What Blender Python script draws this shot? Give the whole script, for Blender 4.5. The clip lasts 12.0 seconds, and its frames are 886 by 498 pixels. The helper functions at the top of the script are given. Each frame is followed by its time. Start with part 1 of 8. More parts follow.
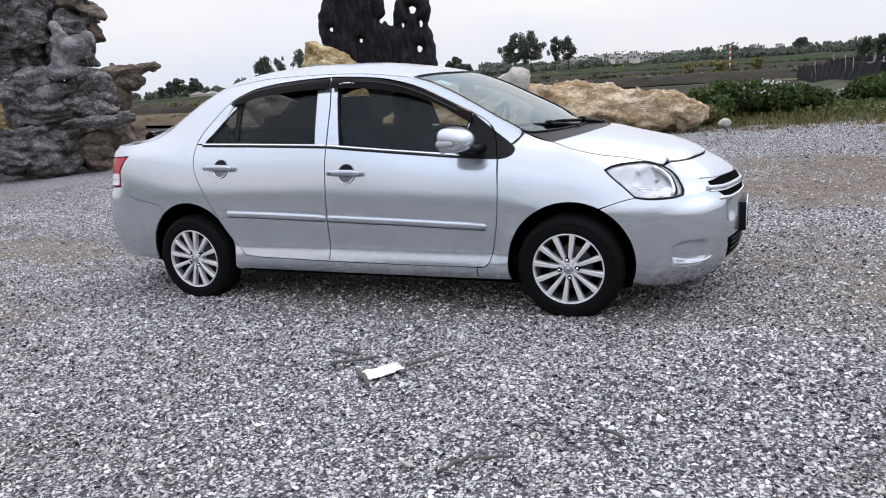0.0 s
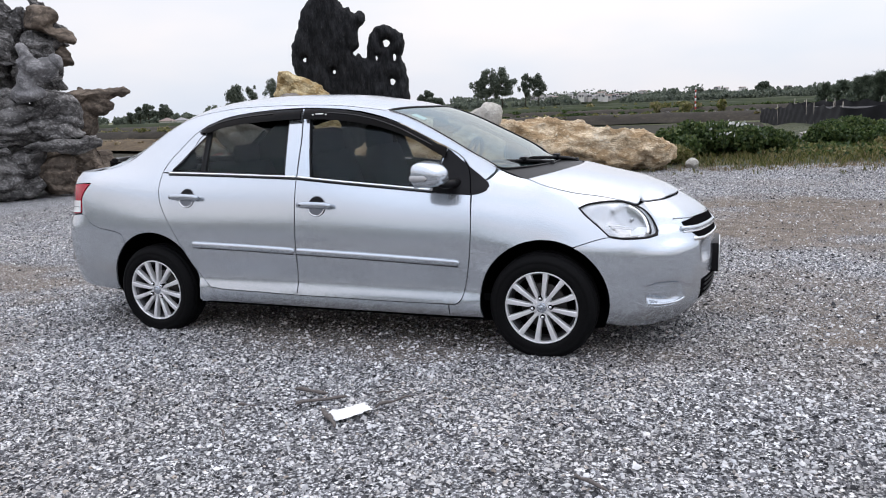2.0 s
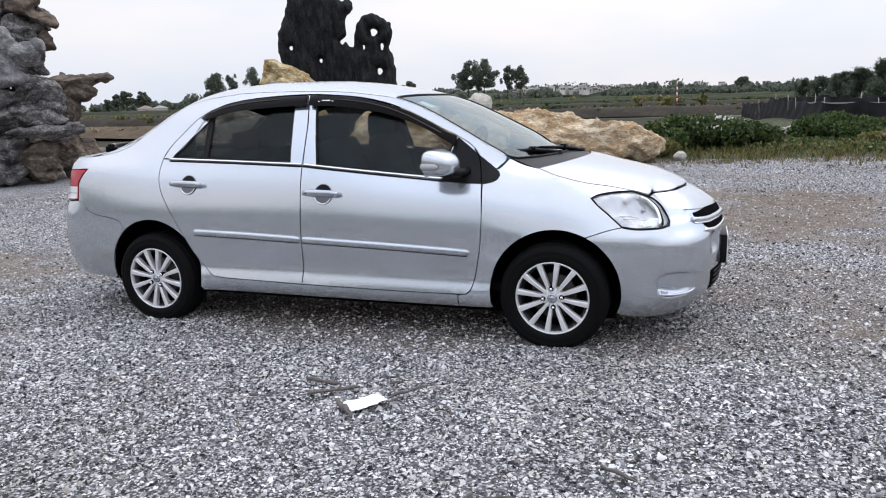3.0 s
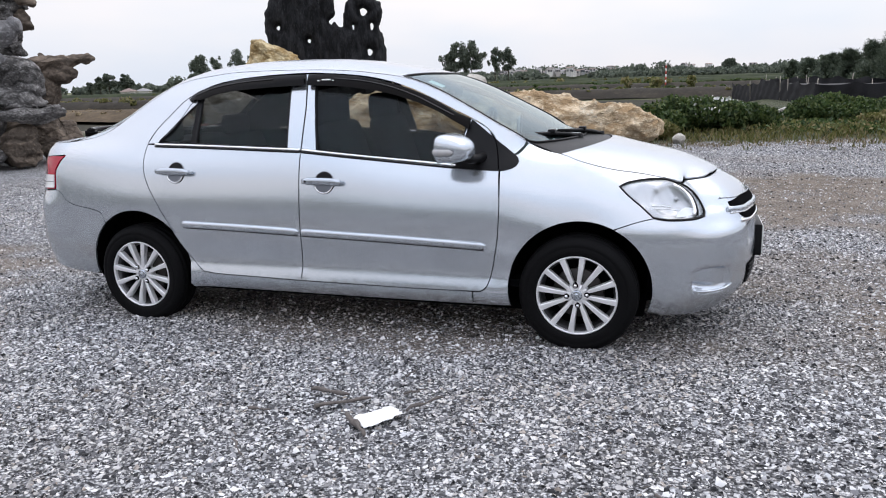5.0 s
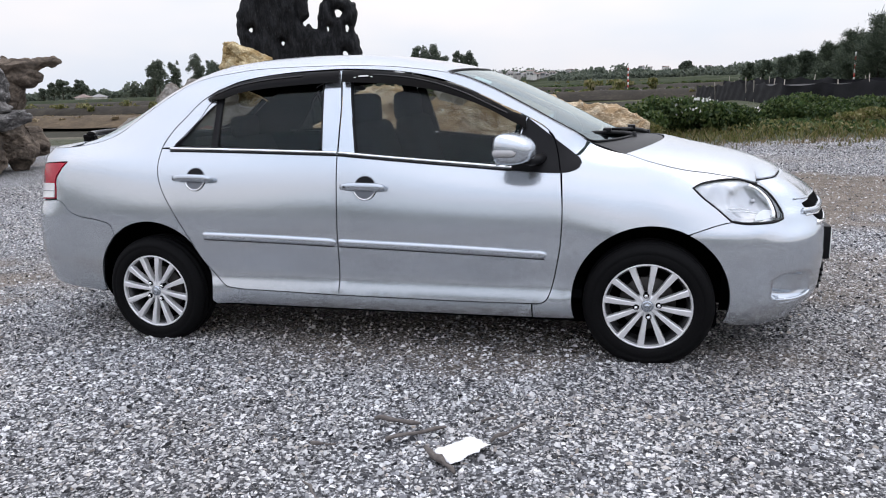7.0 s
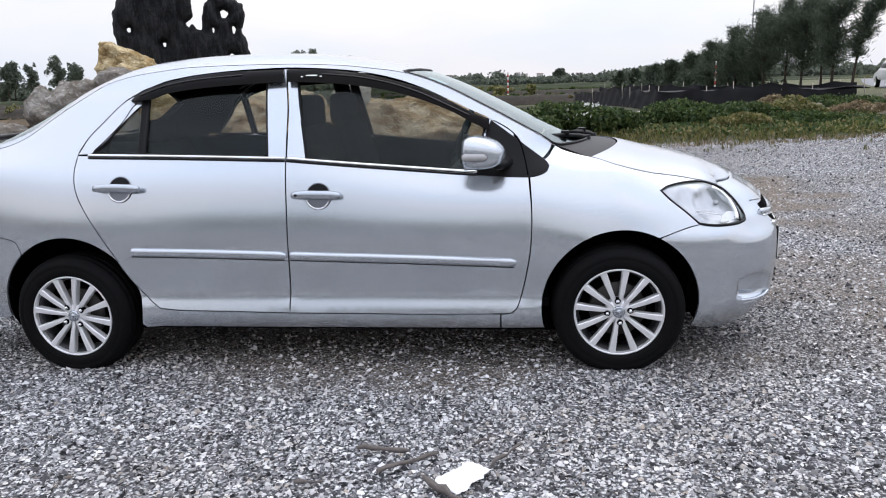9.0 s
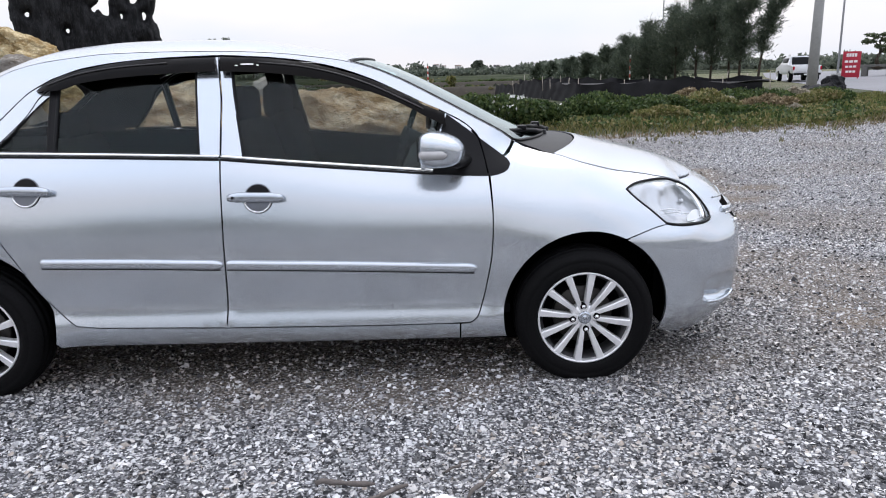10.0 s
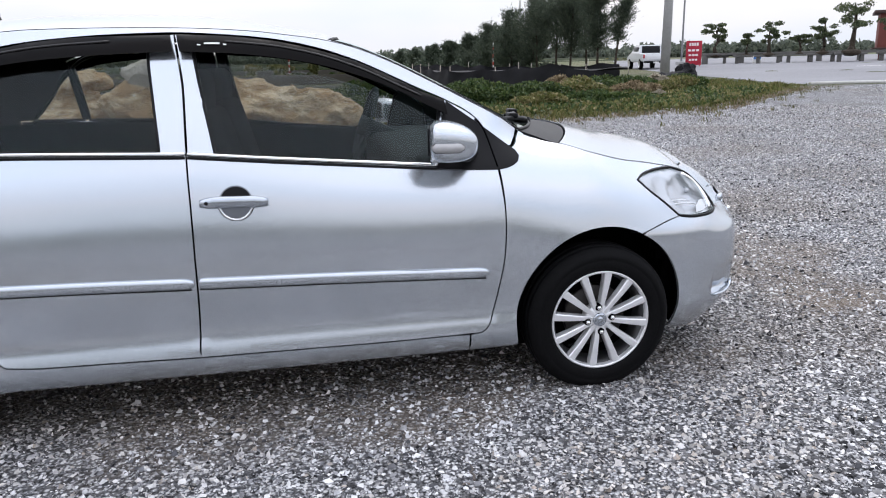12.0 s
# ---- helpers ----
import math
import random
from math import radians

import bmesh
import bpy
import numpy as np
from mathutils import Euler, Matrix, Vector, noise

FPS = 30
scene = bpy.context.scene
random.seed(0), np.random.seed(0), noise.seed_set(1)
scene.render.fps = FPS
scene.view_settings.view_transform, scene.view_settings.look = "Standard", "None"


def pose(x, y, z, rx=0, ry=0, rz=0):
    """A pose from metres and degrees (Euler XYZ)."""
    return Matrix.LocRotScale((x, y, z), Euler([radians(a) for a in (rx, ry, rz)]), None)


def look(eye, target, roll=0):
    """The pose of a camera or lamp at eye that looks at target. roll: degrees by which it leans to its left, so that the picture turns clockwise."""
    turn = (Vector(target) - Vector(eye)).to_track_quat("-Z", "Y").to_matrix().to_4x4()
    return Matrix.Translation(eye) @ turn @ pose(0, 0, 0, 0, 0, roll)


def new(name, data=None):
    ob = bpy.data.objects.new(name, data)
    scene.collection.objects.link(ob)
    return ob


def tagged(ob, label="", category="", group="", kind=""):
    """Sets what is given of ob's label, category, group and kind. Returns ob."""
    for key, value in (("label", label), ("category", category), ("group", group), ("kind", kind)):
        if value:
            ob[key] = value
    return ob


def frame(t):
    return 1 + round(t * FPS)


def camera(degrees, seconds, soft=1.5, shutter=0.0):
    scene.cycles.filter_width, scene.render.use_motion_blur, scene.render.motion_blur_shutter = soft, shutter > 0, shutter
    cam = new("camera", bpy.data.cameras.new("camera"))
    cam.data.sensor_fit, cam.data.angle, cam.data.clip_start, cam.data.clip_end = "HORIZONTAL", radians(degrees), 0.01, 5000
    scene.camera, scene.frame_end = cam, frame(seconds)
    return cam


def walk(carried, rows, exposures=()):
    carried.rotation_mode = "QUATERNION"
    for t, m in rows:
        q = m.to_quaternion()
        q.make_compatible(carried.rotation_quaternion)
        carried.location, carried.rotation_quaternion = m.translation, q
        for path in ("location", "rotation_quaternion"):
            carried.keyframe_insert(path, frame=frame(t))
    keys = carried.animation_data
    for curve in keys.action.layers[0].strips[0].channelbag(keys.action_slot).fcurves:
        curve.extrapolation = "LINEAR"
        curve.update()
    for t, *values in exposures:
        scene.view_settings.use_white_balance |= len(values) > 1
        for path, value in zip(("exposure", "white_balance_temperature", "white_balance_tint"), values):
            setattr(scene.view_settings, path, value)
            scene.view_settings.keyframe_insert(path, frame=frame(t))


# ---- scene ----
cam = camera(62.0, 12.0, soft=1.05)
PATH = [
    (0, (3.468, -3.777, 1.306), (2.691, -1.991, 0.853), -3.9),
    (0.5, (3.549, -3.73, 1.301), (2.779, -1.933, 0.876), -4.0),
    (1, (3.562, -3.726, 1.31), (2.812, -1.916, 0.91), -3.7),
    (1.5, (3.519, -3.714, 1.305), (2.792, -1.89, 0.923), -3.1),
    (2, (3.422, -3.707, 1.312), (2.721, -1.871, 0.939), -2.3),
    (2.5, (3.319, -3.724, 1.311), (2.645, -1.88, 0.933), -1.8),
    (3, (3.259, -3.725, 1.298), (2.609, -1.876, 0.901), -1.6),
    (5, (3.025, -3.445, 1.285), (2.409, -1.595, 0.842), -1.7),
    (5.5, (2.864, -3.483, 1.282), (2.263, -1.627, 0.842), -1.7),
    (6, (2.767, -3.46, 1.275), (2.186, -1.598, 0.835), -1.9),
    (6.5, (2.653, -3.326, 1.259), (2.094, -1.457, 0.819), -2.0),
    (8.5, (2.193, -3.238, 1.267), (1.882, -1.309, 0.84), -1.9),
    (9, (2.132, -3.158, 1.249), (1.917, -1.218, 0.817), -1.7),
    (9.5, (2.049, -2.991, 1.251), (1.939, -1.044, 0.807), -1.4),
    (10, (1.972, -2.911, 1.251), (1.969, -0.965, 0.792), -1.3),
    (10.5, (1.797, -2.851, 1.24), (1.887, -0.909, 0.771), -1.3),
    (11, (1.657, -2.815, 1.237), (1.833, -0.878, 0.771), -1.3),
    (11.5, (1.561, -2.713, 1.228), (1.834, -0.79, 0.751), -1.3),
    (12, (1.467, -2.529, 1.241), (1.822, -0.625, 0.744), -1.2),
]
walk(cam, [(t, look(eye, target, roll)) for t, eye, target, roll in PATH], exposures=[(0, 0.40), (5.5, 0.42), (8.5, 0.45), (10, 0.48), (12, 0.52)])

# ---- daylight: a bright overcast sky and a weak, wide sun ----
SUN_EL, SUN_AZ = 58.0, 25.0
world = bpy.data.worlds.new("overcast_sky")
scene.world = world
world.use_nodes = True
wn, wl = world.node_tree.nodes, world.node_tree.links
wn.clear()
w_out = wn.new("ShaderNodeOutputWorld")
w_bg = wn.new("ShaderNodeBackground")
w_sky = wn.new("ShaderNodeTexSky")
w_sky.sky_type, w_sky.sun_disc = "NISHITA", False
w_sky.sun_elevation, w_sky.sun_rotation = radians(SUN_EL), radians(SUN_AZ)
w_sky.air_density, w_sky.dust_density = 1.0, 4.0
w_dim = wn.new("ShaderNodeVectorMath")
w_dim.operation, w_dim.inputs[3].default_value = "SCALE", 0.10
wl.new(w_sky.outputs[0], w_dim.inputs[0])
w_tc = wn.new("ShaderNodeTexCoord")
w_map = wn.new("ShaderNodeMapping")
w_map.inputs["Scale"].default_value = (1.2, 1.2, 3.6)
wl.new(w_tc.outputs["Generated"], w_map.inputs[0])
w_noise = wn.new("ShaderNodeTexNoise")
w_noise.inputs["Scale"].default_value, w_noise.inputs["Detail"].default_value = 1.6, 4
wl.new(w_map.outputs[0], w_noise.inputs[0])
w_ramp = wn.new("ShaderNodeValToRGB")
w_ramp.color_ramp.elements[0].position, w_ramp.color_ramp.elements[1].position = 0.36, 0.62
w_ramp.color_ramp.elements[0].color, w_ramp.color_ramp.elements[1].color = (0.78, 0.84, 0.96, 1), (0.985, 0.94, 0.965, 1)
wl.new(w_noise.outputs[0], w_ramp.inputs[0])
w_mix = wn.new("ShaderNodeMix")
w_mix.data_type = "RGBA"
w_mix.inputs[0].default_value = 0.78
wl.new(w_dim.outputs[0], w_mix.inputs[6])
wl.new(w_ramp.outputs[0], w_mix.inputs[7])
# an overcast sky is brighter overhead than at the horizon
w_sep, w_up = wn.new("ShaderNodeSeparateXYZ"), wn.new("ShaderNodeMapRange")
w_up.interpolation_type = "SMOOTHSTEP"
w_up.inputs[1].default_value, w_up.inputs[2].default_value, w_up.inputs[3].default_value, w_up.inputs[4].default_value = 0.14, 0.72, 0.90, 1.56
wl.new(w_tc.outputs["Generated"], w_sep.inputs[0])
wl.new(w_sep.outputs[2], w_up.inputs[0])
wl.new(w_up.outputs[0], w_bg.inputs[1])
# and a little bluer there
w_blue, w_tint = wn.new("ShaderNodeMapRange"), wn.new("ShaderNodeMix")
w_blue.interpolation_type = "SMOOTHSTEP"
w_blue.inputs[1].default_value, w_blue.inputs[2].default_value = 0.12, 0.75
w_tint.data_type, w_tint.blend_type = "RGBA", "MULTIPLY"
w_tint.inputs[7].default_value = (0.955, 0.99, 1.035, 1)
wl.new(w_sep.outputs[2], w_blue.inputs[0]), wl.new(w_blue.outputs[0], w_tint.inputs[0])
wl.new(w_mix.outputs[2], w_tint.inputs[6]), wl.new(w_tint.outputs[2], w_bg.inputs[0])
wl.new(w_bg.outputs[0], w_out.inputs[0])

sun = new("sun", bpy.data.lights.new("sun", "SUN"))
sun.data.energy, sun.data.angle, sun.data.color = 0.4, radians(50), (1.0, 0.97, 0.93)
_a, _e = radians(SUN_AZ), radians(SUN_EL)
sun.matrix_world = look((Vector((math.sin(_a) * math.cos(_e), math.cos(_a) * math.cos(_e), math.sin(_e))) * 30), (0, 0, 0))


# ---- materials ----
def material(name):
    m = bpy.data.materials.new(name)
    m.use_nodes = True
    return m, m.node_tree.nodes, m.node_tree.links, m.node_tree.nodes["Principled BSDF"]


def rgba(c):
    return (c[0], c[1], c[2], 1)


def plain(name, colour, rough=0.5, metal=0.0, spread=0.12, grain=40.0, bump=0.0, coat=0.0, coarse=1.7, spec=0.5):
    """A surface whose colour varies at two scales, with fine relief."""
    m, n, l, p = material(name)
    tc = n.new("ShaderNodeTexCoord")
    fine, wide = n.new("ShaderNodeTexNoise"), n.new("ShaderNodeTexNoise")
    fine.inputs["Scale"].default_value, fine.inputs["Detail"].default_value = grain, 5
    wide.inputs["Scale"].default_value, wide.inputs["Detail"].default_value = coarse, 3
    add = n.new("ShaderNodeMath")
    add.operation = "ADD"
    l.new(tc.outputs["Object"], fine.inputs[0]), l.new(tc.outputs["Object"], wide.inputs[0])
    l.new(fine.outputs[0], add.inputs[0]), l.new(wide.outputs[0], add.inputs[1])
    ramp = n.new("ShaderNodeValToRGB")
    e = ramp.color_ramp.elements
    e[0].position, e[1].position = 0.3, 0.7
    e[0].color, e[1].color = rgba([v * (1 - spread) for v in colour]), rgba([min(1, v * (1 + spread)) for v in colour])
    half = n.new("ShaderNodeMath")
    half.operation, half.inputs[1].default_value = "MULTIPLY", 0.5
    l.new(add.outputs[0], half.inputs[0]), l.new(half.outputs[0], ramp.inputs[0])
    l.new(ramp.outputs[0], p.inputs["Base Color"])
    p.inputs["Roughness"].default_value, p.inputs["Metallic"].default_value = rough, metal
    p.inputs["Coat Weight"].default_value = coat
    p.inputs["Specular IOR Level"].default_value = spec
    p.inputs["Coat Roughness"].default_value = 0.05
    if bump:
        b = n.new("ShaderNodeBump")
        b.inputs["Strength"].default_value, b.inputs["Distance"].default_value = bump, 0.01
        l.new(fine.outputs[0], b.inputs["Height"]), l.new(b.outputs[0], p.inputs["Normal"])
    return m


def stone(name, colours, scale=1.0, bump=0.8, strata=0.0, rough=0.9, layers=0.0):
    """Weathered rock: patches of several colours, dark pits and veins, coarse and fine relief."""
    m, n, l, p = material(name)
    tc = n.new("ShaderNodeTexCoord")
    mp = n.new("ShaderNodeMapping")
    mp.inputs["Scale"].default_value = (scale, scale, scale * (1 + strata))
    l.new(tc.outputs["Object"], mp.inputs[0])
    big, mid, fine = (n.new("ShaderNodeTexNoise") for _ in range(3))
    for node, s, d in ((big, 1.3, 6), (mid, 6.0, 8), (fine, 38.0, 6)):
        node.inputs["Scale"].default_value, node.inputs["Detail"].default_value = s, d
        node.inputs["Roughness"].default_value = 0.68
        node.noise_type = "RIDGED_MULTIFRACTAL" if node is mid else "FBM"
        l.new(mp.outputs[0], node.inputs[0])
    ramp = n.new("ShaderNodeValToRGB")
    e = ramp.color_ramp.elements
    while len(e) < len(colours):
        e.new(0.5)
    for i, c in enumerate(colours):
        e[i].position, e[i].color = 0.24 + 0.36 * i / (len(colours) - 1), rgba([v * 0.82 for v in c])
    mix = n.new("ShaderNodeMath")
    mix.operation = "MULTIPLY_ADD"
    mix.inputs[1].default_value = 0.55
    l.new(big.outputs[0], mix.inputs[0])
    m2 = n.new("ShaderNodeMath")
    m2.operation, m2.inputs[1].default_value = "MULTIPLY", 0.22
    l.new(mid.outputs[0], m2.inputs[0]), l.new(m2.outputs[0], mix.inputs[2])
    l.new(mix.outputs[0], ramp.inputs[0])
    pits = n.new("ShaderNodeValToRGB")
    pits.color_ramp.elements[0].position, pits.color_ramp.elements[1].position = 0.36, 0.5
    pits.color_ramp.elements[0].color = (0.68, 0.66, 0.64, 1)
    l.new(fine.outputs[0], pits.inputs[0])
    mul = n.new("ShaderNodeMix")
    mul.data_type, mul.blend_type, mul.inputs[0].default_value = "RGBA", "MULTIPLY", 1.0
    l.new(ramp.outputs[0], mul.inputs[6]), l.new(pits.outputs[0], mul.inputs[7])
    if layers:
        # dark seams between folded layers
        wave, seams = n.new("ShaderNodeTexWave"), n.new("ShaderNodeValToRGB")
        wave.bands_direction = "Z"
        wave.inputs["Scale"].default_value, wave.inputs["Distortion"].default_value = 1.5, 14.0
        wave.inputs["Detail"].default_value, wave.inputs["Detail Scale"].default_value = 6, 1.1
        l.new(tc.outputs["Object"], wave.inputs[0])
        seams.color_ramp.elements[0].position, seams.color_ramp.elements[1].position = 0.0, 0.35
        seams.color_ramp.elements[0].color = (1 - layers, 1 - layers, 1 - layers, 1)
        l.new(wave.outputs["Fac"], seams.inputs[0])
        seamed = n.new("ShaderNodeMix")
        seamed.data_type, seamed.blend_type, seamed.inputs[0].default_value = "RGBA", "MULTIPLY", 1.0
        l.new(mul.outputs[2], seamed.inputs[6]), l.new(seams.outputs[0], seamed.inputs[7])
        mul = seamed
    l.new(mul.outputs[2], p.inputs["Base Color"])
    p.inputs["Roughness"].default_value = rough
    p.inputs["Specular IOR Level"].default_value = 0.18
    h = n.new("ShaderNodeMath")
    h.operation, h.inputs[1].default_value = "MULTIPLY_ADD", 0.35
    l.new(fine.outputs[0], h.inputs[0]), l.new(mid.outputs[0], h.inputs[2])
    if layers:
        h2 = n.new("ShaderNodeMath")
        h2.operation, h2.inputs[1].default_value = "MULTIPLY_ADD", 0.45
        l.new(wave.outputs["Fac"], h2.inputs[0]), l.new(h.outputs[0], h2.inputs[2])
        h = h2
    b = n.new("ShaderNodeBump")
    b.inputs["Strength"].default_value, b.inputs["Distance"].default_value = bump, 0.028
    l.new(h.outputs[0], b.inputs["Height"]), l.new(b.outputs[0], p.inputs["Normal"])
    return m


def random_tint(name, colours, rough=0.8, metal=0.0, see_through=0.0, per="island", bump=0.0, patches=0.0):
    """Each loose piece takes one of several colours."""
    m, n, l, p = material(name)
    ramp = n.new("ShaderNodeValToRGB")
    e = ramp.color_ramp.elements
    while len(e) < len(colours):
        e.new(0.5)
    for i, c in enumerate(colours):
        e[i].position, e[i].color = i / (len(colours) - 1), rgba([v * 0.82 for v in c])
    if per == "island":
        l.new(n.new("ShaderNodeNewGeometry").outputs["Random Per Island"], ramp.inputs[0])
    else:
        l.new(n.new("ShaderNodeObjectInfo").outputs["Random"], ramp.inputs[0])
    tc, fine = n.new("ShaderNodeTexCoord"), n.new("ShaderNodeTexNoise")
    fine.inputs["Scale"].default_value = 90 if bump else 3
    l.new(tc.outputs["Object"], fine.inputs[0])
    mul = n.new("ShaderNodeMix")
    mul.data_type, mul.blend_type, mul.inputs[0].default_value = "RGBA", "OVERLAY", 0.5
    l.new(ramp.outputs[0], mul.inputs[6]), l.new(fine.outputs[0], mul.inputs[7])
    if patches:
        wide, shade = n.new("ShaderNodeTexNoise"), n.new("ShaderNodeValToRGB")
        wide.inputs["Scale"].default_value, wide.inputs["Detail"].default_value = patches, 4
        shade.color_ramp.elements[0].position, shade.color_ramp.elements[1].position = .36, .6
        shade.color_ramp.elements[0].color = (.80, .755, .705, 1)
        l.new(tc.outputs["Object"], wide.inputs[0]), l.new(wide.outputs[0], shade.inputs[0])
        dusty = n.new("ShaderNodeMix")
        dusty.data_type, dusty.blend_type, dusty.inputs[0].default_value = "RGBA", "MULTIPLY", 1.0
        l.new(mul.outputs[2], dusty.inputs[6]), l.new(shade.outputs[0], dusty.inputs[7])
        clump, tone = n.new("ShaderNodeTexNoise"), n.new("ShaderNodeValToRGB")
        clump.inputs["Scale"].default_value, clump.inputs["Detail"].default_value, clump.inputs["Roughness"].default_value = patches * 8, 5, .7
        tone.color_ramp.elements[0].position, tone.color_ramp.elements[1].position = .36, .58
        tone.color_ramp.elements[0].color = (.76, .755, .75, 1)
        l.new(tc.outputs["Object"], clump.inputs[0]), l.new(clump.outputs[0], tone.inputs[0])
        mottled = n.new("ShaderNodeMix")
        mottled.data_type, mottled.blend_type, mottled.inputs[0].default_value = "RGBA", "MULTIPLY", 1.0
        l.new(dusty.outputs[2], mottled.inputs[6]), l.new(tone.outputs[0], mottled.inputs[7])
        mul = mottled
    l.new(mul.outputs[2], p.inputs["Base Color"])
    p.inputs["Roughness"].default_value, p.inputs["Metallic"].default_value = rough, metal
    if see_through:
        t = n.new("ShaderNodeBsdfTranslucent")
        l.new(mul.outputs[2], t.inputs[0])
        ms = n.new("ShaderNodeMixShader")
        ms.inputs[0].default_value = see_through
        l.new(p.outputs[0], ms.inputs[1]), l.new(t.outputs[0], ms.inputs[2])
        l.new(ms.outputs[0], n["Material Output"].inputs[0])
    return m


def car_paint(name, colour):
    """Metallic lacquer: fine flakes with faint dust."""
    m, n, l, p = material(name)
    tc, flake, dust = n.new("ShaderNodeTexCoord"), n.new("ShaderNodeTexVoronoi"), n.new("ShaderNodeTexNoise")
    flake.inputs["Scale"].default_value, dust.inputs["Scale"].default_value = 400, 2.2
    dust.inputs["Detail"].default_value = 6
    l.new(tc.outputs["Object"], flake.inputs[0]), l.new(tc.outputs["Object"], dust.inputs[0])
    ramp = n.new("ShaderNodeValToRGB")
    ramp.color_ramp.elements[0].color = rgba([v * 0.985 for v in colour])
    ramp.color_ramp.elements[1].color = rgba([min(1, v * 1.012) for v in colour])
    l.new(flake.outputs["Color"], ramp.inputs[0]), l.new(ramp.outputs[0], p.inputs["Base Color"])
    rr = n.new("ShaderNodeMapRange")
    rr.inputs[1].default_value, rr.inputs[2].default_value, rr.inputs[3].default_value, rr.inputs[4].default_value = 0.35, 0.7, 0.17, 0.22
    l.new(dust.outputs[0], rr.inputs[0]), l.new(rr.outputs[0], p.inputs["Roughness"])
    p.inputs["Metallic"].default_value = 0.82
    p.inputs["Coat Weight"].default_value, p.inputs["Coat Roughness"].default_value = 0.0, 0.06
    return m


def glass(name, tint, clear, rough=0.0, base=0.05, fall=5.0):
    """A pane: tinted light passes straight through, with a mirror's gloss on top."""
    m, n, l, p = material(name)
    n.remove(p)
    tr, gl, ms, lw = n.new("ShaderNodeBsdfTransparent"), n.new("ShaderNodeBsdfGlossy"), n.new("ShaderNodeMixShader"), n.new("ShaderNodeLayerWeight")
    tr.inputs[0].default_value = rgba([v * clear for v in tint])
    gl.inputs["Roughness"].default_value = rough
    gl.inputs[0].default_value = (0.86, 0.95, 0.96, 1)
    lw.inputs[0].default_value = 0.5
    power, share = n.new("ShaderNodeMath"), n.new("ShaderNodeMath")
    power.operation, power.inputs[1].default_value = "POWER", fall
    share.operation, share.inputs[1].default_value, share.inputs[2].default_value = "MULTIPLY_ADD", 1 - base, base
    l.new(lw.outputs["Facing"], power.inputs[0]), l.new(power.outputs[0], share.inputs[0])
    l.new(share.outputs[0], ms.inputs[0]), l.new(tr.outputs[0], ms.inputs[1]), l.new(gl.outputs[0], ms.inputs[2])
    l.new(ms.outputs[0], n["Material Output"].inputs[0])
    return m


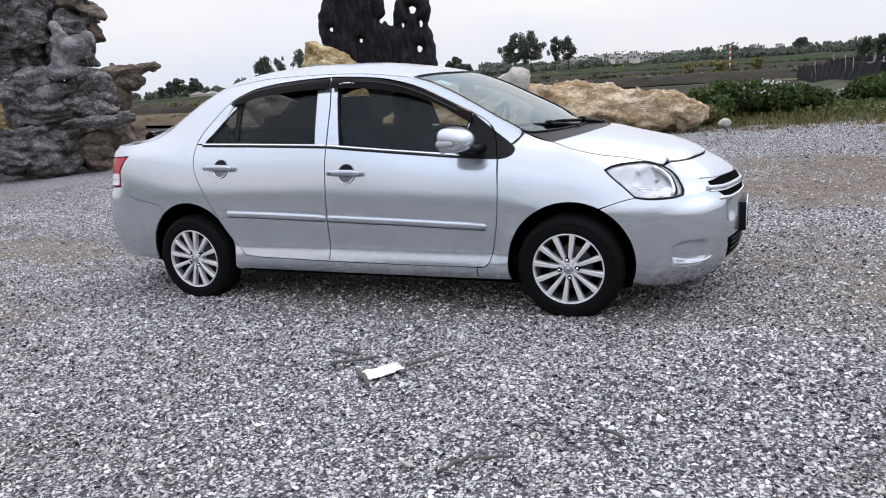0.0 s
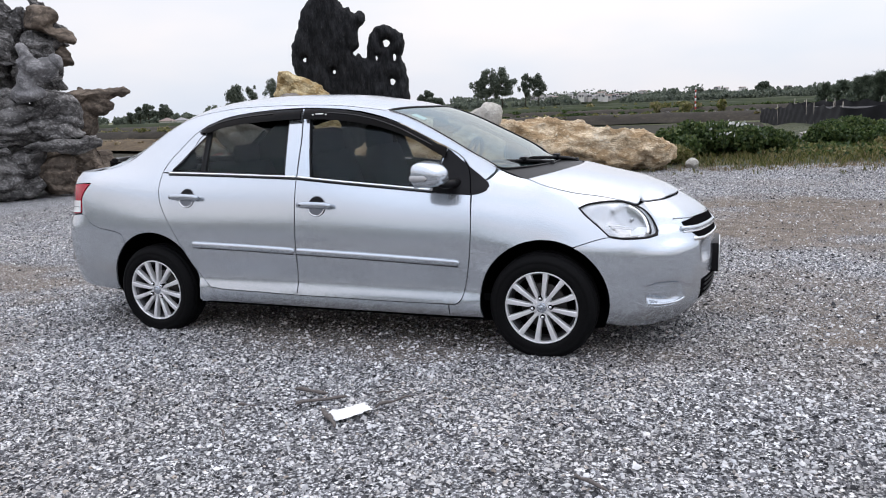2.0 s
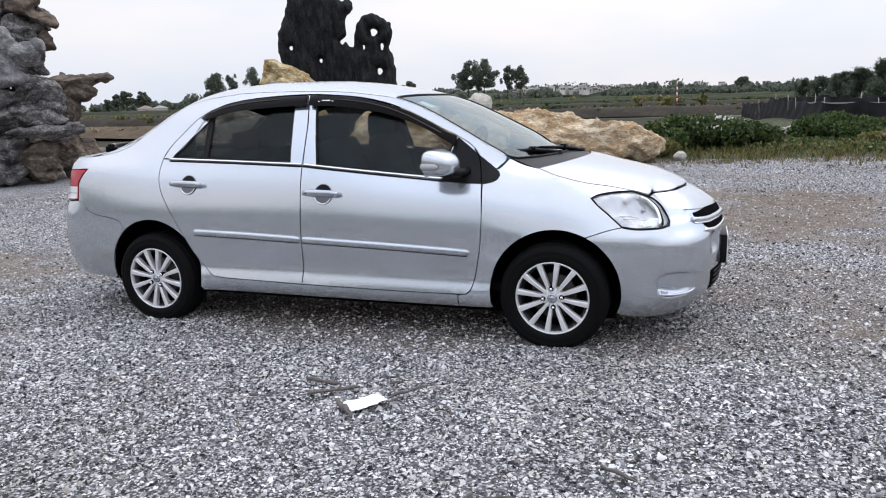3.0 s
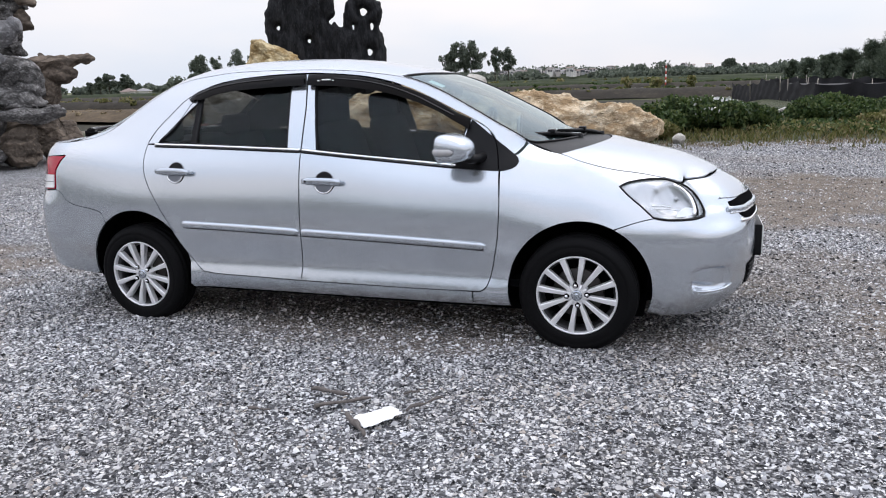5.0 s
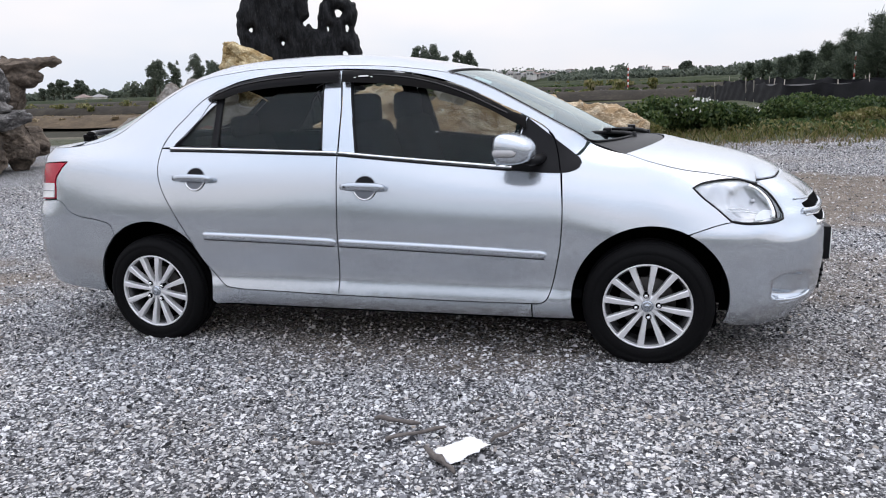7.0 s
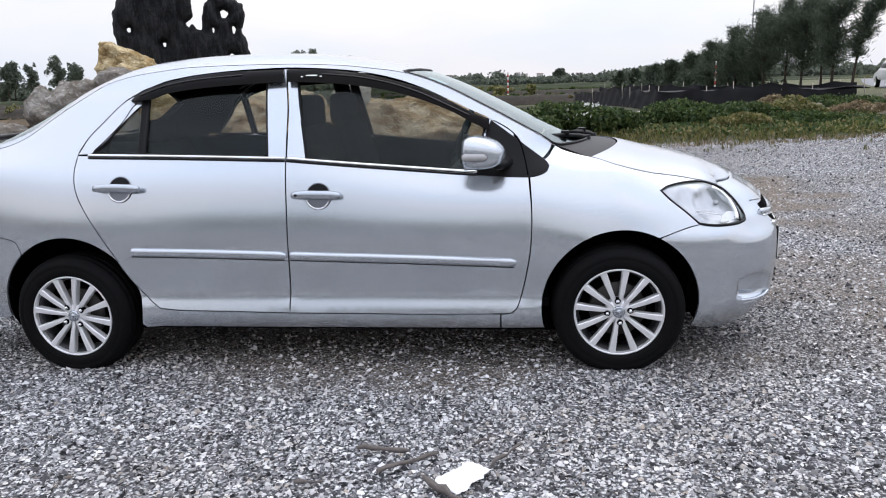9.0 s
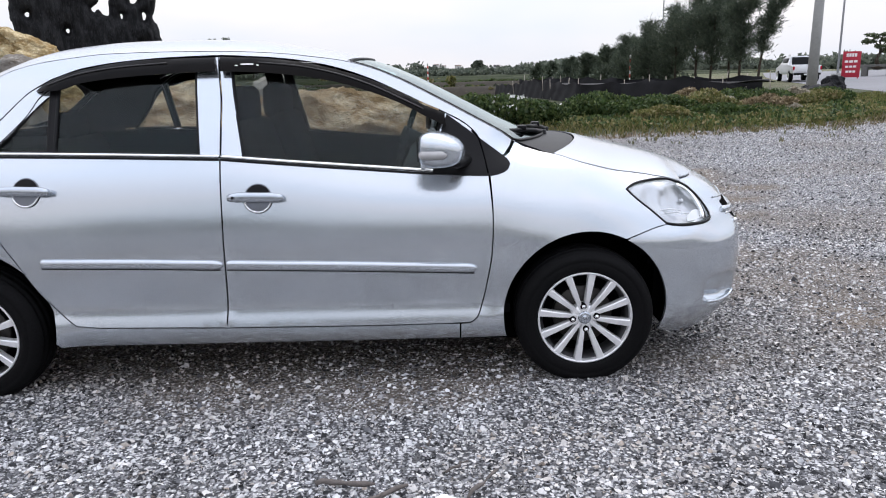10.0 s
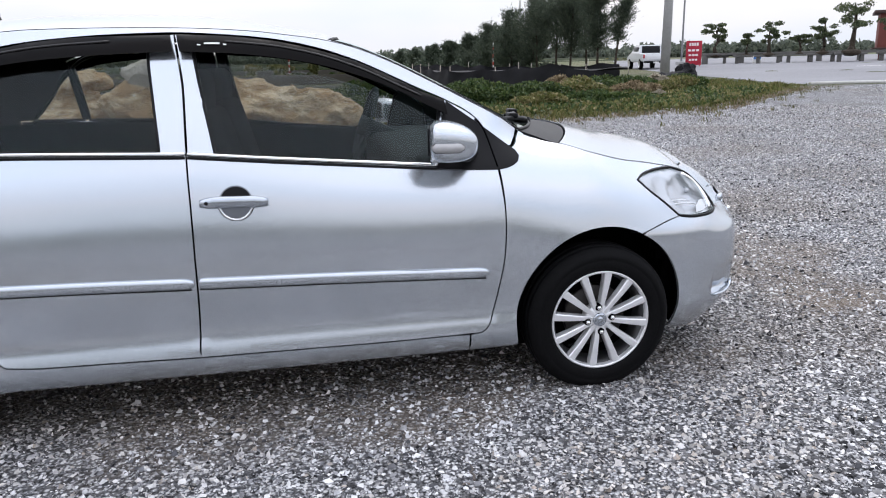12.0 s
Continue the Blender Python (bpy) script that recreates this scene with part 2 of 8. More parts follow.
def ground_material():
    """Gravel, packed earth, dry grass and fields, mixed by the attributes of the ground."""
    m, n, l, p = material("ground_surface")
    tc = n.new("ShaderNodeTexCoord")

    def noise_at(scale, detail=6, rough=0.6):
        k = n.new("ShaderNodeTexNoise")
        k.inputs["Scale"].default_value, k.inputs["Detail"].default_value, k.inputs["Roughness"].default_value = scale, detail, rough
        l.new(tc.outputs["Object"], k.inputs[0])
        return k

    def ramp_of(src, stops):
        k = n.new("ShaderNodeValToRGB")
        e = k.color_ramp.elements
        while len(e) < len(stops):
            e.new(0.5)
        for i, (at, c) in enumerate(stops):
            e[i].position, e[i].color = at, rgba([v * 0.82 if max(c) < 0.96 else v for v in c])
        l.new(src, k.inputs[0])
        return k

    def blend(fac, a, b, kind="MIX"):
        k = n.new("ShaderNodeMix")
        k.data_type, k.blend_type = "RGBA", kind
        if isinstance(fac, float):
            k.inputs[0].default_value = fac
        else:
            l.new(fac, k.inputs[0])
        l.new(a, k.inputs[6]), l.new(b, k.inputs[7])
        return k.outputs[2]

    def attr(name):
        k = n.new("ShaderNodeAttribute")
        k.attribute_name = name
        return k.outputs["Fac"]

    v1, v2 = n.new("ShaderNodeTexVoronoi"), n.new("ShaderNodeTexVoronoi")
    for v, s in ((v1, 64.0), (v2, 140.0)):
        v.inputs["Scale"].default_value = s
        l.new(tc.outputs["Object"], v.inputs[0])
    chips = blend(0.5, v1.outputs["Color"], v2.outputs["Color"])
    bw = n.new("ShaderNodeRGBToBW")
    l.new(chips, bw.inputs[0])
    gravel = ramp_of(bw.outputs[0], [(0.25, (0.086, 0.088, 0.102)), (0.42, (0.40, 0.405, 0.43)), (0.57, (0.78, 0.785, 0.815)), (0.68, (0.95, 0.952, 0.958))]).outputs[0]
    # shade between the stones is painted in, darker away from each cell's centre
    gap_shade = ramp_of(v1.outputs["Distance"], [(0.30, (1, 1, 1)), (0.62, (0.22, 0.22, 0.225))]).outputs[0]
    gravel = blend(1.0, gravel, gap_shade, "MULTIPLY")
    wide = ramp_of(noise_at(0.55).outputs[0], [(0.35, (0.84, 0.815, 0.785)), (0.6, (1, 1, 1))]).outputs[0]
    gravel = blend(1.0, gravel, wide, "MULTIPLY")
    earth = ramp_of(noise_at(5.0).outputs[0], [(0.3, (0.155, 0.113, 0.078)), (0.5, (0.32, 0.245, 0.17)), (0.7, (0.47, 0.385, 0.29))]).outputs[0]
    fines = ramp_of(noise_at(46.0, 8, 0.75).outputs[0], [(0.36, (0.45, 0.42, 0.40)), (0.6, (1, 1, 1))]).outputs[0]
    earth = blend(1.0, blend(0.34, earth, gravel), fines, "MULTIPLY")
    grass = ramp_of(noise_at(1.7, 8, 0.7).outputs[0], [(0.3, (0.025, 0.036, 0.014)), (0.5, (0.055, 0.066, 0.026)), (0.68, (0.11, 0.10, 0.05))]).outputs[0]
    field = ramp_of(noise_at(0.05, 8, 0.7).outputs[0], [(0.32, (0.06, 0.08, 0.032)), (0.5, (0.115, 0.13, 0.055)), (0.66, (0.185, 0.165, 0.09))]).outputs[0]
    out = blend(attr("far"), grass, field)
    out = blend(attr("dry"), out, earth)
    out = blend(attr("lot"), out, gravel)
    out = blend(attr("earth_and_shade"), out, earth)
    l.new(out, p.inputs["Base Color"])
    p.inputs["Roughness"].default_value = 0.92
    inv = n.new("ShaderNodeMath")
    inv.operation, inv.inputs[0].default_value = "SUBTRACT", 1.0
    l.new(v1.outputs["Distance"], inv.inputs[1])
    b = n.new("ShaderNodeBump")
    b.inputs["Strength"].default_value, b.inputs["Distance"].default_value = 0.9, 0.02
    l.new(inv.outputs[0], b.inputs["Height"]), l.new(b.outputs[0], p.inputs["Normal"])
    return m


M_GROUND = ground_material()
M_PAINT = car_paint("silver_paint", (0.562, 0.595, 0.634))
M_TRIM = plain("black_trim", (0.008, 0.008, 0.009), 0.42, bump=0.05, grain=300, spec=0.14)
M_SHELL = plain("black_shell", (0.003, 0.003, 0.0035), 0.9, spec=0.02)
M_GUARD = plain("smoked_acrylic", (0.004, 0.0036, 0.0036), 0.10, spec=0.06)
M_GLOSS = plain("gloss_black", (0.012, 0.011, 0.011), 0.14, spec=0.5)
M_RUBBER = plain("tyre_rubber", (0.007, 0.007, 0.0075), 0.6, bump=0.15, grain=120, spread=0.35, spec=0.05)
M_ALLOY = plain("bright_alloy", (0.84, 0.84, 0.85), 0.30, metal=0.5, spread=0.05)
M_REFLECT = plain("silvered_bowl", (0.52, 0.525, 0.54), 0.26, metal=0.6, spread=0.08)
# dark metal with the shade of the handle's hollow put into its colour
M_CUPSHADE = plain("shaded_cup", (0.16, 0.17, 0.19), 0.3, metal=0.9)
# darker copy of the alloy, with the shade inside the barrel painted in
M_SHADEALLOY = plain("shaded_alloy", (0.11, 0.11, 0.115), 0.45, metal=0.8, spread=0.1)
M_CHROME = plain("chrome", (0.86, 0.87, 0.88), 0.07, metal=1.0, spread=0.03)
M_HANDLE = plain("satin_chrome", (0.50, 0.535, 0.58), 0.14, metal=0.9, spread=0.03)
M_STEEL = plain("brake_steel", (0.06, 0.055, 0.052), 0.5, metal=0.7)
M_TINT = glass("tinted_glass", (0.86, 0.88, 0.86), 0.78, 0.0, 0.022)
M_SCREEN = glass("windscreen_glass", (0.70, 0.92, 0.89), 0.70, 0.0, 0.045, 4.6)
M_LENS = glass("clear_lens", (0.98, 0.99, 1.0), 0.97, 0.0, 0.04)
M_RED = plain("red_lens", (0.40, 0.003, 0.022), 0.22, coat=0.1, spread=0.25, spec=0.3)
M_WHITELENS = plain("frosted_lens", (0.38, 0.375, 0.375), 0.22, coat=0.3)
M_REVERSE = plain("clear_white_lens", (0.80, 0.785, 0.775), 0.2, coat=0.2)
M_FABRIC = plain("dark_upholstery", (0.011, 0.0115, 0.013), 0.9, grain=6, spec=0.0)
M_DASH = plain("dark_plastic", (0.04, 0.042, 0.045), 0.8, grain=20, spec=0.05)
M_LINER = plain("grey_headliner", (0.03, 0.03, 0.03), 0.9, grain=20, spec=0.0)
M_PLATE = plain("plate_white", (0.75, 0.75, 0.73), 0.4)
M_PLATEMARK = plain("plate_mark", (0.03, 0.03, 0.035), 0.5)
M_STICKER = plain("pale_sticker", (0.70, 0.78, 0.80), 0.4)


# ---- mesh helpers ----
def mesh_of(name, verts, faces, mat, smooth=True):
    me = bpy.data.meshes.new(name)
    me.from_pydata([tuple(map(float, v)) for v in verts], [], [tuple(f) for f in faces])
    me.materials.append(mat)
    if smooth:
        me.shade_smooth()
    me.update()
    return me


def part(name, data, mat, parent=None, label=""):
    """Links a mesh or a bmesh as one object, under a thing or a part where one is given."""
    if isinstance(data, bmesh.types.BMesh):
        me = bpy.data.meshes.new(name)
        data.to_mesh(me)
        data.free()
        me.materials.append(mat)
        data = me
    ob = new(name, data)
    if parent is not None:
        ob.parent = parent
    return tagged(ob, label)


def thing(name, label, category, at=(0, 0, 0), turn=0.0, group="", kind=""):
    ob = new(name)
    ob.matrix_world = pose(*at, 0, 0, turn)
    return tagged(ob, label, category, group, kind)


def box_bm(lo, hi, bevel=0.0, seg=2):
    bm = bmesh.new()
    bmesh.ops.create_cube(bm, size=1)
    for v in bm.verts:
        v.co = Vector([(a + b) / 2 + c * (b - a) for a, b, c in zip(lo, hi, v.co)])
    if bevel:
        bmesh.ops.bevel(bm, geom=bm.edges[:], offset=bevel, segments=seg, affect="EDGES", profile=0.6)
        for f in bm.faces:
            f.smooth = True
    return bm


def tube(points, radius, sides=8, closed=False):
    """A bent rod through the points; radius is a number or one for each point."""
    pts = [Vector(p) for p in points]
    r = radius if isinstance(radius, (list, tuple)) else [radius] * len(pts)
    verts, faces, n = [], [], len(pts)
    for i, p in enumerate(pts):
        a, b = pts[(i - 1) % n if closed else max(i - 1, 0)], pts[(i + 1) % n if closed else min(i + 1, n - 1)]
        way = (b - a).normalized()
        up = Vector((0, 0, 1)) if abs(way.z) < 0.9 else Vector((1, 0, 0))
        u = way.cross(up).normalized()
        v = way.cross(u)
        verts += [p + r[i] * (math.cos(k * math.tau / sides) * u + math.sin(k * math.tau / sides) * v) for k in range(sides)]
    for i in range(n if closed else n - 1):
        j = (i + 1) % n
        faces += [(i * sides + k, i * sides + (k + 1) % sides, j * sides + (k + 1) % sides, j * sides + k) for k in range(sides)]
    if not closed:
        faces += [tuple(range(sides - 1, -1, -1)), tuple(range((n - 1) * sides, n * sides))]
    return verts, faces


def lathe(profile, axis_at, seg=48):
    """Turns (radius, y) pairs about the y axis through axis_at."""
    verts, faces, n = [], [], len(profile)
    for k in range(seg):
        c, s = math.cos(k * math.tau / seg), math.sin(k * math.tau / seg)
        verts += [(axis_at[0] + r * c, axis_at[1] + y, axis_at[2] + r * s) for r, y in profile]
    for k in range(seg):
        j = (k + 1) % seg
        faces += [(k * n + i, k * n + i + 1, j * n + i + 1, j * n + i) for i in range(n - 1)]
    return verts, faces


def joined(*meshes):
    verts, faces = [], []
    for v, f in meshes:
        faces += [tuple(i + len(verts) for i in face) for face in f]
        verts += list(v)
    return verts, faces


# ---- the car's skin: a plan contour and how far the body lies inside it at each height ----
YC = 0.83
def pchip(xs, ys, x):
    """Monotone cubic through the points (xs, ys)."""
    xs, ys = np.asarray(xs, float), np.asarray(ys, float)
    h, m = np.diff(xs), np.diff(ys) / np.diff(xs)
    d = np.zeros(len(xs))
    d[0], d[-1] = m[0], m[-1]
    for i in range(1, len(xs) - 1):
        if m[i - 1] * m[i] > 0:
            w1, w2 = 2 * h[i] + h[i - 1], h[i] + 2 * h[i - 1]
            d[i] = (w1 + w2) / (w1 / m[i - 1] + w2 / m[i])
    x = np.clip(np.asarray(x, float), xs[0], xs[-1])
    i = np.clip(np.searchsorted(xs, x) - 1, 0, len(xs) - 2)
    t = (x - xs[i]) / h[i]
    return ((1 + 2 * t) * (1 - t) ** 2 * ys[i] + t * (1 - t) ** 2 * h[i] * d[i]
            + t * t * (3 - 2 * t) * ys[i + 1] + t * t * (t - 1) * h[i] * d[i + 1])

# plan contour at bumper height, rear centre to front centre
CONTOUR = [(-.945, .83), (-.935, .6), (-.912, .4), (-.875, .235), (-.82, .135), (-.745, .072), (-.65, .036), (-.5, .012), (-.3, -.004), (0, -.015), (.4, -.02), (1.1, -.022),
           (2.0, -.02), (2.4, -.014), (2.65, .0), (2.82, .022), (2.95, .05), (3.06, .09), (3.15, .14), (3.222, .205), (3.285, .3), (3.332, .41), (3.368, .55), (3.39, .69), (3.4, .83)]
_c = np.array(CONTOUR)
_s = np.r_[0, np.cumsum(np.hypot(*np.diff(_c, axis=0).T))]
_s += 0.4 - _s[10]          # s equals x at x = 0.4
_ds = np.linspace(_s[0], _s[-1], 800)
_dx, _dy = pchip(_s, _c[:, 0], _ds), pchip(_s, _c[:, 1], _ds)
for _ in range(30):
    _dx[1:-1] = (_dx[:-2] + 2 * _dx[1:-1] + _dx[2:]) / 4
    _dy[1:-1] = (_dy[:-2] + 2 * _dy[1:-1] + _dy[2:]) / 4
_tx, _ty = np.gradient(_dx), np.gradient(_dy)
_l = np.hypot(_tx, _ty); _nx, _ny = -_ty / _l, _tx / _l
S0, S1 = _s[0], _s[-1]
# how far the skin lies inside the contour, by height, at stations along it
PROFILES = [
    (S0,  [(.13, .14), (.2, .06), (.3, .02), (.42, .0), (.6, .005), (.68, .03), (.75, .06), (.85, .07), (.93, .085), (.99, .13), (1.4, .5)]),
    (-.8, [(.13, .14), (.2, .06), (.3, .02), (.42, .0), (.6, .005), (.68, .025), (.75, .05), (.85, .06), (.93, .08), (.99, .13), (1.4, .4)]),
    (-.5, [(.13, .09), (.2, .04), (.3, .015), (.42, .0), (.6, .0), (.68, .006), (.8, .02), (.88, .035), (.94, .06), (1.0, .11), (1.1, .17), (1.4, .32)]),
    (.1,  [(.13, .05), (.17, .012), (.21, .002), (.25, .003), (.29, .009), (.33, .020), (.37, .018), (.5, .003), (.58, .0), (.64, .003), (.72, .012), (.8, .027), (.87, .048), (.94, .082), (1.1, .165), (1.34, .3), (1.4, .36)]),
    (1.05, [(.13, .05), (.17, .012), (.21, .002), (.25, .003), (.29, .009), (.33, .021), (.37, .019), (.5, .003), (.58, .0), (.64, .003), (.72, .011), (.8, .024), (.87, .043), (.93, .066), (1.1, .137), (1.34, .268), (1.38, .31)]),
    (2.1, [(.13, .05), (.17, .012), (.21, .002), (.25, .003), (.29, .009), (.33, .020), (.37, .018), (.5, .003), (.58, .0), (.64, .004), (.72, .016), (.8, .042), (.87, .082), (.92, .118), (1.1, .21), (1.34, .33), (1.38, .36)]),
    (2.5, [(.13, .04), (.2, .012), (.3, .004), (.5, .0), (.58, .004), (.64, .014), (.72, .036), (.78, .062), (.84, .10), (.89, .155), (.93, .235), (.96, .32)]),
    (3.0, [(.13, .09), (.2, .04), (.3, .01), (.4, .004), (.5, .0), (.57, .006), (.63, .035), (.7, .075), (.76, .13), (.8, .19), (.85, .29), (.9, .42)]),
    (3.3, [(.13, .12), (.2, .055), (.26, .015), (.33, .005), (.45, .0), (.54, .006), (.6, .06), (.66, .11), (.72, .17), (.77, .25), (.85, .45)]),
    (3.6, [(.13, .12), (.2, .05), (.26, .015), (.33, .005), (.45, .0), (.54, .004), (.6, .03), (.66, .07), (.72, .13), (.77, .21), (.85, .4)]),
    (S1,  [(.13, .12), (.2, .05), (.26, .015), (.33, .005), (.45, .0), (.56, .004), (.62, .02), (.68, .055), (.72, .1), (.77, .19), (.85, .4)]),
]
_ps = np.array([p[0] for p in PROFILES])
def inset(s, z):
    s, z = np.broadcast_arrays(np.asarray(s, float), np.asarray(z, float))
    all_ = np.stack([pchip(*zip(*p[1]), z) for p in PROFILES])
    i = np.clip(np.searchsorted(_ps, s) - 1, 0, len(_ps) - 2)
    t = np.clip((s - _ps[i]) / (_ps[i + 1] - _ps[i]), 0, 1)
    t = t * t * (3 - 2 * t)
    a = np.take_along_axis(all_, i[None], 0)[0]; b = np.take_along_axis(all_, i[None] + 1, 0)[0]
    return a * (1 - t) + b * t
def skin(s, z, deep=0.0):
    """The place on the body's side at s along the contour and height z."""
    s, z = np.broadcast_arrays(np.asarray(s, float), np.asarray(z, float))
    d = inset(s, z) + deep
    return np.stack([np.interp(s, _ds, _dx) + np.interp(s, _ds, _nx) * d, np.interp(s, _ds, _dy) + np.interp(s, _ds, _ny) * d, z], -1)



RAIL = [(S0, .985), (-.83, .985), (-.55, .992), (-.36, 1.015), (-.25, 1.045), (-.19, 1.075), (-.111, 1.13), (.052, 1.235), (.177, 1.305), (.3, 1.338), (.42, 1.354), (.58, 1.369), (.8, 1.372), (1.05, 1.369),
        (1.3, 1.356), (1.45, 1.338), (1.56, 1.322), (1.66, 1.297), (1.806, 1.238), (1.949, 1.165), (2.09, 1.09), (2.224, 1.016), (2.30, .965), (2.38, .935),
        (2.464, .917), (2.543, .892), (2.729, .845), (2.85, .826), (2.99, .803), (3.1, .785), (3.25, .776), (3.4, .773), (S1, .778)]
CENTRE = [(-.86, .99), (-.7, 1.005), (-.56, 1.02), (-.48, 1.06), (-.3, 1.17), (-.1, 1.285), (.1, 1.365), (.3, 1.415), (.6, 1.438), (.8, 1.440), (1.0, 1.435), (1.165, 1.424),
          (1.37, 1.394), (1.5, 1.372), (1.6, 1.346), (1.7, 1.315), (1.83, 1.262), (1.986, 1.186), (2.142, 1.106), (2.296, 1.028), (2.4, .985), (2.5, .965), (2.625, .95), (2.742, .922),
          (2.885, .89), (3.027, .855), (3.12, .82), (3.2, .785)]
_rs = np.linspace(S0, S1, 900)
_rz = pchip(*zip(*RAIL), _rs)
_rp = skin(_rs, _rz)


def rail_z(s):
    return np.interp(s, _rs, _rz)


def top(x, y, drop=0.0):
    """The place on the roof, the screens, the bonnet and the boot above (x, y)."""
    x, y = np.broadcast_arrays(np.asarray(x, float), np.asarray(y, float))
    yr, zr = np.interp(x, _rp[:, 0], _rp[:, 1]), np.interp(x, _rp[:, 0], _rp[:, 2])
    zc = np.maximum(pchip(*zip(*CENTRE), x), zr)
    eta = np.clip(np.abs(YC - y) / np.maximum(YC - yr, 1e-3), 0, 1.2)
    return np.stack([x, y, zc - (zc - zr) * eta ** 2.5 - drop], -1)


def rail_y(x):
    return float(np.interp(x, _rp[:, 0], _rp[:, 1]))


def curve(points, step=0.02):
    """A smooth line through the points, without its last point."""
    p = np.array(points, float)
    if len(p) == 2:
        k = max(1, int(np.hypot(*(p[1] - p[0])) / step))
        return [tuple(p[0] + (p[1] - p[0]) * i / k) for i in range(k)]
    t = np.r_[0, np.cumsum(np.hypot(*np.diff(p, axis=0).T))]
    k = max(len(p), int(t[-1] / step))
    u = np.linspace(0, t[-1], k, endpoint=False)
    q = np.stack([pchip(t, p[:, 0], u), pchip(t, p[:, 1], u)], -1)
    return [tuple(v) for v in q]


def outline(*curves, step=0.02):
    return [p for c in curves for p in curve(c, step)]


def arch(cx, cz, r, a0, a1, n=30):
    return [(cx + r * math.cos(radians(a0 + (a1 - a0) * i / n)), cz + r * math.sin(radians(a0 + (a1 - a0) * i / n))) for i in range(n + 1)]


def inside(poly, pts):
    poly, pts = np.asarray(poly), np.asarray(pts)
    hit = np.zeros(len(pts), bool)
    for (x0, y0), (x1, y1) in zip(poly, np.roll(poly, -1, 0)):
        cross = (y0 > pts[:, 1]) != (y1 > pts[:, 1])
        if y1 != y0:
            hit ^= cross & (pts[:, 0] < (x1 - x0) * (pts[:, 1] - y0) / (y1 - y0) + x0)
    return hit


def shrunk(poly, by):
    p = np.asarray(poly, float)
    area = 0.5 * np.sum(p[:, 0] * np.roll(p[:, 1], -1) - np.roll(p[:, 0], -1) * p[:, 1])
    if area < 0:
        p = p[::-1]
    way = np.roll(p, -1, 0) - np.roll(p, 1, 0)
    way /= np.maximum(np.hypot(way[:, 0], way[:, 1])[:, None], 1e-9)
    return p + by * np.stack([-way[:, 1], way[:, 0]], -1)


def filled(poly, cell, holes=()):
    """Triangles that fill a plane outline, with an even grid of points inside."""
    from mathutils.geometry import delaunay_2d_cdt
    poly = np.asarray(poly, float)
    lo, hi = poly.min(0), poly.max(0)
    gx, gy = np.meshgrid(np.arange(lo[0] + cell / 2, hi[0], cell), np.arange(lo[1] + cell / 2, hi[1], cell))
    g = np.stack([gx.ravel(), gy.ravel()], -1)
    g = g[inside(poly, g)]
    rims = [poly] + [np.asarray(h, float) for h in holes]
    for r in rims:
        if len(g):
            near = np.full(len(g), 9.0)
            for q in r:
                near = np.minimum(near, (g[:, 0] - q[0]) ** 2 + (g[:, 1] - q[1]) ** 2)
            g = g[near > (0.45 * cell) ** 2]
    edges, base, pts = [], 0, []
    for r in rims:
        edges += [(base + i, base + (i + 1) % len(r)) for i in range(len(r))]
        pts += [Vector(q) for q in r]
        base += len(r)
    pts += [Vector(q) for q in g]
    v, _, f, *_ = delaunay_2d_cdt(pts, edges, [], 1 if not holes else 0, 1e-6)
    v = np.array([tuple(q) for q in v])
    f = [t for t in f]
    c = np.array([v[list(t)].mean(0) for t in f])
    keep = inside(poly, c)
    for h in holes:
        keep &= ~inside(h, c)
    return v, [t for t, k in zip(f, keep) if k]


def sheet(poly, place, cell=0.03, lip=0.014, mirror=False, gap=0.0025, holes=()):
    """A panel: the outline laid on the skin by place(u, v, depth), with its edges turned inwards."""
    p = shrunk(poly, gap) if gap else np.asarray(poly, float)
    v, f = filled(p, cell, holes)
    out = place(v[:, 0], v[:, 1], 0.0)
    count = {}
    for t in f:
        for a, b in zip(t, (*t[1:], t[0])):
            count[(a, b)] = 1
    rim = [e for e in count if (e[1], e[0]) not in count]
    deep = place(v[:, 0], v[:, 1], lip)
    ids = {}
    verts = [tuple(q) for q in out]
    for e in rim:
        for i in e:
            if i not in ids:
                ids[i] = len(verts)
                verts.append(tuple(deep[i]))
    faces = [tuple(t) for t in f]
    if lip:
        # the lip has its own upper rim, so that the panel keeps its own shading
        up = {i: len(verts) + k for k, i in enumerate(ids)}
        verts += [tuple(out[i]) for i in ids]
        faces += [(up[a], ids[a], ids[b], up[b]) for a, b in rim]
    if mirror:
        verts = [(x, 2 * YC - y, z) for x, y, z in verts]
        faces = [t[::-1] for t in faces]
    return verts, faces


def on_side(deep=0.0, dent=None):
    return lambda s, z, d: skin(s, z, deep + d + (dent(s, z) if dent else 0.0))


def on_top(drop=0.0):
    return lambda x, y, d: top(x, y, drop + d)


def side_line(points, deep, mirror=False, step=0.02):
    q = np.array(curve(points, step) + [points[-1]])
    p = skin(q[:, 0], q[:, 1], deep)
    if mirror:
        p[:, 1] = 2 * YC - p[:, 1]
    return [tuple(v) for v in p]


# ---- the ground ----
def smooth(a, b, v):
    t = np.clip((np.asarray(v, float) - a) / (b - a), 0, 1)
    return t * t * (3 - 2 * t)


def wavy(x, y, scale, seed=0.0):
    """Cheap smooth unevenness between -1 and 1."""
    x, y = np.asarray(x) / scale, np.asarray(y) / scale
    return (np.sin(1.7 * x + 2.3 * y + seed) + np.sin(-2.9 * x + 1.3 * y + 2 * seed + 1) + np.sin(0.6 * x - 3.7 * y + 3 * seed + 2)) / 3


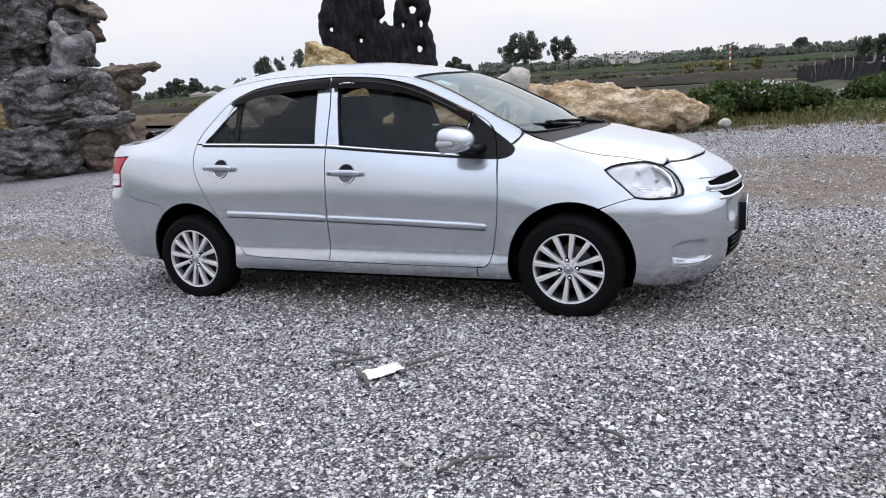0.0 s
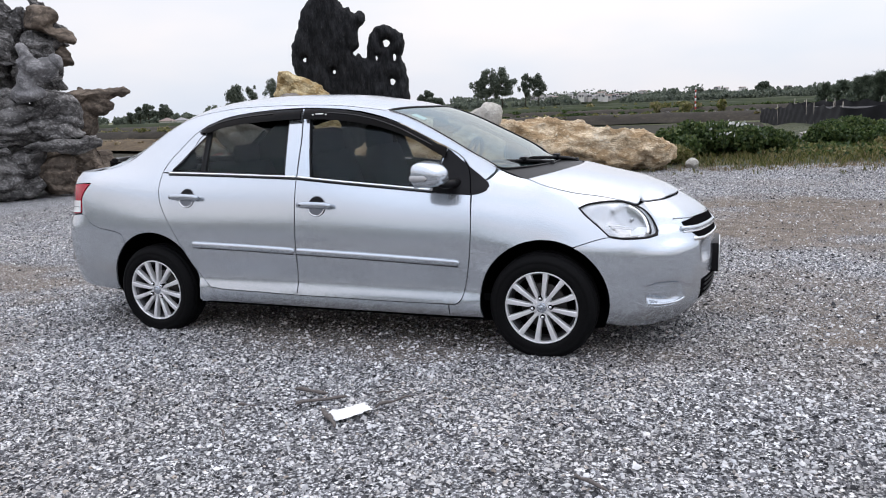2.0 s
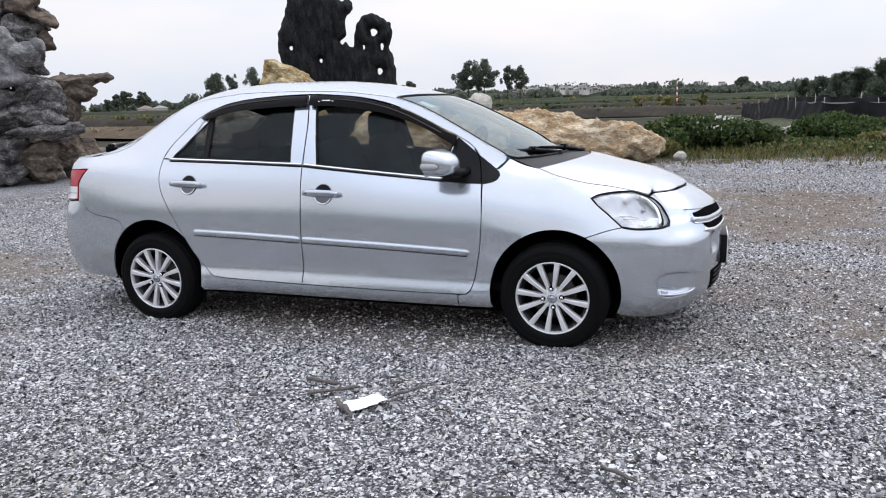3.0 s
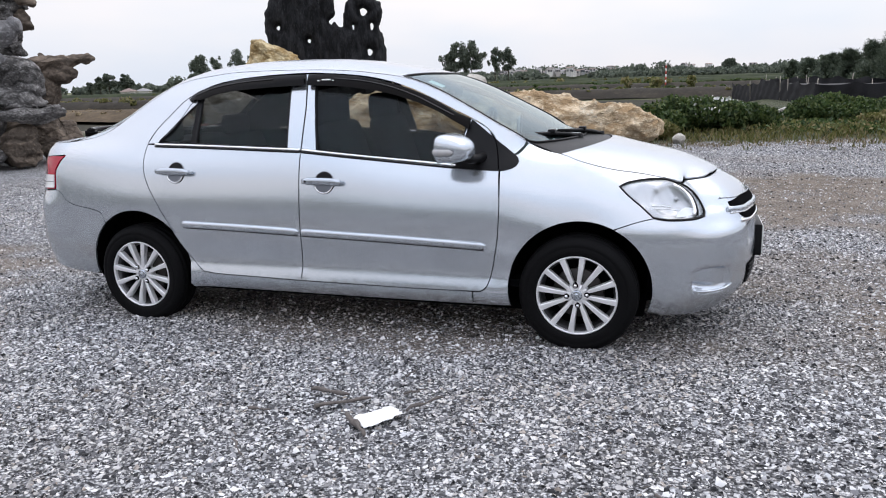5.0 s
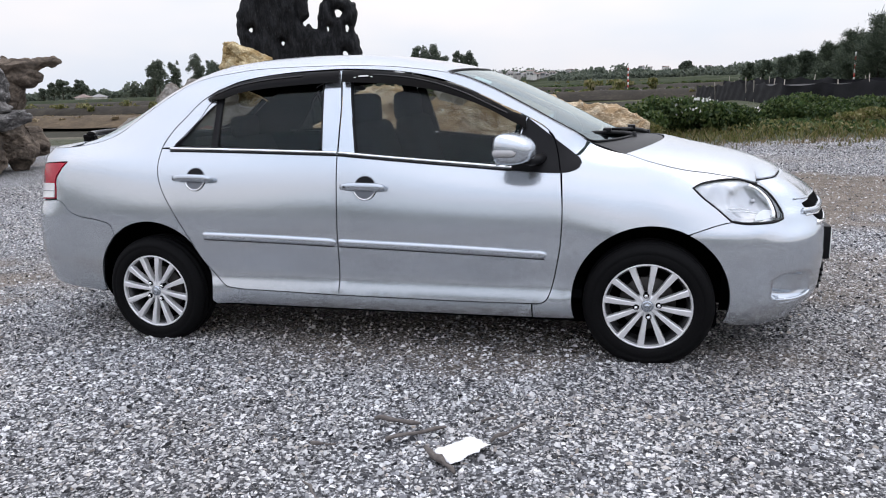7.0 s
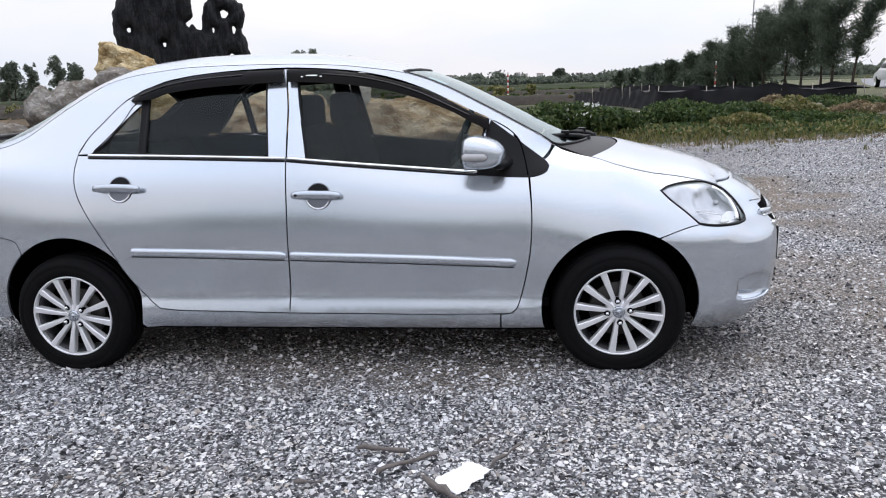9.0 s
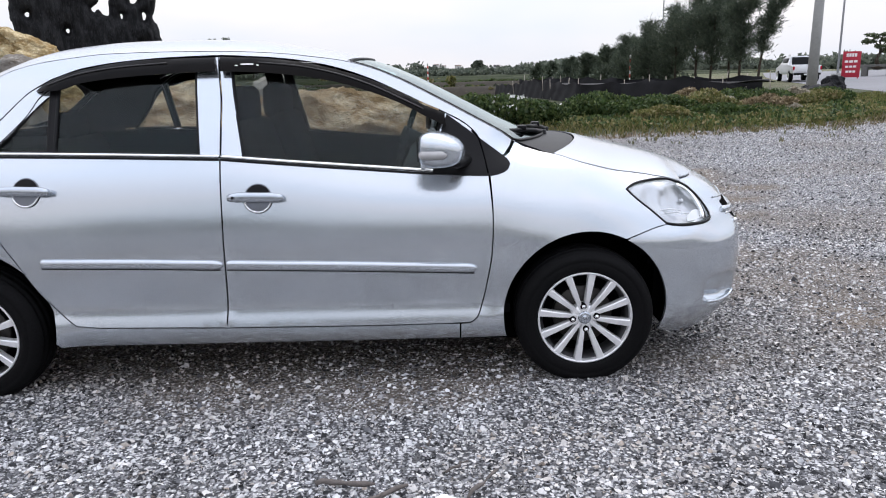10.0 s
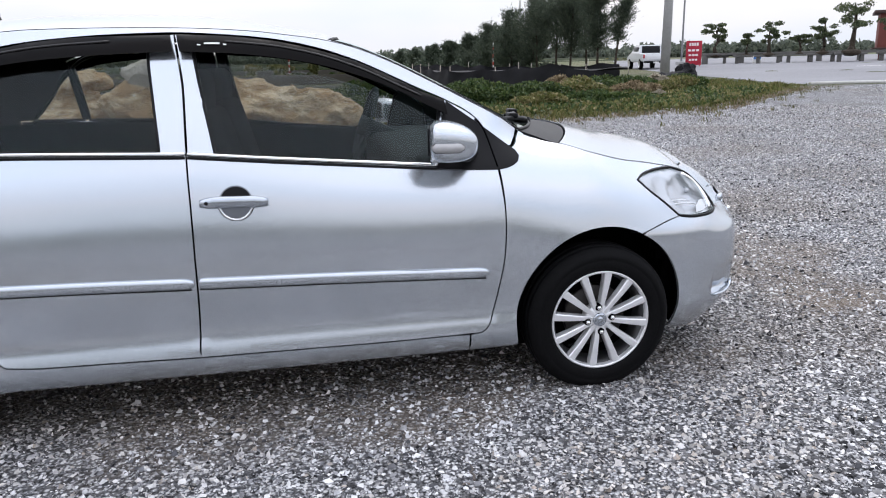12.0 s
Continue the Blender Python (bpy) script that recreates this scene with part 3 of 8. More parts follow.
def ground_z(x, y):
    x, y = np.asarray(x, float), np.asarray(y, float)
    z = pchip([-8, -1.3, 0, 1.7, 5, 9, 30], [.10, .035, 0, -.035, -.03, 0, 0], y) + .01 * np.clip(x, -2, 4) - .035
    z = z + .012 * wavy(x, y, 1.9) * smooth(0, 3, np.hypot(x - 1.3, y - .8) - 2.4)
    pond = smooth(17.5, 19.5, y) * (1 - smooth(47, 50, y)) * (1 - smooth(4.6, 6.2, x - (y - 20) * .04))
    z = z - .55 * pond * smooth(-30, -6, x + 30)
    z = z + .55 * smooth(15, 42, x) * smooth(14, 45, y)
    return z + .10 * wavy(x, y, 37.0, 1.0) * smooth(60, 140, np.hypot(x, y))


LOT = [(-60, -60), (60, -60), (60, 2), (33, 13), (24, 22.2), (19.6, 22.6), (15, 18.2), (11.3, 14.3), (6.4, 12.2), (3.2, 11.6), (-2, 12.5), (-6, 15), (-9.5, 17), (-13, 14), (-30, 12), (-60, 15)]


def lot_mask(x, y, fuzz=0.5):
    """1 on the gravel, falling to 0 across its ragged edge."""
    p = np.array(LOT, float)
    pts = np.stack([np.ravel(x), np.ravel(y)], -1)
    pts = pts + .35 * np.stack([wavy(pts[:, 0], pts[:, 1], .9, 3), wavy(pts[:, 0], pts[:, 1], .9, 5)], -1)
    d = np.full(len(pts), 1e9)
    for a, b in zip(p, np.roll(p, -1, 0)):
        t = np.clip(((pts - a) @ (b - a)) / ((b - a) @ (b - a)), 0, 1)
        d = np.minimum(d, np.hypot(*(pts - a - t[:, None] * (b - a)).T))
    s = np.where(inside(p, pts), d, -d)
    return smooth(-fuzz, fuzz, s).reshape(np.shape(x))


def earth_and_shade_at(x, y):
    """How far bare brown earth, and shade painted as earth, shows through the stones, 0 to 1."""
    # the fifth patch, below the car, is brown earth that also paints its shade
    d = .95 * smooth(-.15, .7, 1 - ((x - 4.1) / 1.6) ** 2 - ((y - 5.2) / 2.1) ** 2 + .55 * wavy(x, y, 1.1) + .5 * wavy(x, y, .42, 2)) \
        + .8 * smooth(.1, .8, 1 - ((x + 2.9) / 2.3) ** 2 - ((y - 1.1) / .8) ** 2 + .7 * wavy(x, y, .4)) \
        + .7 * smooth(.1, .8, 1 - ((x + 1.0) / .75) ** 2 - ((y + .72) / .30) ** 2 + .6 * wavy(x, y, .3)) \
        + .6 * smooth(.2, .8, 1 - ((x - 4.1) / .9) ** 2 - ((y - 1.6) / 1.5) ** 2 + .6 * wavy(x, y, .45)) \
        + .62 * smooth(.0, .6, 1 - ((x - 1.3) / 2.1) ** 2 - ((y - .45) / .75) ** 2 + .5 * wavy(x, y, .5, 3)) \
        + .34 * smooth(.25, .85, wavy(x, y, 1.6, 4))
    return np.clip(d, 0, 1)


def build_ground():
    near = np.arange(-14, 30, .2)
    grow = [.2 * 1.09 ** k for k in range(1, 100)]
    hi, lo = 30 + np.cumsum(grow), -14 - np.cumsum(grow)
    ax = np.r_[lo[::-1], near, hi]
    ax = ax[(ax > -3500) & (ax < 3500)]
    gx, gy = np.meshgrid(ax, ax, indexing="ij")
    gz = ground_z(gx, gy)
    n = len(ax)
    idx = np.arange(n * n).reshape(n, n)
    faces = np.stack([idx[:-1, :-1], idx[1:, :-1], idx[1:, 1:], idx[:-1, 1:]], -1).reshape(-1, 4)
    me = bpy.data.meshes.new("ground")
    me.from_pydata(np.stack([gx, gy, gz], -1).reshape(-1, 3).tolist(), [], faces.tolist())
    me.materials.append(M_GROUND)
    me.shade_smooth()
    lot = lot_mask(gx, gy)
    earth_and_shade = earth_and_shade_at(gx, gy)
    far = smooth(26, 60, np.hypot(gx, gy))
    dry = np.clip(.8 * smooth(0, .5, 1 - ((gx + 30) / 34) ** 2 - ((gy - 30) / 16) ** 2 + .3 * wavy(gx, gy, 6)) + .35 * smooth(.2, .8, wavy(gx, gy, 3.3, 2)), 0, 1)
    for name, values in (("lot", lot), ("earth_and_shade", earth_and_shade * smooth(0, .5, lot)), ("far", far), ("dry", dry)):
        me.attributes.new(name, "FLOAT", "POINT").data.foreach_set("value", np.ascontiguousarray(values, np.float32).ravel())
    tagged(new("ground", me), "gravel lot fading into weeds and fields", "ground", kind="structure")


build_ground()

M_ASPHALT = plain("pale_asphalt", (0.25, 0.25, 0.262), 0.9, spread=0.18, grain=6, coarse=.15, spec=.06)
M_KERB = plain("kerb_concrete", (0.52, 0.51, 0.49), 0.85, spread=0.15, grain=8, spec=.1)
M_LINE = plain("road_paint", (0.62, 0.62, 0.6), 0.7)
M_WATER, _n, _l, _p = material("still_water")
_p.inputs["Base Color"].default_value, _p.inputs["Roughness"].default_value = (0.05, 0.05, 0.035, 1), 0.06
_w = _n.new("ShaderNodeTexNoise")
_w.inputs["Scale"].default_value = 3.0
_b = _n.new("ShaderNodeBump")
_b.inputs["Strength"].default_value, _b.inputs["Distance"].default_value = 0.12, 0.02
_l.new(_w.outputs[0], _b.inputs["Height"]), _l.new(_b.outputs[0], _p.inputs["Normal"])
M_MUD = stone("wet_mud", [(.03, .028, .018), (.055, .05, .032), (.09, .08, .05)], .8, .5, 0.0, .95)
M_BANK = stone("bank_earth", [(.036, .031, .025), (.075, .064, .048), (.13, .11, .08)], .6, .6)
M_DRYBANK = stone("dry_bank", [(.09, .066, .042), (.19, .14, .085), (.29, .22, .13)], .9, .8)
M_GREENBANK = stone("green_bank", [(.025, .036, .014), (.05, .062, .024), (.09, .09, .042)], .3, .5)


def draped(poly, cell, lift):
    v, f = filled(np.array(poly, float), cell)
    return [(a, b, float(c) + lift) for (a, b), c in zip(v, ground_z(v[:, 0], v[:, 1]))], f


road_poly = outline([(20.6, 24.2), (24.2, 23.4), (34, 16), (60, 4)], [(60, 4), (150, 20)], [(150, 20), (140, 150)], [(140, 150), (44, 96)], [(44, 96), (27, 52), (20.6, 24.2)], step=2.0)
tagged(part("road", mesh_of("road", *draped(road_poly, 2.5, .012), M_ASPHALT), None), "wide pale grey asphalt road", "road", kind="structure")
edge = [tuple(q) for q in curve([(20.9, 23.6), (24.2, 22.9), (28.5, 19.6), (34, 15.5), (44, 10.6), (60, 3.5)], .8)]
tagged(part("kerb", mesh_of("kerb", *tube([(a, b, float(ground_z(a, b)) + .03) for a, b in edge], .085, 6), M_KERB), None), "low pale concrete kerb at the road's edge", "kerb", kind="structure")
for k in range(7):
    x0, y0 = 34 + 5.2 * k, 37 - 1.6 * k
    q = outline([(x0, y0), (x0 + 2.4, y0 - .75)], [(x0 + 2.4, y0 - .75), (x0 + 2.45, y0 - .58)], [(x0 + 2.45, y0 - .58), (x0 + .05, y0 + .17)], [(x0 + .05, y0 + .17), (x0, y0)], step=.6)
    tagged(part("lane_mark", mesh_of("lane_mark", *draped(q, .5, .02), M_LINE), None), "worn white lane mark on asphalt", "road marking", "lane marks on the road", "structure")


def sheet_of_water(poly, z, mat=M_WATER):
    v, f = filled(np.array(outline(*[[poly[i], poly[(i + 1) % len(poly)]] for i in range(len(poly))], step=4), float), 6)
    return part("water", mesh_of("water", [(a, b, z) for a, b in v], f, mat), None)


tagged(sheet_of_water([(-70, 18), (4.6, 18.2), (5.6, 28), (5.6, 48.5), (-70, 48.5)], -.30, M_MUD), "wet brown mud of a drained pond", "pond", kind="structure")
tagged(sheet_of_water([(-40, 66), (12, 66), (16, 82), (-40, 84)], -.02 + .12), "pale flooded field", "water", kind="structure")


def bank(name, pts, width, height, mat, label, seed):
    """A long low earth ridge that follows the points."""
    p = np.array(pts, float)
    t = np.r_[0, np.cumsum(np.hypot(*np.diff(p, axis=0).T))]
    u = np.arange(0, t[-1], max(.4, width / 4))
    c = np.stack([np.interp(u, t, p[:, 0]), np.interp(u, t, p[:, 1])], -1)
    w = np.gradient(c, axis=0)
    w /= np.hypot(w[:, 0], w[:, 1])[:, None]
    nrm = np.stack([-w[:, 1], w[:, 0]], -1)
    rows = [(-1.0, -.5), (-.85, .0), (-.6, .55), (-.35, .93), (0, 1), (.35, .93), (.6, .55), (.85, .0), (1.0, -.5)]
    verts = []
    for k, (a, b) in enumerate(rows):
        off = a * width / 2 * (1 + .12 * wavy(u, u * 0 + k, 3.1, seed))
        x, y = c[:, 0] + nrm[:, 0] * off, c[:, 1] + nrm[:, 1] * off
        z = np.minimum(ground_z(c[:, 0], c[:, 1]), 0) * 0 + b * height * (1 + .15 * wavy(u, u * 0 + 2 * k, 2.3, seed))
        verts.append(np.stack([x, y, z], -1))
    n = len(u)
    faces = [(k * n + i, k * n + i + 1, (k + 1) * n + i + 1, (k + 1) * n + i) for k in range(len(rows) - 1) for i in range(n - 1)]
    return tagged(part(name, mesh_of(name, np.concatenate(verts), faces, mat), None), label, "earth bank", kind="structure")


bank("earth_bank", [(-75, 50), (-20, 50.5), (6.5, 51), (9, 52)], 4.0, .42, M_BANK, "dark earth bank along the pond", 1)
bank("earth_bank", [(-80, 36), (-40, 31), (-17, 27.5)], 5.0, .32, M_DRYBANK, "dry straw-coloured earth bank", 2)
bank("earth_bank", [(-120, 86), (-50, 75), (-30, 72)], 6.0, .5, M_BANK, "dark earth bank between fields", 3)
bank("earth_bank", [(-200, 120), (-60, 118), (30, 112), (60, 118)], 9.0, .75, M_GREENBANK, "grassy field bank", 4)
bank("earth_bank", [(-45, 86), (14, 84), (22, 86)], 5.0, .45, M_BANK, "dark earth bank behind the flooded field", 5)
bank("earth_bank", [(-60, 185), (0, 190), (90, 180)], 14.0, 1.0, M_GREENBANK, "grassy field bank", 6)


# ---- rocks ----
M_DARKROCK = stone("grey_limestone", [(.10, .096, .094), (.34, .328, .32), (.66, .645, .64), (.95, .94, .94)], 2.6, 1.5, .4, layers=.55)
M_HORNROCK = stone("pale_worn_limestone", [(.17, .167, .17), (.38, .372, .376), (.62, .61, .615), (.86, .85, .86)], 2.6, 1.0, 0.0)
M_SLABROCK = stone("slate_black_stone", [(.014, .0145, .016), (.062, .063, .067), (.26, .262, .27)], 6.0, 1.5, -.72)
M_TANROCK = stone("tan_sandstone", [(.50, .35, .20), (.93, .77, .55), (1.0, .95, .82), (1.0, 1.0, .98)], 2.2, 1.4, 1.0, layers=.2)
M_YELLOWROCK = stone("yellow_stone", [(.42, .29, .13), (.84, .70, .43), (.98, .89, .66), (1.0, .96, .85)], 2.2, 1.3, .5, layers=.28)
M_PALEROCK = stone("pale_grey_stone", [(.20, .175, .145), (.42, .395, .36), (.66, .64, .62), (.85, .84, .84)], 1.8, 1.0, .3)
M_BROWNROCK = stone("brown_stone", [(.12, .098, .08), (.33, .265, .21), (.58, .49, .40)], 1.6, .9, .6, layers=.4)
M_WHITEROCK = stone("white_stone", [(.50, .47, .42), (.70, .68, .62), (.82, .81, .77)], 3, .6)


def lump(at, size, seed, rough=.22, detail=4, ridge=.5, turn=0.0, tilt=0.0, flat=.0, chip=0.0, fine=1.0, facets=0, strata=0.0):
    """A stone: a ball cut by random planes, pulled to size and broken by ridged noise."""
    bm = bmesh.new()
    bmesh.ops.create_icosphere(bm, subdivisions=detail, radius=1)
    r = random.Random(seed)
    off = Vector((seed * 7.31, seed * 3.17, seed * 5.77))
    mean = (size[0] * size[1] * size[2]) ** (1 / 3)
    turner = Euler((0, radians(tilt), radians(turn))).to_matrix()
    cuts = []
    for _ in range(facets):
        n = Vector((r.gauss(0, 1), r.gauss(0, 1), r.gauss(0, 1))).normalized()
        cuts.append((n, r.uniform(.62, .92)))
    for v in bm.verts:
        d = v.co.normalized()
        for n, far in cuts:
            k = d.dot(n)
            if k > far:
                d = d - n * (k - far)
        q = Vector((d.x * size[0], d.y * size[1], d.z * size[2])) / mean
        big = noise.noise(q * 1.1 + off)
        crag = noise.ridged_multi_fractal(q * 1.3 + off, 1.0, 2.1, 5, 1.0, 2.0) - 1.0
        small = noise.noise(q * 6.5 + off * 3) + .6 * noise.noise(q * 14 + off) + .4 * noise.noise(q * 27 + off)
        cell = noise.voronoi(q * 1.7 + off)[0]
        g = 1 + rough * (.8 * big + ridge * .7 * crag + .42 * fine * small) - chip * .5 * max(0, .22 - (cell[1] - cell[0]))
        if strata:
            g += strata * .05 * math.sin(q.z * 17 + 3 * noise.noise(q * 1.5 + off))
        p = Vector((d.x * size[0], d.y * size[1], d.z * size[2])) * g
        if flat and p.z < -size[2] * flat:
            p.z = -size[2] * flat + (p.z + size[2] * flat) * .12
        v.co = turner @ p + Vector(at)
    for f in bm.faces:
        f.smooth = True
    return bm


def relief(name, kind, size, **kw):
    t = bpy.data.textures.new(name, kind)
    t.noise_scale = size
    return t


T_CRAG, T_PIT = relief("crag", "MUSGRAVE", .42), relief("pits", "CLOUDS", .07)
T_PIT.noise_depth = 3
T_CRAG.musgrave_type, T_CRAG.octaves, T_CRAG.lacunarity, T_CRAG.dimension_max, T_CRAG.noise_intensity = "RIDGED_MULTIFRACTAL", 5, 2.1, .9, .7


def boulder(name, lumps, mat, label, category="rock", group="", crag=.12):
    """One rock of one or several grown-together lumps."""
    bm = bmesh.new()
    for spec in lumps:
        b = lump(**spec)
        tmp = bpy.data.meshes.new("tmp")
        b.to_mesh(tmp)
        b.free()
        bm.from_mesh(tmp)
        bpy.data.meshes.remove(tmp)
    ob = tagged(part(name, bm, mat), label, category, group)
    if len(lumps) > 1:
        # grows the lumps together into one skin
        skin_of = ob.modifiers.new("one_skin", "REMESH")
        skin_of.mode, skin_of.voxel_size, skin_of.use_smooth_shade = "VOXEL", .026, True
    for tex, much in ((T_CRAG, crag * 1.5), (T_PIT, crag * .35)):
        if much:
            d = ob.modifiers.new("broken_surface", "DISPLACE")
            d.texture, d.strength, d.mid_level, d.texture_coords = tex, much, .5, "LOCAL"
    return ob


def L(at, size, seed, **kw):
    return dict(at=at, size=size, seed=seed, **kw)


def broken(at, size, seed, n=9, turn=0.0, tilt=0.0, long=1.0, tall=1.0, sharp=12):
    """Specs of angular blocks that together fill an egg of this size: a craggy stone."""
    r = random.Random(seed)
    m = Euler((0, radians(tilt), radians(turn))).to_matrix()
    specs = [L(at, tuple(v * .86 for v in size), seed, rough=.07, detail=5, turn=turn, tilt=tilt, facets=sharp)]
    for k in range(n):
        d = Vector((r.gauss(0, 1), r.gauss(0, 1), r.gauss(0, 1))).normalized()
        c = m @ Vector(tuple(d[i] * size[i] * r.uniform(.5, .78) for i in range(3))) + Vector(at)
        b = r.uniform(.30, .52) * (size[0] * size[1] * size[2]) ** (1 / 3)
        specs.append(L(tuple(c), (min(size[0] * .8, b * long * r.uniform(.8, 1.3)), min(size[1] * .8, b * r.uniform(.8, 1.2)), min(size[2] * .8, b * tall * r.uniform(.7, 1.2))), seed * 31 + k, rough=.06, detail=4, turn=turn + r.uniform(-35, 35), tilt=tilt + r.uniform(-25, 25), facets=sharp))
    return specs


# the long tan boulder behind the car
boulder("boulder", [L((.15, 10.9, .54), (1.25, .75, .54), 7, rough=.09, detail=6, turn=18, tilt=5, facets=20), L((1.3, 11.15, .46), (1.2, .72, .48), 3, rough=.09, detail=6, turn=18, tilt=7, facets=18), L((2.02, 11.28, .36), (.56, .6, .40), 8, rough=.08, detail=5, turn=18, tilt=12, facets=14), L((-.85, 10.6, .66), (.85, .8, .60), 9, rough=.08, detail=5, tilt=4, facets=16)], M_TANROCK, "long weathered tan sandstone boulder in weeds", "boulder", crag=.06)
boulder("boulder", [L((-.92, 10.3, 1.10), (.34, .34, .32), 21, rough=.07, detail=5, facets=14)], M_WHITEROCK, "pale pinkish-white stone leaning on the boulder", "boulder", crag=.05)
boulder("boulder", broken((-2.6, 10.6, .55), (1.3, .8, .75), 12, 10, 8, 0, 1.4, .8), M_TANROCK, "broad tan boulder on the gravel", "boulder", crag=.08)
boulder("boulder", [L((-7.62, 11.6, .88), (.62, .5, .60), 14, rough=.07, detail=6, turn=8, facets=14), L((-6.95, 11.65, 1.16), (.74, .48, .60), 20, rough=.07, detail=6, turn=6, tilt=-14, facets=16), L((-6.18, 11.7, 1.57), (.46, .36, .31), 22, rough=.06, detail=5, turn=6, facets=12), L((-6.7, 11.8, .52), (1.1, .6, .56), 23, rough=.07, detail=5, facets=12)], M_PALEROCK, "smooth grey-white boulder leaning on others", "boulder", crag=.05)
boulder("boulder", [L((-8.35, 11.1, .36), (.75, .5, .44), 15, rough=.08, turn=20, tilt=-14, detail=5, facets=12)], M_PALEROCK, "low pinkish pale boulder", "boulder", crag=.05)
boulder("boulder", [L((-6.74, 12.3, 1.60), (.32, .40, .84), 16, rough=.06, turn=12, tilt=6, detail=6, facets=26), L((-6.22, 12.42, 2.00), (.86, .34, .21), 17, rough=.06, turn=10, tilt=28, detail=6, facets=22), L((-6.5, 12.3, 1.92), (.34, .3, .30), 24, rough=.06, detail=5, facets=18), L((-6.15, 12.2, 1.66), (.55, .32, .24), 19, rough=.06, turn=10, tilt=24, detail=5, facets=22), L((-6.3, 12.6, .75), (.9, .6, .85), 18, rough=.06, detail=5, facets=14)], M_YELLOWROCK, "jagged yellow stone piled to a peak", "boulder", crag=.05)
boulder("white_stone", [L((2.87, 11.55, .08), (.12, .11, .12), 30, rough=.08, detail=4, facets=14)], M_WHITEROCK, "small white stone at the weeds' edge", "stone", crag=.02)

# the tall black slab with holes
SLAB_AT, SLAB_TURN = Vector((-5.75, 14.1, 0)), 27.0
SLAB = [(-1.35, .0), (1.4, .0), (1.5, .8), (1.5, 1.69), (1.49, 1.89), (1.5, 2.08), (1.46, 2.28), (1.42, 2.5), (1.33, 2.67), (1.41, 2.86), (1.44, 3.05), (1.4, 3.27), (1.21, 3.41), (.97, 3.52), (.78, 3.51), (.63, 3.43), (.52, 3.24), (.45, 3.03), (.44, 2.76), (.36, 2.68), (.22, 2.82), (.12, 2.76), (.09, 2.84), (.18, 2.94),
        (.24, 3.13), (.22, 3.28), (.26, 3.46), (.38, 3.57), (.46, 3.69), (.43, 3.81), (.29, 3.89), (.16, 3.83), (.08, 3.86), (.03, 4.01), (-.06, 3.95), (-.16, 4.08), (-.26, 4.22), (-.5, 4.36), (-.75, 4.38), (-.95, 4.22), (-1.15, 4.0), (-1.24, 3.74), (-1.29, 3.51), (-1.44, 3.21), (-1.51, 2.95), (-1.52, 2.66), (-1.43, 2.28), (-1.38, 1.6)]
HOLES = [(.95, 3.06, .085, .095), (1.15, 2.70, .04, .09), (1.07, 2.07, .065, .085), (-1.18, 2.70, .042, .055), (-.44, 2.37, .036, .048), (.68, 2.69, .025, .06)]


def build_slab():
    rim = np.array(curve(SLAB + [SLAB[0]], .06))
    rim = rim + .028 * np.stack([wavy(rim[:, 1], rim[:, 0], .11, 1), wavy(rim[:, 0], rim[:, 1], .09, 2)], -1)
    holes = [[(x + a * math.cos(t) * (1 + .2 * math.sin(3 * t + x)), z + b * math.sin(t)) for t in np.linspace(0, math.tau, 14, endpoint=False)] for x, z, a, b in HOLES if a]
    v, f = filled(rim, .04, holes)
    edge = np.full(len(v), 9.0)
    for r in [rim] + [np.array(h) for h in holes]:
        for q in r:
            edge = np.minimum(edge, np.hypot(v[:, 0] - q[0], v[:, 1] - q[1]))
    thick = .26 * (1 - np.exp(-edge / .07)) + .02
    front, back = [], []
    for (x, z), t in zip(v, thick):
        k = .05 * noise.noise(Vector((x * 1.1, z * .8, 1))) + .07 * noise.noise(Vector((x * 7, z * 2.0, 3))) + .06 * noise.noise(Vector((x * 15, z * 4.5, 5)))
        front.append((x, -t - k * min(1, t / .1), z))
        back.append((x, t + k * .5, z))
    n = len(v)
    faces = [tuple(t) for t in f] + [tuple(i + n for i in t[::-1]) for t in f]
    side = {}
    for t in f:
        for a, b in zip(t, (*t[1:], t[0])):
            side[(a, b)] = 1
    faces += [(a, a + n, b + n, b) for a, b in side if (b, a) not in side]
    ob = part("standing_stone", mesh_of("standing_stone", front + back, faces, M_SLABROCK), None)
    ob.matrix_world = pose(*SLAB_AT, 0, 0, SLAB_TURN)
    tagged(ob, "tall black weathered standing stone pierced by holes", "standing stone")


build_slab()

# the rockery of grey piled stones
ROCKERY = "stones of the rockery"
boulder("rockery_stone", broken((-10.7, 7.5, 3.0), (.85, .6, 1.4), 41, 16, 51, 0, .8, 1.8) + broken((-9.95, 8.15, 2.7), (.52, .5, 1.2), 42, 12, 48, 0, .8, 1.6) + broken((-10.9, 7.4, 1.3), (.95, .6, 1.5), 43, 8, 51, 0, 1, 1.3) + broken((-9.9, 8.3, .9), (.6, .5, 1.2), 57, 5, 48), M_DARKROCK, "tall craggy dark grey rock column of the rockery", "rock", ROCKERY, .12)
boulder("rockery_stone", [L((-9.62, 8.05, 3.38), (.36, .3, .32), 58, turn=47, rough=.08, detail=5, facets=12), L((-9.36, 8.26, 3.10), (.34, .2, .15), 59, turn=47, tilt=14, rough=.07, detail=5, facets=10), L((-9.48, 8.38, 2.70), (.20, .16, .22), 60, turn=47, rough=.08, detail=5, facets=10)], M_BROWNROCK, "brown knobbed stone on the column's edge", "rock", ROCKERY, .05)
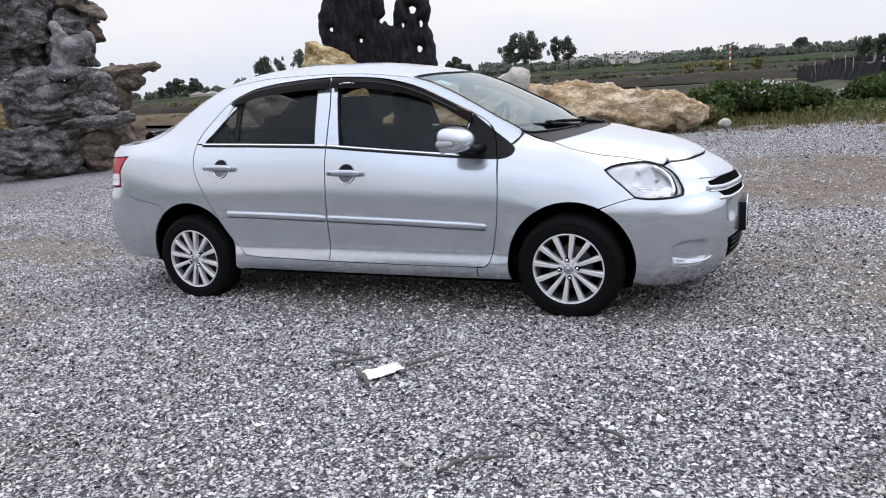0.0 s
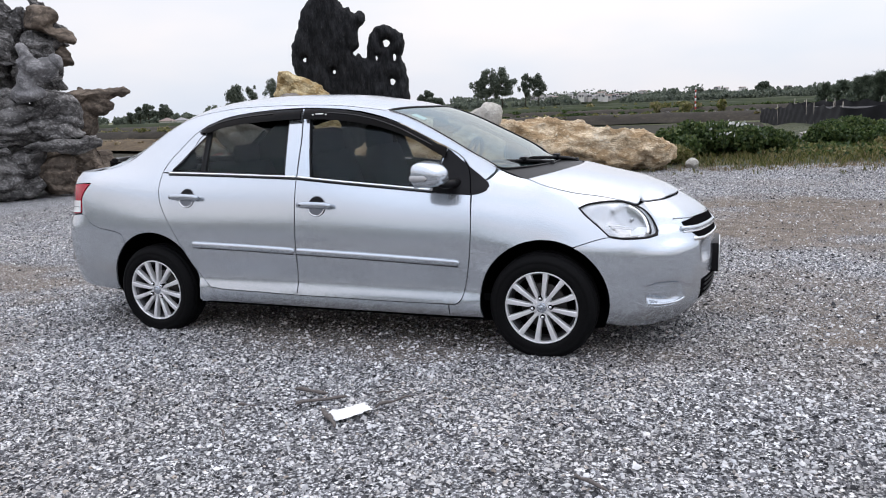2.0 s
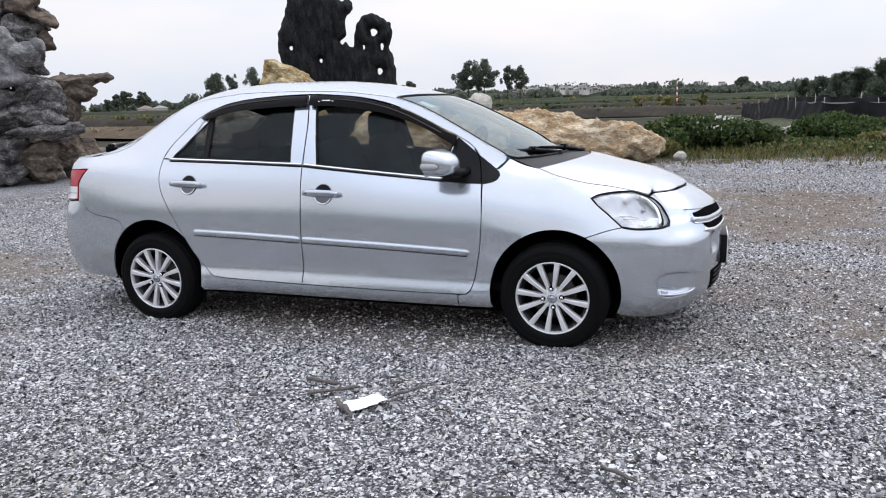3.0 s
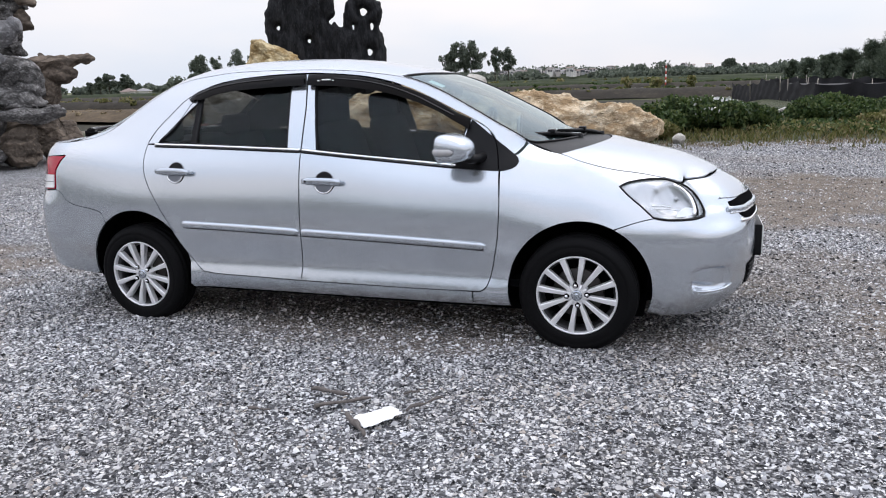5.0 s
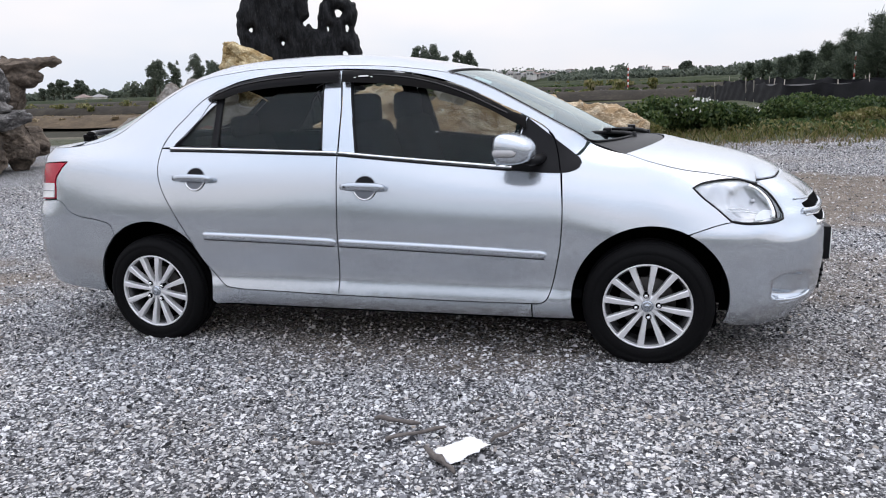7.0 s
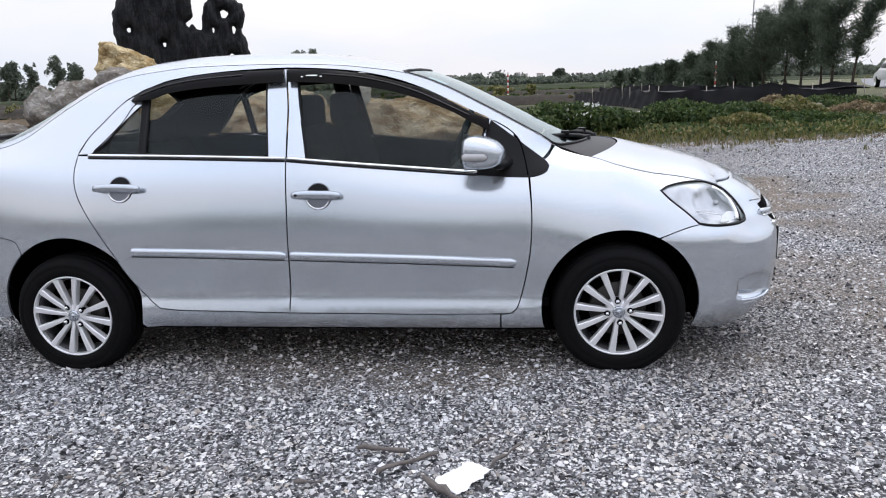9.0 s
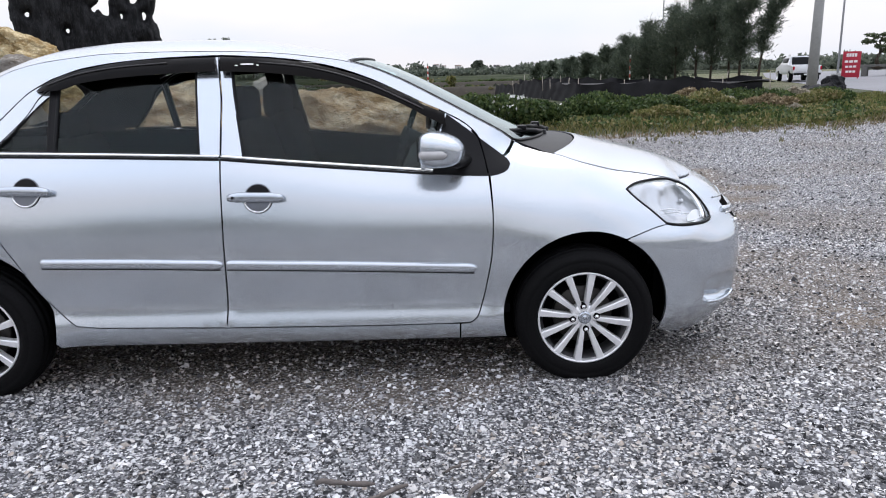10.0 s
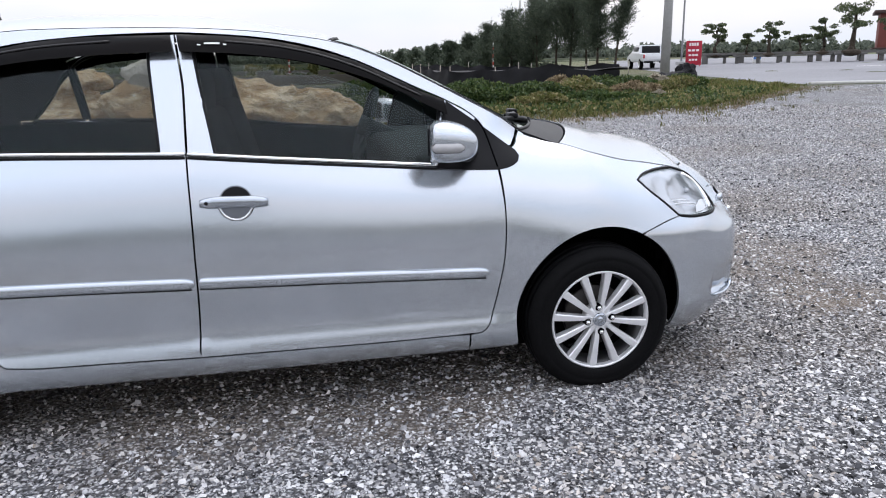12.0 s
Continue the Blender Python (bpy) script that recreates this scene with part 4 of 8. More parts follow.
boulder("rockery_stone", [L((-8.98, 8.20, 1.40), (.29, .28, .58), 50, turn=46, rough=.08, detail=6, facets=14), L((-8.80, 8.28, 1.87), (.56, .30, .14), 51, turn=45, tilt=-2, rough=.07, detail=6, facets=14), L((-8.42, 8.62, 1.94), (.27, .16, .085), 52, turn=45, rough=.06, detail=5, facets=8), L((-8.74, 8.34, 1.68), (.34, .22, .20), 62, turn=45, rough=.06, detail=5, facets=8)], M_BROWNROCK, "brown overhanging rockery stone with a flat top", "rock", ROCKERY, .05)
boulder("rockery_stone", [L((-8.69, 6.77, 2.62), (.11, .17, .20), 47, rough=.06, detail=5, turn=49, tilt=-22, facets=6), L((-8.66, 6.82, 2.43), (.21, .26, .22), 48, rough=.06, detail=5, turn=49, facets=8), L((-8.49, 6.93, 2.32), (.29, .28, .22), 49, rough=.06, detail=5, turn=49, tilt=-30, facets=8), L((-8.34, 7.09, 2.46), (.17, .22, .17), 61, rough=.06, detail=5, turn=49, tilt=-40, facets=8), L((-8.75, 6.80, 2.12), (.18, .26, .28), 66, rough=.07, detail=5, turn=49, tilt=10, facets=8), L((-8.79, 6.84, 1.88), (.30, .29, .20), 67, rough=.08, detail=5, turn=49, facets=10)], M_HORNROCK, "smooth horned grey stone on top of the pile", "rock", ROCKERY, .025)
boulder("rockery_stone", [L((-9.4, 6.75, 1.40), (.60, .6, .60), 44, rough=.12, detail=6, turn=49, facets=16, strata=1.4), L((-9.41, 6.58, 1.68), (.50, .43, .32), 68, rough=.10, detail=6, turn=49, facets=14, strata=1.2), L((-9.21, 6.66, 1.20), (.44, .46, .38), 69, rough=.12, detail=6, turn=49, facets=14, strata=1.4), L((-9.75, 6.43, 1.40), (.29, .39, .52), 70, rough=.12, detail=5, turn=49, facets=12)], M_DARKROCK, "rounded pitted grey rockery stone with worn layers", "rock", ROCKERY, .06)
boulder("rockery_stone", [L((-8.63, 7.22, 1.66), (.44, .36, .28), 45, rough=.10, detail=6, turn=49, tilt=12, facets=12), L((-8.78, 6.94, 1.55), (.17, .20, .15), 46, rough=.08, detail=5, turn=49, facets=8), L((-8.52, 7.14, 1.22), (.52, .32, .22), 73, rough=.06, detail=6, turn=49, tilt=10, facets=12), L((-8.51, 7.42, 1.44), (.28, .34, .30), 74, rough=.10, detail=5, turn=49, tilt=20, facets=10)], M_DARKROCK, "dark lobed rockery stone with hollows", "rock", ROCKERY, .045)
boulder("rockery_stone", [L((-8.51, 7.02, .91), (.62, .30, .12), 63, rough=.09, detail=6, turn=49, tilt=-3, facets=14, strata=1.0), L((-8.28, 7.36, .90), (.48, .32, .17), 75, rough=.10, detail=6, turn=49, tilt=-3, facets=12, strata=1.0), L((-8.65, 6.70, .92), (.24, .20, .07), 76, rough=.08, detail=5, turn=49, facets=8)], M_DARKROCK, "flat grey ledge stone of the rockery", "rock", ROCKERY, .035)
boulder("rockery_stone", [L((-9.38, 6.45, .42), (.95, .57, .50), 54, rough=.10, detail=6, turn=49, facets=22, strata=1.2), L((-9.33, 6.18, .66), (.56, .38, .28), 77, rough=.10, detail=6, turn=49, facets=14, strata=1.2), L((-8.88, 6.66, .68), (.34, .33, .24), 78, rough=.08, detail=5, turn=49, facets=12), L((-9.49, 5.98, .36), (.44, .47, .38), 79, rough=.10, detail=5, turn=49, facets=14, strata=1.2), L((-9.09, 6.50, .20), (.52, .31, .24), 80, rough=.08, detail=5, turn=49, facets=14)], M_DARKROCK, "broad dark base stone of the rockery", "rock", ROCKERY, .06)
boulder("rockery_stone", [L((-8.62, 7.10, .34), (.44, .40, .44), 81, turn=49, rough=.04, detail=6, facets=26, strata=.8)], M_BROWNROCK, "blocky brown foot stone of the rockery", "rock", ROCKERY, .035)
boulder("rockery_stone", [L((-8.88, 8.57, .42), (.29, .3, .38), 53, turn=45, rough=.06, detail=5, facets=12)], M_BROWNROCK, "rounded brown rockery stone", "rock", ROCKERY, .03)
boulder("rockery_stone", [L((-9.2, 7.53, .34), (.42, .45, .58), 55, turn=48, rough=.04, detail=6, facets=26)], M_BROWNROCK, "blocky brown base stone of the rockery", "rock", ROCKERY, .05)
boulder("rockery_stone", [L((-8.83, 8.05, .40), (.36, .42, .62), 64, turn=46, rough=.04, detail=6, facets=24)], M_BROWNROCK, "tall grey-brown base stone of the rockery", "rock", ROCKERY, .06)
boulder("rockery_stone", [L((-10.5, 6.75, 1.2), (.3, .4, .5), 56, turn=53, rough=.08, detail=5, facets=16)], M_YELLOWROCK, "tan block in the rockery", "rock", ROCKERY, .05)
boulder("rockery_stone", broken((-11.2, 6.4, .8), (.9, .6, 1.1), 65, 8, 53), M_DARKROCK, "massive dark base stone of the rockery", "rock", ROCKERY, .1)


# ---- the parked car ----
car = thing("sedan_car", "silver four-door sedan with alloy wheels parked on gravel", "car")
BELT = [(.134, .978), (.6, .966), (1.075, .95), (1.42, .918), (1.84, .881), (1.922, .875), (2.158, .857)]
DOOR_R = [(.448, .273), (.388, .322), (.321, .409), (.268, .502), (.185, .639), (.13, .729), (.094, .802), (.077, .86), (.071, .918), (.078, .981), (.118, 1.057), (.189, 1.135), (.279, 1.221), (.36, 1.268)]
DOOR_T = [(.36, 1.268), (.485, 1.309), (.651, 1.333), (.849, 1.346), (1.041, 1.35), (1.22, 1.341), (1.378, 1.325), (1.526, 1.295), (1.672, 1.247), (1.816, 1.181), (1.901, 1.14), (1.99, 1.1), (2.08, 1.049), (2.123, 1.003), (2.146, .927), (2.16, .856)]
DOOR_F = [(2.16, .856), (2.172, .682), (2.166, .55), (2.149, .441), (2.124, .329), (2.102, .274), (2.075, .254)]
DOOR_B = [(2.075, .254), (1.98, .252), (1.7, .250), (1.409, .252), (1.075, .254), (.784, .26), (.551, .264), (.448, .273)]
SEAM_M = [(1.082, .95), (1.087, .74), (1.085, .523), (1.07, .2535)]
R_ARCH, F_ARCH = (.012, .262, .346), (2.56, .275, .345)
RB_SEAM = [(-.211, .53), (-.232, .588), (-.32, .613), (-.42, .626), (-.502, .655), (-.556, .703), (-.6, .713)]
FB_SEAM = [(2.716, .583), (2.851, .622), (2.905, .632)]
belt_z = lambda s: float(pchip(*zip(*BELT), s))


def build_side(mirror):
    put = lambda name, poly, mat, parent=car, label="", deep=0.0, cell=0.03, lip=0.014, gap=0.0025, dent=None: part(
        name, mesh_of(name, *sheet(poly, on_side(deep, dent), cell, min(lip, .002) if mirror and mat is M_PAINT else lip, mirror, gap), mat), None, parent, label)
    line = lambda name, pts, r, mat, parent, deep=0.0, label="": part(name, mesh_of(name, *tube(side_line(pts, deep, mirror), r, 6), mat), None, parent, label)
    # quarter panel with sill, pillars and roof edge in one pressing
    cx, cz, r = R_ARCH
    rail = [(s, float(rail_z(s))) for s in np.arange(2.27, -.93, -.05)]
    side = outline([(.37, .176), (1.2, .176), (2.032, .177)], [(2.032, .177), (2.032, .2505)], [(2.032, .2505)] + DOOR_B[1:], DOOR_R, DOOR_T[:-1],
                   [(2.146, .927), (2.229, .927)], [(2.229, .927), (2.278, .975)], rail + [(S0, .985)], [(S0, .985), (S0, .70)], [(S0, .70), (-.81, .70)],
                   [(-.81, .70), (-.815, .80), (-.765, .906)], [(-.765, .906), (-.511, .92)], [(-.511, .92), (-.564, .867), (-.603, .809), (-.603, .715)],
                   RB_SEAM[::-1], arch(cx, cz, r, 129.2, -14))
    tuck = lambda s, z: .022 * np.clip((.249 - z) / .07, 0, 1) ** 2.2 * np.clip((s - .36) / .08, 0, 1)
    put("side_panel", side, M_PAINT, dent=tuck)
    put("pillar_lining", [tuple(v) for v in shrunk(side, .001 if mirror else .006)], M_LINER, car, "dark grey pillar lining", .008 if mirror else .03, .05, 0.0, 0.0, dent=tuck)
    rear = outline(DOOR_B[4:], DOOR_R[:10], [(.078, .981), (.134, .979)], [(.134, .979), (.6, .967), (1.0815, .9505)], [(a - .0005, b) for a, b in SEAM_M])
    rd = put("rear_door", rear, M_PAINT)
    front = outline(DOOR_B[:4] + [(1.073, .254)], [(a + .0005, b) for a, b in SEAM_M[::-1]], [(1.0825, .9495), (1.42, .918), (1.84, .881), (2.16, .857)], DOOR_F)
    fd = put("front_door", front, M_PAINT)
    # frames round the glass
    put("window_frame", outline([(.078, .984), (.118, 1.057), (.189, 1.135), (.279, 1.221), (.36, 1.262)], [(.36, 1.262), (.372, 1.205)], [(.372, 1.205), (.356, 1.194), (.281, 1.122), (.211, 1.045), (.143, .984)], [(.143, .984), (.078, .984)]), M_PAINT, rd)
    put("pillar_cover", outline([(1.000, .957), (1.0825, .954)], [(1.0825, .954), (1.080, 1.15), (1.0615, 1.30), (1.0545, 1.346)], [(1.0545, 1.346), (.966, 1.338)], [(.966, 1.338), (.985, 1.13), (1.000, .957)]), M_PAINT, rd, "", 0.0, .03)
    put("pillar_cover", outline([(1.0855, .953), (1.173, .947)], [(1.173, .947), (1.145, 1.12), (1.108, 1.338)], [(1.108, 1.338), (1.0565, 1.346)], [(1.0565, 1.346), (1.0645, 1.30), (1.083, 1.15), (1.0855, .953)]), M_PAINT, fd)
    for poly in ([(.05, .985), (.16, 1.15), (.26, 1.245), (.36, 1.30), (.375, 1.215), (.28, 1.128), (.146, .985)], [(1.002, .96), (1.077, .956), (1.058, 1.30), (.975, 1.30)], [(1.087, .955), (1.17, .95), (1.117, 1.29), (1.067, 1.30)], [(1.94, .878), (2.155, .86), (2.12, 1.0), (1.99, 1.095), (1.968, 1.06)]):
        put("frame_lining", outline(*[[poly[i], poly[(i + 1) % len(poly)]] for i in range(len(poly))]), M_LINER, rd, "", .006 if mirror else .024, .05, 0.0, 0.0)
    put("window_frame", outline([(1.935, .874), (2.16, .858)], [(2.16, .858), (2.146, .927), (2.123, 1.003), (2.08, 1.049), (1.99, 1.1)], [(1.99, 1.1), (1.965, 1.06)], [(1.965, 1.06), (1.935, .874)]), M_PAINT, fd)
    # glass
    wr = outline([(.405, .979), (1.000, .958)], [(1.000, .958), (.985, 1.13), (.966, 1.335)], [(.966, 1.335), (.8, 1.333), (.6, 1.318), (.45, 1.28), (.394, 1.245)], [(.394, 1.245), (.405, .979)])
    wq = outline([(.14, .982), (.378, .98)], [(.378, .98), (.366, 1.23)], [(.366, 1.23), (.32, 1.19), (.281, 1.128), (.211, 1.05), (.14, .982)])
    wf = outline([(1.173, .948), (1.42, .92), (1.935, .874)], [(1.935, .874), (1.968, 1.06)], [(1.968, 1.06), (1.99, 1.075)], [(1.99, 1.075), (1.9, 1.125), (1.816, 1.17), (1.672, 1.235), (1.526, 1.28), (1.378, 1.312), (1.22, 1.33), (1.108, 1.335)], [(1.108, 1.335), (1.14, 1.13), (1.173, .948)])
    for poly, own in ((wr, rd), (wq, rd), (wf, fd)):
        g = put("window_glass", poly, M_TINT, own, "dark tinted glass", 0.014, .04, 0.0, 0.0)
        loop = np.array(poly)
        p = skin(loop[:, 0], loop[:, 1], 0.008)
        if mirror:
            p[:, 1] = 2 * YC - p[:, 1]
        part("window_seal", mesh_of("window_seal", *tube([tuple(q) for q in p], 0.0085, 6, True), M_TRIM), None, own, "black rubber window seal")
    put("divider_bar", outline([(.376, .98), (.406, .979)], [(.406, .979), (.394, 1.25)], [(.394, 1.25), (.364, 1.236)], [(.364, 1.236), (.376, .98)]), M_TRIM, rd, "black window divider", 0.002)
    # chrome strips along the belt, with a dark rubber lip under them
    for pts, own in (([(.132, .979), (.6, .967), (1.078, .951)], rd), ([(1.086, .951), (1.42, .919), (1.84, .882), (1.935, .874)], fd)):
        line("belt_strip", [(a, b + (-.006 if mirror else .002)) for a, b in pts], .0075, M_CHROME, own, -.010 if mirror else -.002, "chrome belt strip")
        line("belt_lip", [(a, b - .010) for a, b in pts], .005, M_TRIM, own, -.001, "black rubber lip")
    # side mouldings
    for lo, hi, own in (((.343, .543), (1.077, .521), rd), ((1.093, .523), (2.105, .484), fd)):
        pts = [(lo[0], lo[1]), ((lo[0] + hi[0]) / 2, (lo[1] + hi[1]) / 2 + .003), (hi[0], hi[1] + .002)]
        st = np.r_[lo[0] + .012 * (1 - np.cos(np.linspace(0, math.pi / 2, 6))), np.linspace(lo[0] + .03, hi[0] - .06, 44), hi[0] - .045 * (1 - np.sin(np.linspace(0, math.pi / 2, 12)))]
        wide = .0205 * np.sqrt(np.clip(1 - np.clip((lo[0] + .012 - st) / .0165, 0, 1) ** 2, .1, 1)) * np.clip(1 - np.clip((st - hi[0] + .05) / .052, 0, 1) ** 2.6, .04, 1) ** .5
        ang = np.linspace(-math.pi / 2, math.pi / 2, 15)
        ss, aa = np.meshgrid(st, ang, indexing="ij")
        ww = np.repeat(wide[:, None], 15, 1)
        out = .004 - .019 * np.abs(np.cos(aa)) ** .62 * (ww / .0205) ** .5
        q = skin(ss.ravel(), (pchip(*zip(*pts), st)[:, None] + ww * np.sin(aa)).ravel(), out.ravel())
        if mirror:
            q[:, 1] = 2 * YC - q[:, 1]
        faces = [(i * 15 + j, (i + 1) * 15 + j, (i + 1) * 15 + j + 1, i * 15 + j + 1) for i in range(len(st) - 1) for j in range(14)]
        part("side_moulding", mesh_of("side_moulding", [tuple(v) for v in q], [f[::-1] for f in faces] if mirror else faces, M_PAINT), None, own)
        # thin black rod that paints the moulding's shadow line
        line("moulding_shade", [(a - .012 * (k == 2), b - .0215) for k, (a, b) in enumerate(pts)], .003, M_TRIM, own, -.0015, "dark line painted as the shade under the moulding")
    # handles: a bar over a flat disc, the dished cup's shade painted in dark colours
    for hx, hz, own in ((.301, .833, rd), (1.23, .792, fd)):
        cup = [(hx + .004 + .056 * math.cos(a), hz - .002 + .056 * math.sin(a)) for a in np.linspace(0, math.tau, 30, endpoint=False)]
        put("handle_cup", cup, M_CUPSHADE, own, "flat dark disc painted as the shaded cup behind the handle", -.0025, .010, 0.0, 0.0)
        put("cup_shade", [(hx + .004 + .050 * math.cos(a), hz + .004 + .046 * math.sin(a)) for a in np.linspace(0, math.pi, 18)], M_TRIM, own, "flat black patch painted as shade in the cup's top", -.0035, .02, 0.0, 0.0)
        ring = [(hx + .004 + .054 * math.cos(a), hz - .004 + .054 * math.sin(a)) for a in np.linspace(math.pi * 1.05, math.tau * .975, 16)]
        line("cup_rim", ring, .0045, M_CHROME, own, -.004, "chrome rim")
        line("cup_line", [(a, b + .001) for a, b in [(hx + .004 + .059 * math.cos(a), hz - .004 + .059 * math.sin(a)) for a in np.linspace(math.pi * 1.05, math.tau * .975, 16)]], .002, M_SHELL, own, -.001)
        bar = [(hx - .110, hz + .004), (hx - .06, hz + .006), (hx, hz + .005), (hx + .06, hz + .003), (hx + .110, hz)]
        p = side_line(bar, -.028, mirror)
        n = len(p)
        w = [min(1, .62 + 3.2 * min(i, n - 1 - i) / n) for i in range(n)]
        vs, fs = tube(p, .010, 12)
        mid = np.repeat(np.array(p), 12, 0)
        vs = np.array(vs, float)
        if len(vs) >= len(mid):
            k = np.repeat(np.array(w), 12)
            body = vs[:len(mid)] - mid
            body[:, 2] *= 2.0 * k
            body[:, 1] *= 1.1
            vs[:len(mid)] = mid + body
        part("door_handle", mesh_of("door_handle", [tuple(v) for v in vs], fs, M_HANDLE), None, own, "bright satin pull handle")
        if own is fd:
            q = side_line([(hx - .088, hz + .006), (hx - .084, hz + .006)], -.0395, mirror)[0]
            part("key_hole", mesh_of("key_hole", *lathe([(.0, -.001), (.006, -.001), (.007, .004)], q, 14), M_TRIM), None, own, "dark key hole")
        for ex in (-.09, .09):
            part("handle_foot", mesh_of("handle_foot", *tube(side_line([(hx + ex, hz + .003), (hx + ex, hz + .002)], -.026, mirror)[:1] + side_line([(hx + ex, hz + .003), (hx + ex, hz + .002)], .002, mirror)[:1], .010, 8), M_CHROME), None, own)
    # rain guards over the windows
    gr = outline([(.305, 1.222), (.36, 1.262), (.485, 1.303), (.651, 1.327), (.849, 1.34), (1.043, 1.343)], [(1.043, 1.343), (1.058, 1.287)], [(1.058, 1.287), (.865, 1.281), (.668, 1.27), (.5, 1.25), (.4, 1.223), (.305, 1.222)])
    gf = outline([(1.078, 1.286), (1.239, 1.278), (1.388, 1.262), (1.533, 1.236), (1.677, 1.194), (1.819, 1.137), (1.905, 1.091), (1.991, 1.048)][::-1], [(1.078, 1.286), (1.064, 1.345)], [(1.064, 1.345), (1.227, 1.334), (1.378, 1.318), (1.526, 1.288), (1.672, 1.24), (1.816, 1.174), (1.901, 1.133), (1.987, 1.1)], [(1.987, 1.1), (1.991, 1.048)])
    top_r = [(.305, 1.222), (.36, 1.262), (.485, 1.303), (.651, 1.327), (.849, 1.34), (1.043, 1.343)]
    top_f = [(1.064, 1.345), (1.227, 1.334), (1.378, 1.318), (1.526, 1.288), (1.672, 1.24), (1.816, 1.174), (1.901, 1.133), (1.987, 1.1)]
    for poly, edge, own in ((gr, top_r, rd), (gf, top_f, fd)):
        put("rain_guard", poly, M_GUARD, own, "smoked black acrylic rain guard", -.012, .02, .010, 0.0,
            lambda s, z, e=edge: -.020 * np.clip((pchip(*zip(*e), s) - z) / .055, 0, 1) ** .38)
        # added glossy rod that stands for the streak of light along the guard
        line("guard_glint", [(a, b - .016) for a, b in edge[1:-1]], .0045, M_GLOSS, own, -.0245)
    # black corner piece in front of the window
    w = outline([(1.925, .866), (2.05, .857), (2.163, .853)], [(2.163, .853), (2.2, .858), (2.237, .872), (2.25, .884), (2.252, .897), (2.243, .912)], [(2.243, .912), (2.15, .982), (1.995, 1.095)], [(1.995, 1.095), (1.984, 1.06)], [(1.984, 1.06), (1.945, .96), (1.925, .866)])
    put("corner_trim", w, M_TRIM, fd, "black plastic corner trim", -.005, .02, .012, 0.0)
    line("door_seam", [(2.098, 1.03), (2.123, 1.0), (2.137, .96), (2.147, .92), (2.158, .862)], .003, M_SHELL, fd, -.006)
    # front wing
    cx, cz, r = F_ARCH
    wing = outline(FB_SEAM, [(2.905, .632), (2.842, .69), (2.781, .739), (2.744, .775)], [(2.744, .775), (2.789, .792), (2.86, .7995), (2.93, .8015), (2.99, .800)], [(2.99, .800), (2.99, float(rail_z(2.99)))],
                   [(s, float(rail_z(s))) for s in np.arange(2.99, 2.27, -.04)] + [(2.282, .975)], [(2.282, .975), (2.234, .924), (2.149, .924)], [(2.149, .924), (2.164, .856)] + DOOR_F[1:] + [(2.0345, .2505)],
                   [(2.0345, .2505), (2.0335, .177)], [(2.0335, .177), (2.23, .18)], arch(cx, cz, r, 196, 64))
    put("front_wing", wing, M_PAINT, dent=lambda s, z: .022 * np.clip((.249 - z) / .07, 0, 1) ** 2.2)
    # headlamp: lens over a bright bowl
    lamp = outline([(2.905, .634), (2.992, .623), (3.10, .622), (3.19, .630)], [(3.19, .630), (3.212, .655), (3.203, .711), (3.16, .75), (3.10, .772)],
                   [(3.10, .772), (3.05, .785), (2.988, .798), (2.93, .799), (2.86, .797), (2.789, .790), (2.748, .775)], [(2.748, .775), (2.785, .737), (2.845, .688), (2.905, .634)])
    hl = put("headlamp", lamp, M_LENS, car, "clear headlamp with a bright reflector", 0.001, .025, .004, .003)
    put("reflector", [tuple(v) for v in shrunk(lamp, .004)], M_REFLECT, hl, "silvered reflector bowl", .012, .012, 0.0, 0.0,
        lambda s, z: .045 * np.clip(1 - ((s - 3.03) / .13) ** 2 - ((z - .70) / .075) ** 2, 0, 1) ** .7 + .020 * np.clip(1 - ((s - 2.88) / .07) ** 2 - ((z - .725) / .05) ** 2, 0, 1) ** .7 + .0012 * np.sin(s * 95 + z * 60))
    for a, b in (((2.905, .672), (3.04, .660)), ((2.90, .684), (3.00, .675)), ((3.03, .652), (3.10, .648))):
        line("reflector_rib", [a, ((a[0] + b[0]) / 2, (a[1] + b[1]) / 2 + .004), b], .0025, M_ALLOY, hl, .02)
    put("lamp_shade", outline([(3.02, .632), (3.14, .634)], [(3.14, .634), (3.135, .662), (3.08, .672), (3.03, .655)], [(3.03, .655), (3.02, .632)]), M_ALLOY, hl, "dull lower bowl", .016, .015, 0.0, 0.0)
    loop = np.array(lamp)
    p = skin(loop[:, 0], loop[:, 1], .001)
    if mirror:
        p[:, 1] = 2 * YC - p[:, 1]
    part("lamp_gasket", mesh_of("lamp_gasket", *tube([tuple(q) for q in p], .005, 6, True), M_TRIM), None, hl, "black gasket")
    for off, mat in ((0.0, M_TRIM), (-.020, M_CHROME)):
        line("lamp_bezel", [(3.06 + off, .772), (3.12 + off, .742), (3.152 + off, .70), (3.155 + off, .66), (3.14 + off, .635)], .007 if mat is M_TRIM else .010, mat, hl, .006)
    c = skin(3.05, .705, .045)
    y0 = 2 * YC - c[1] if mirror else c[1]
    part("lamp_bulb", mesh_of("lamp_bulb", *lathe([(.0, -.01), (.008, -.008), (.011, .0), (.011, .03)], (c[0], y0, c[2]), 14), M_REFLECT), None, hl)
    # tail lamp
    tl = outline([(-.81, .702), (-.606, .718)], [(-.606, .718), (-.606, .809), (-.567, .867), (-.514, .917)], [(-.514, .917), (-.64, .914), (-.765, .903)], [(-.765, .903), (-.815, .80), (-.81, .702)])
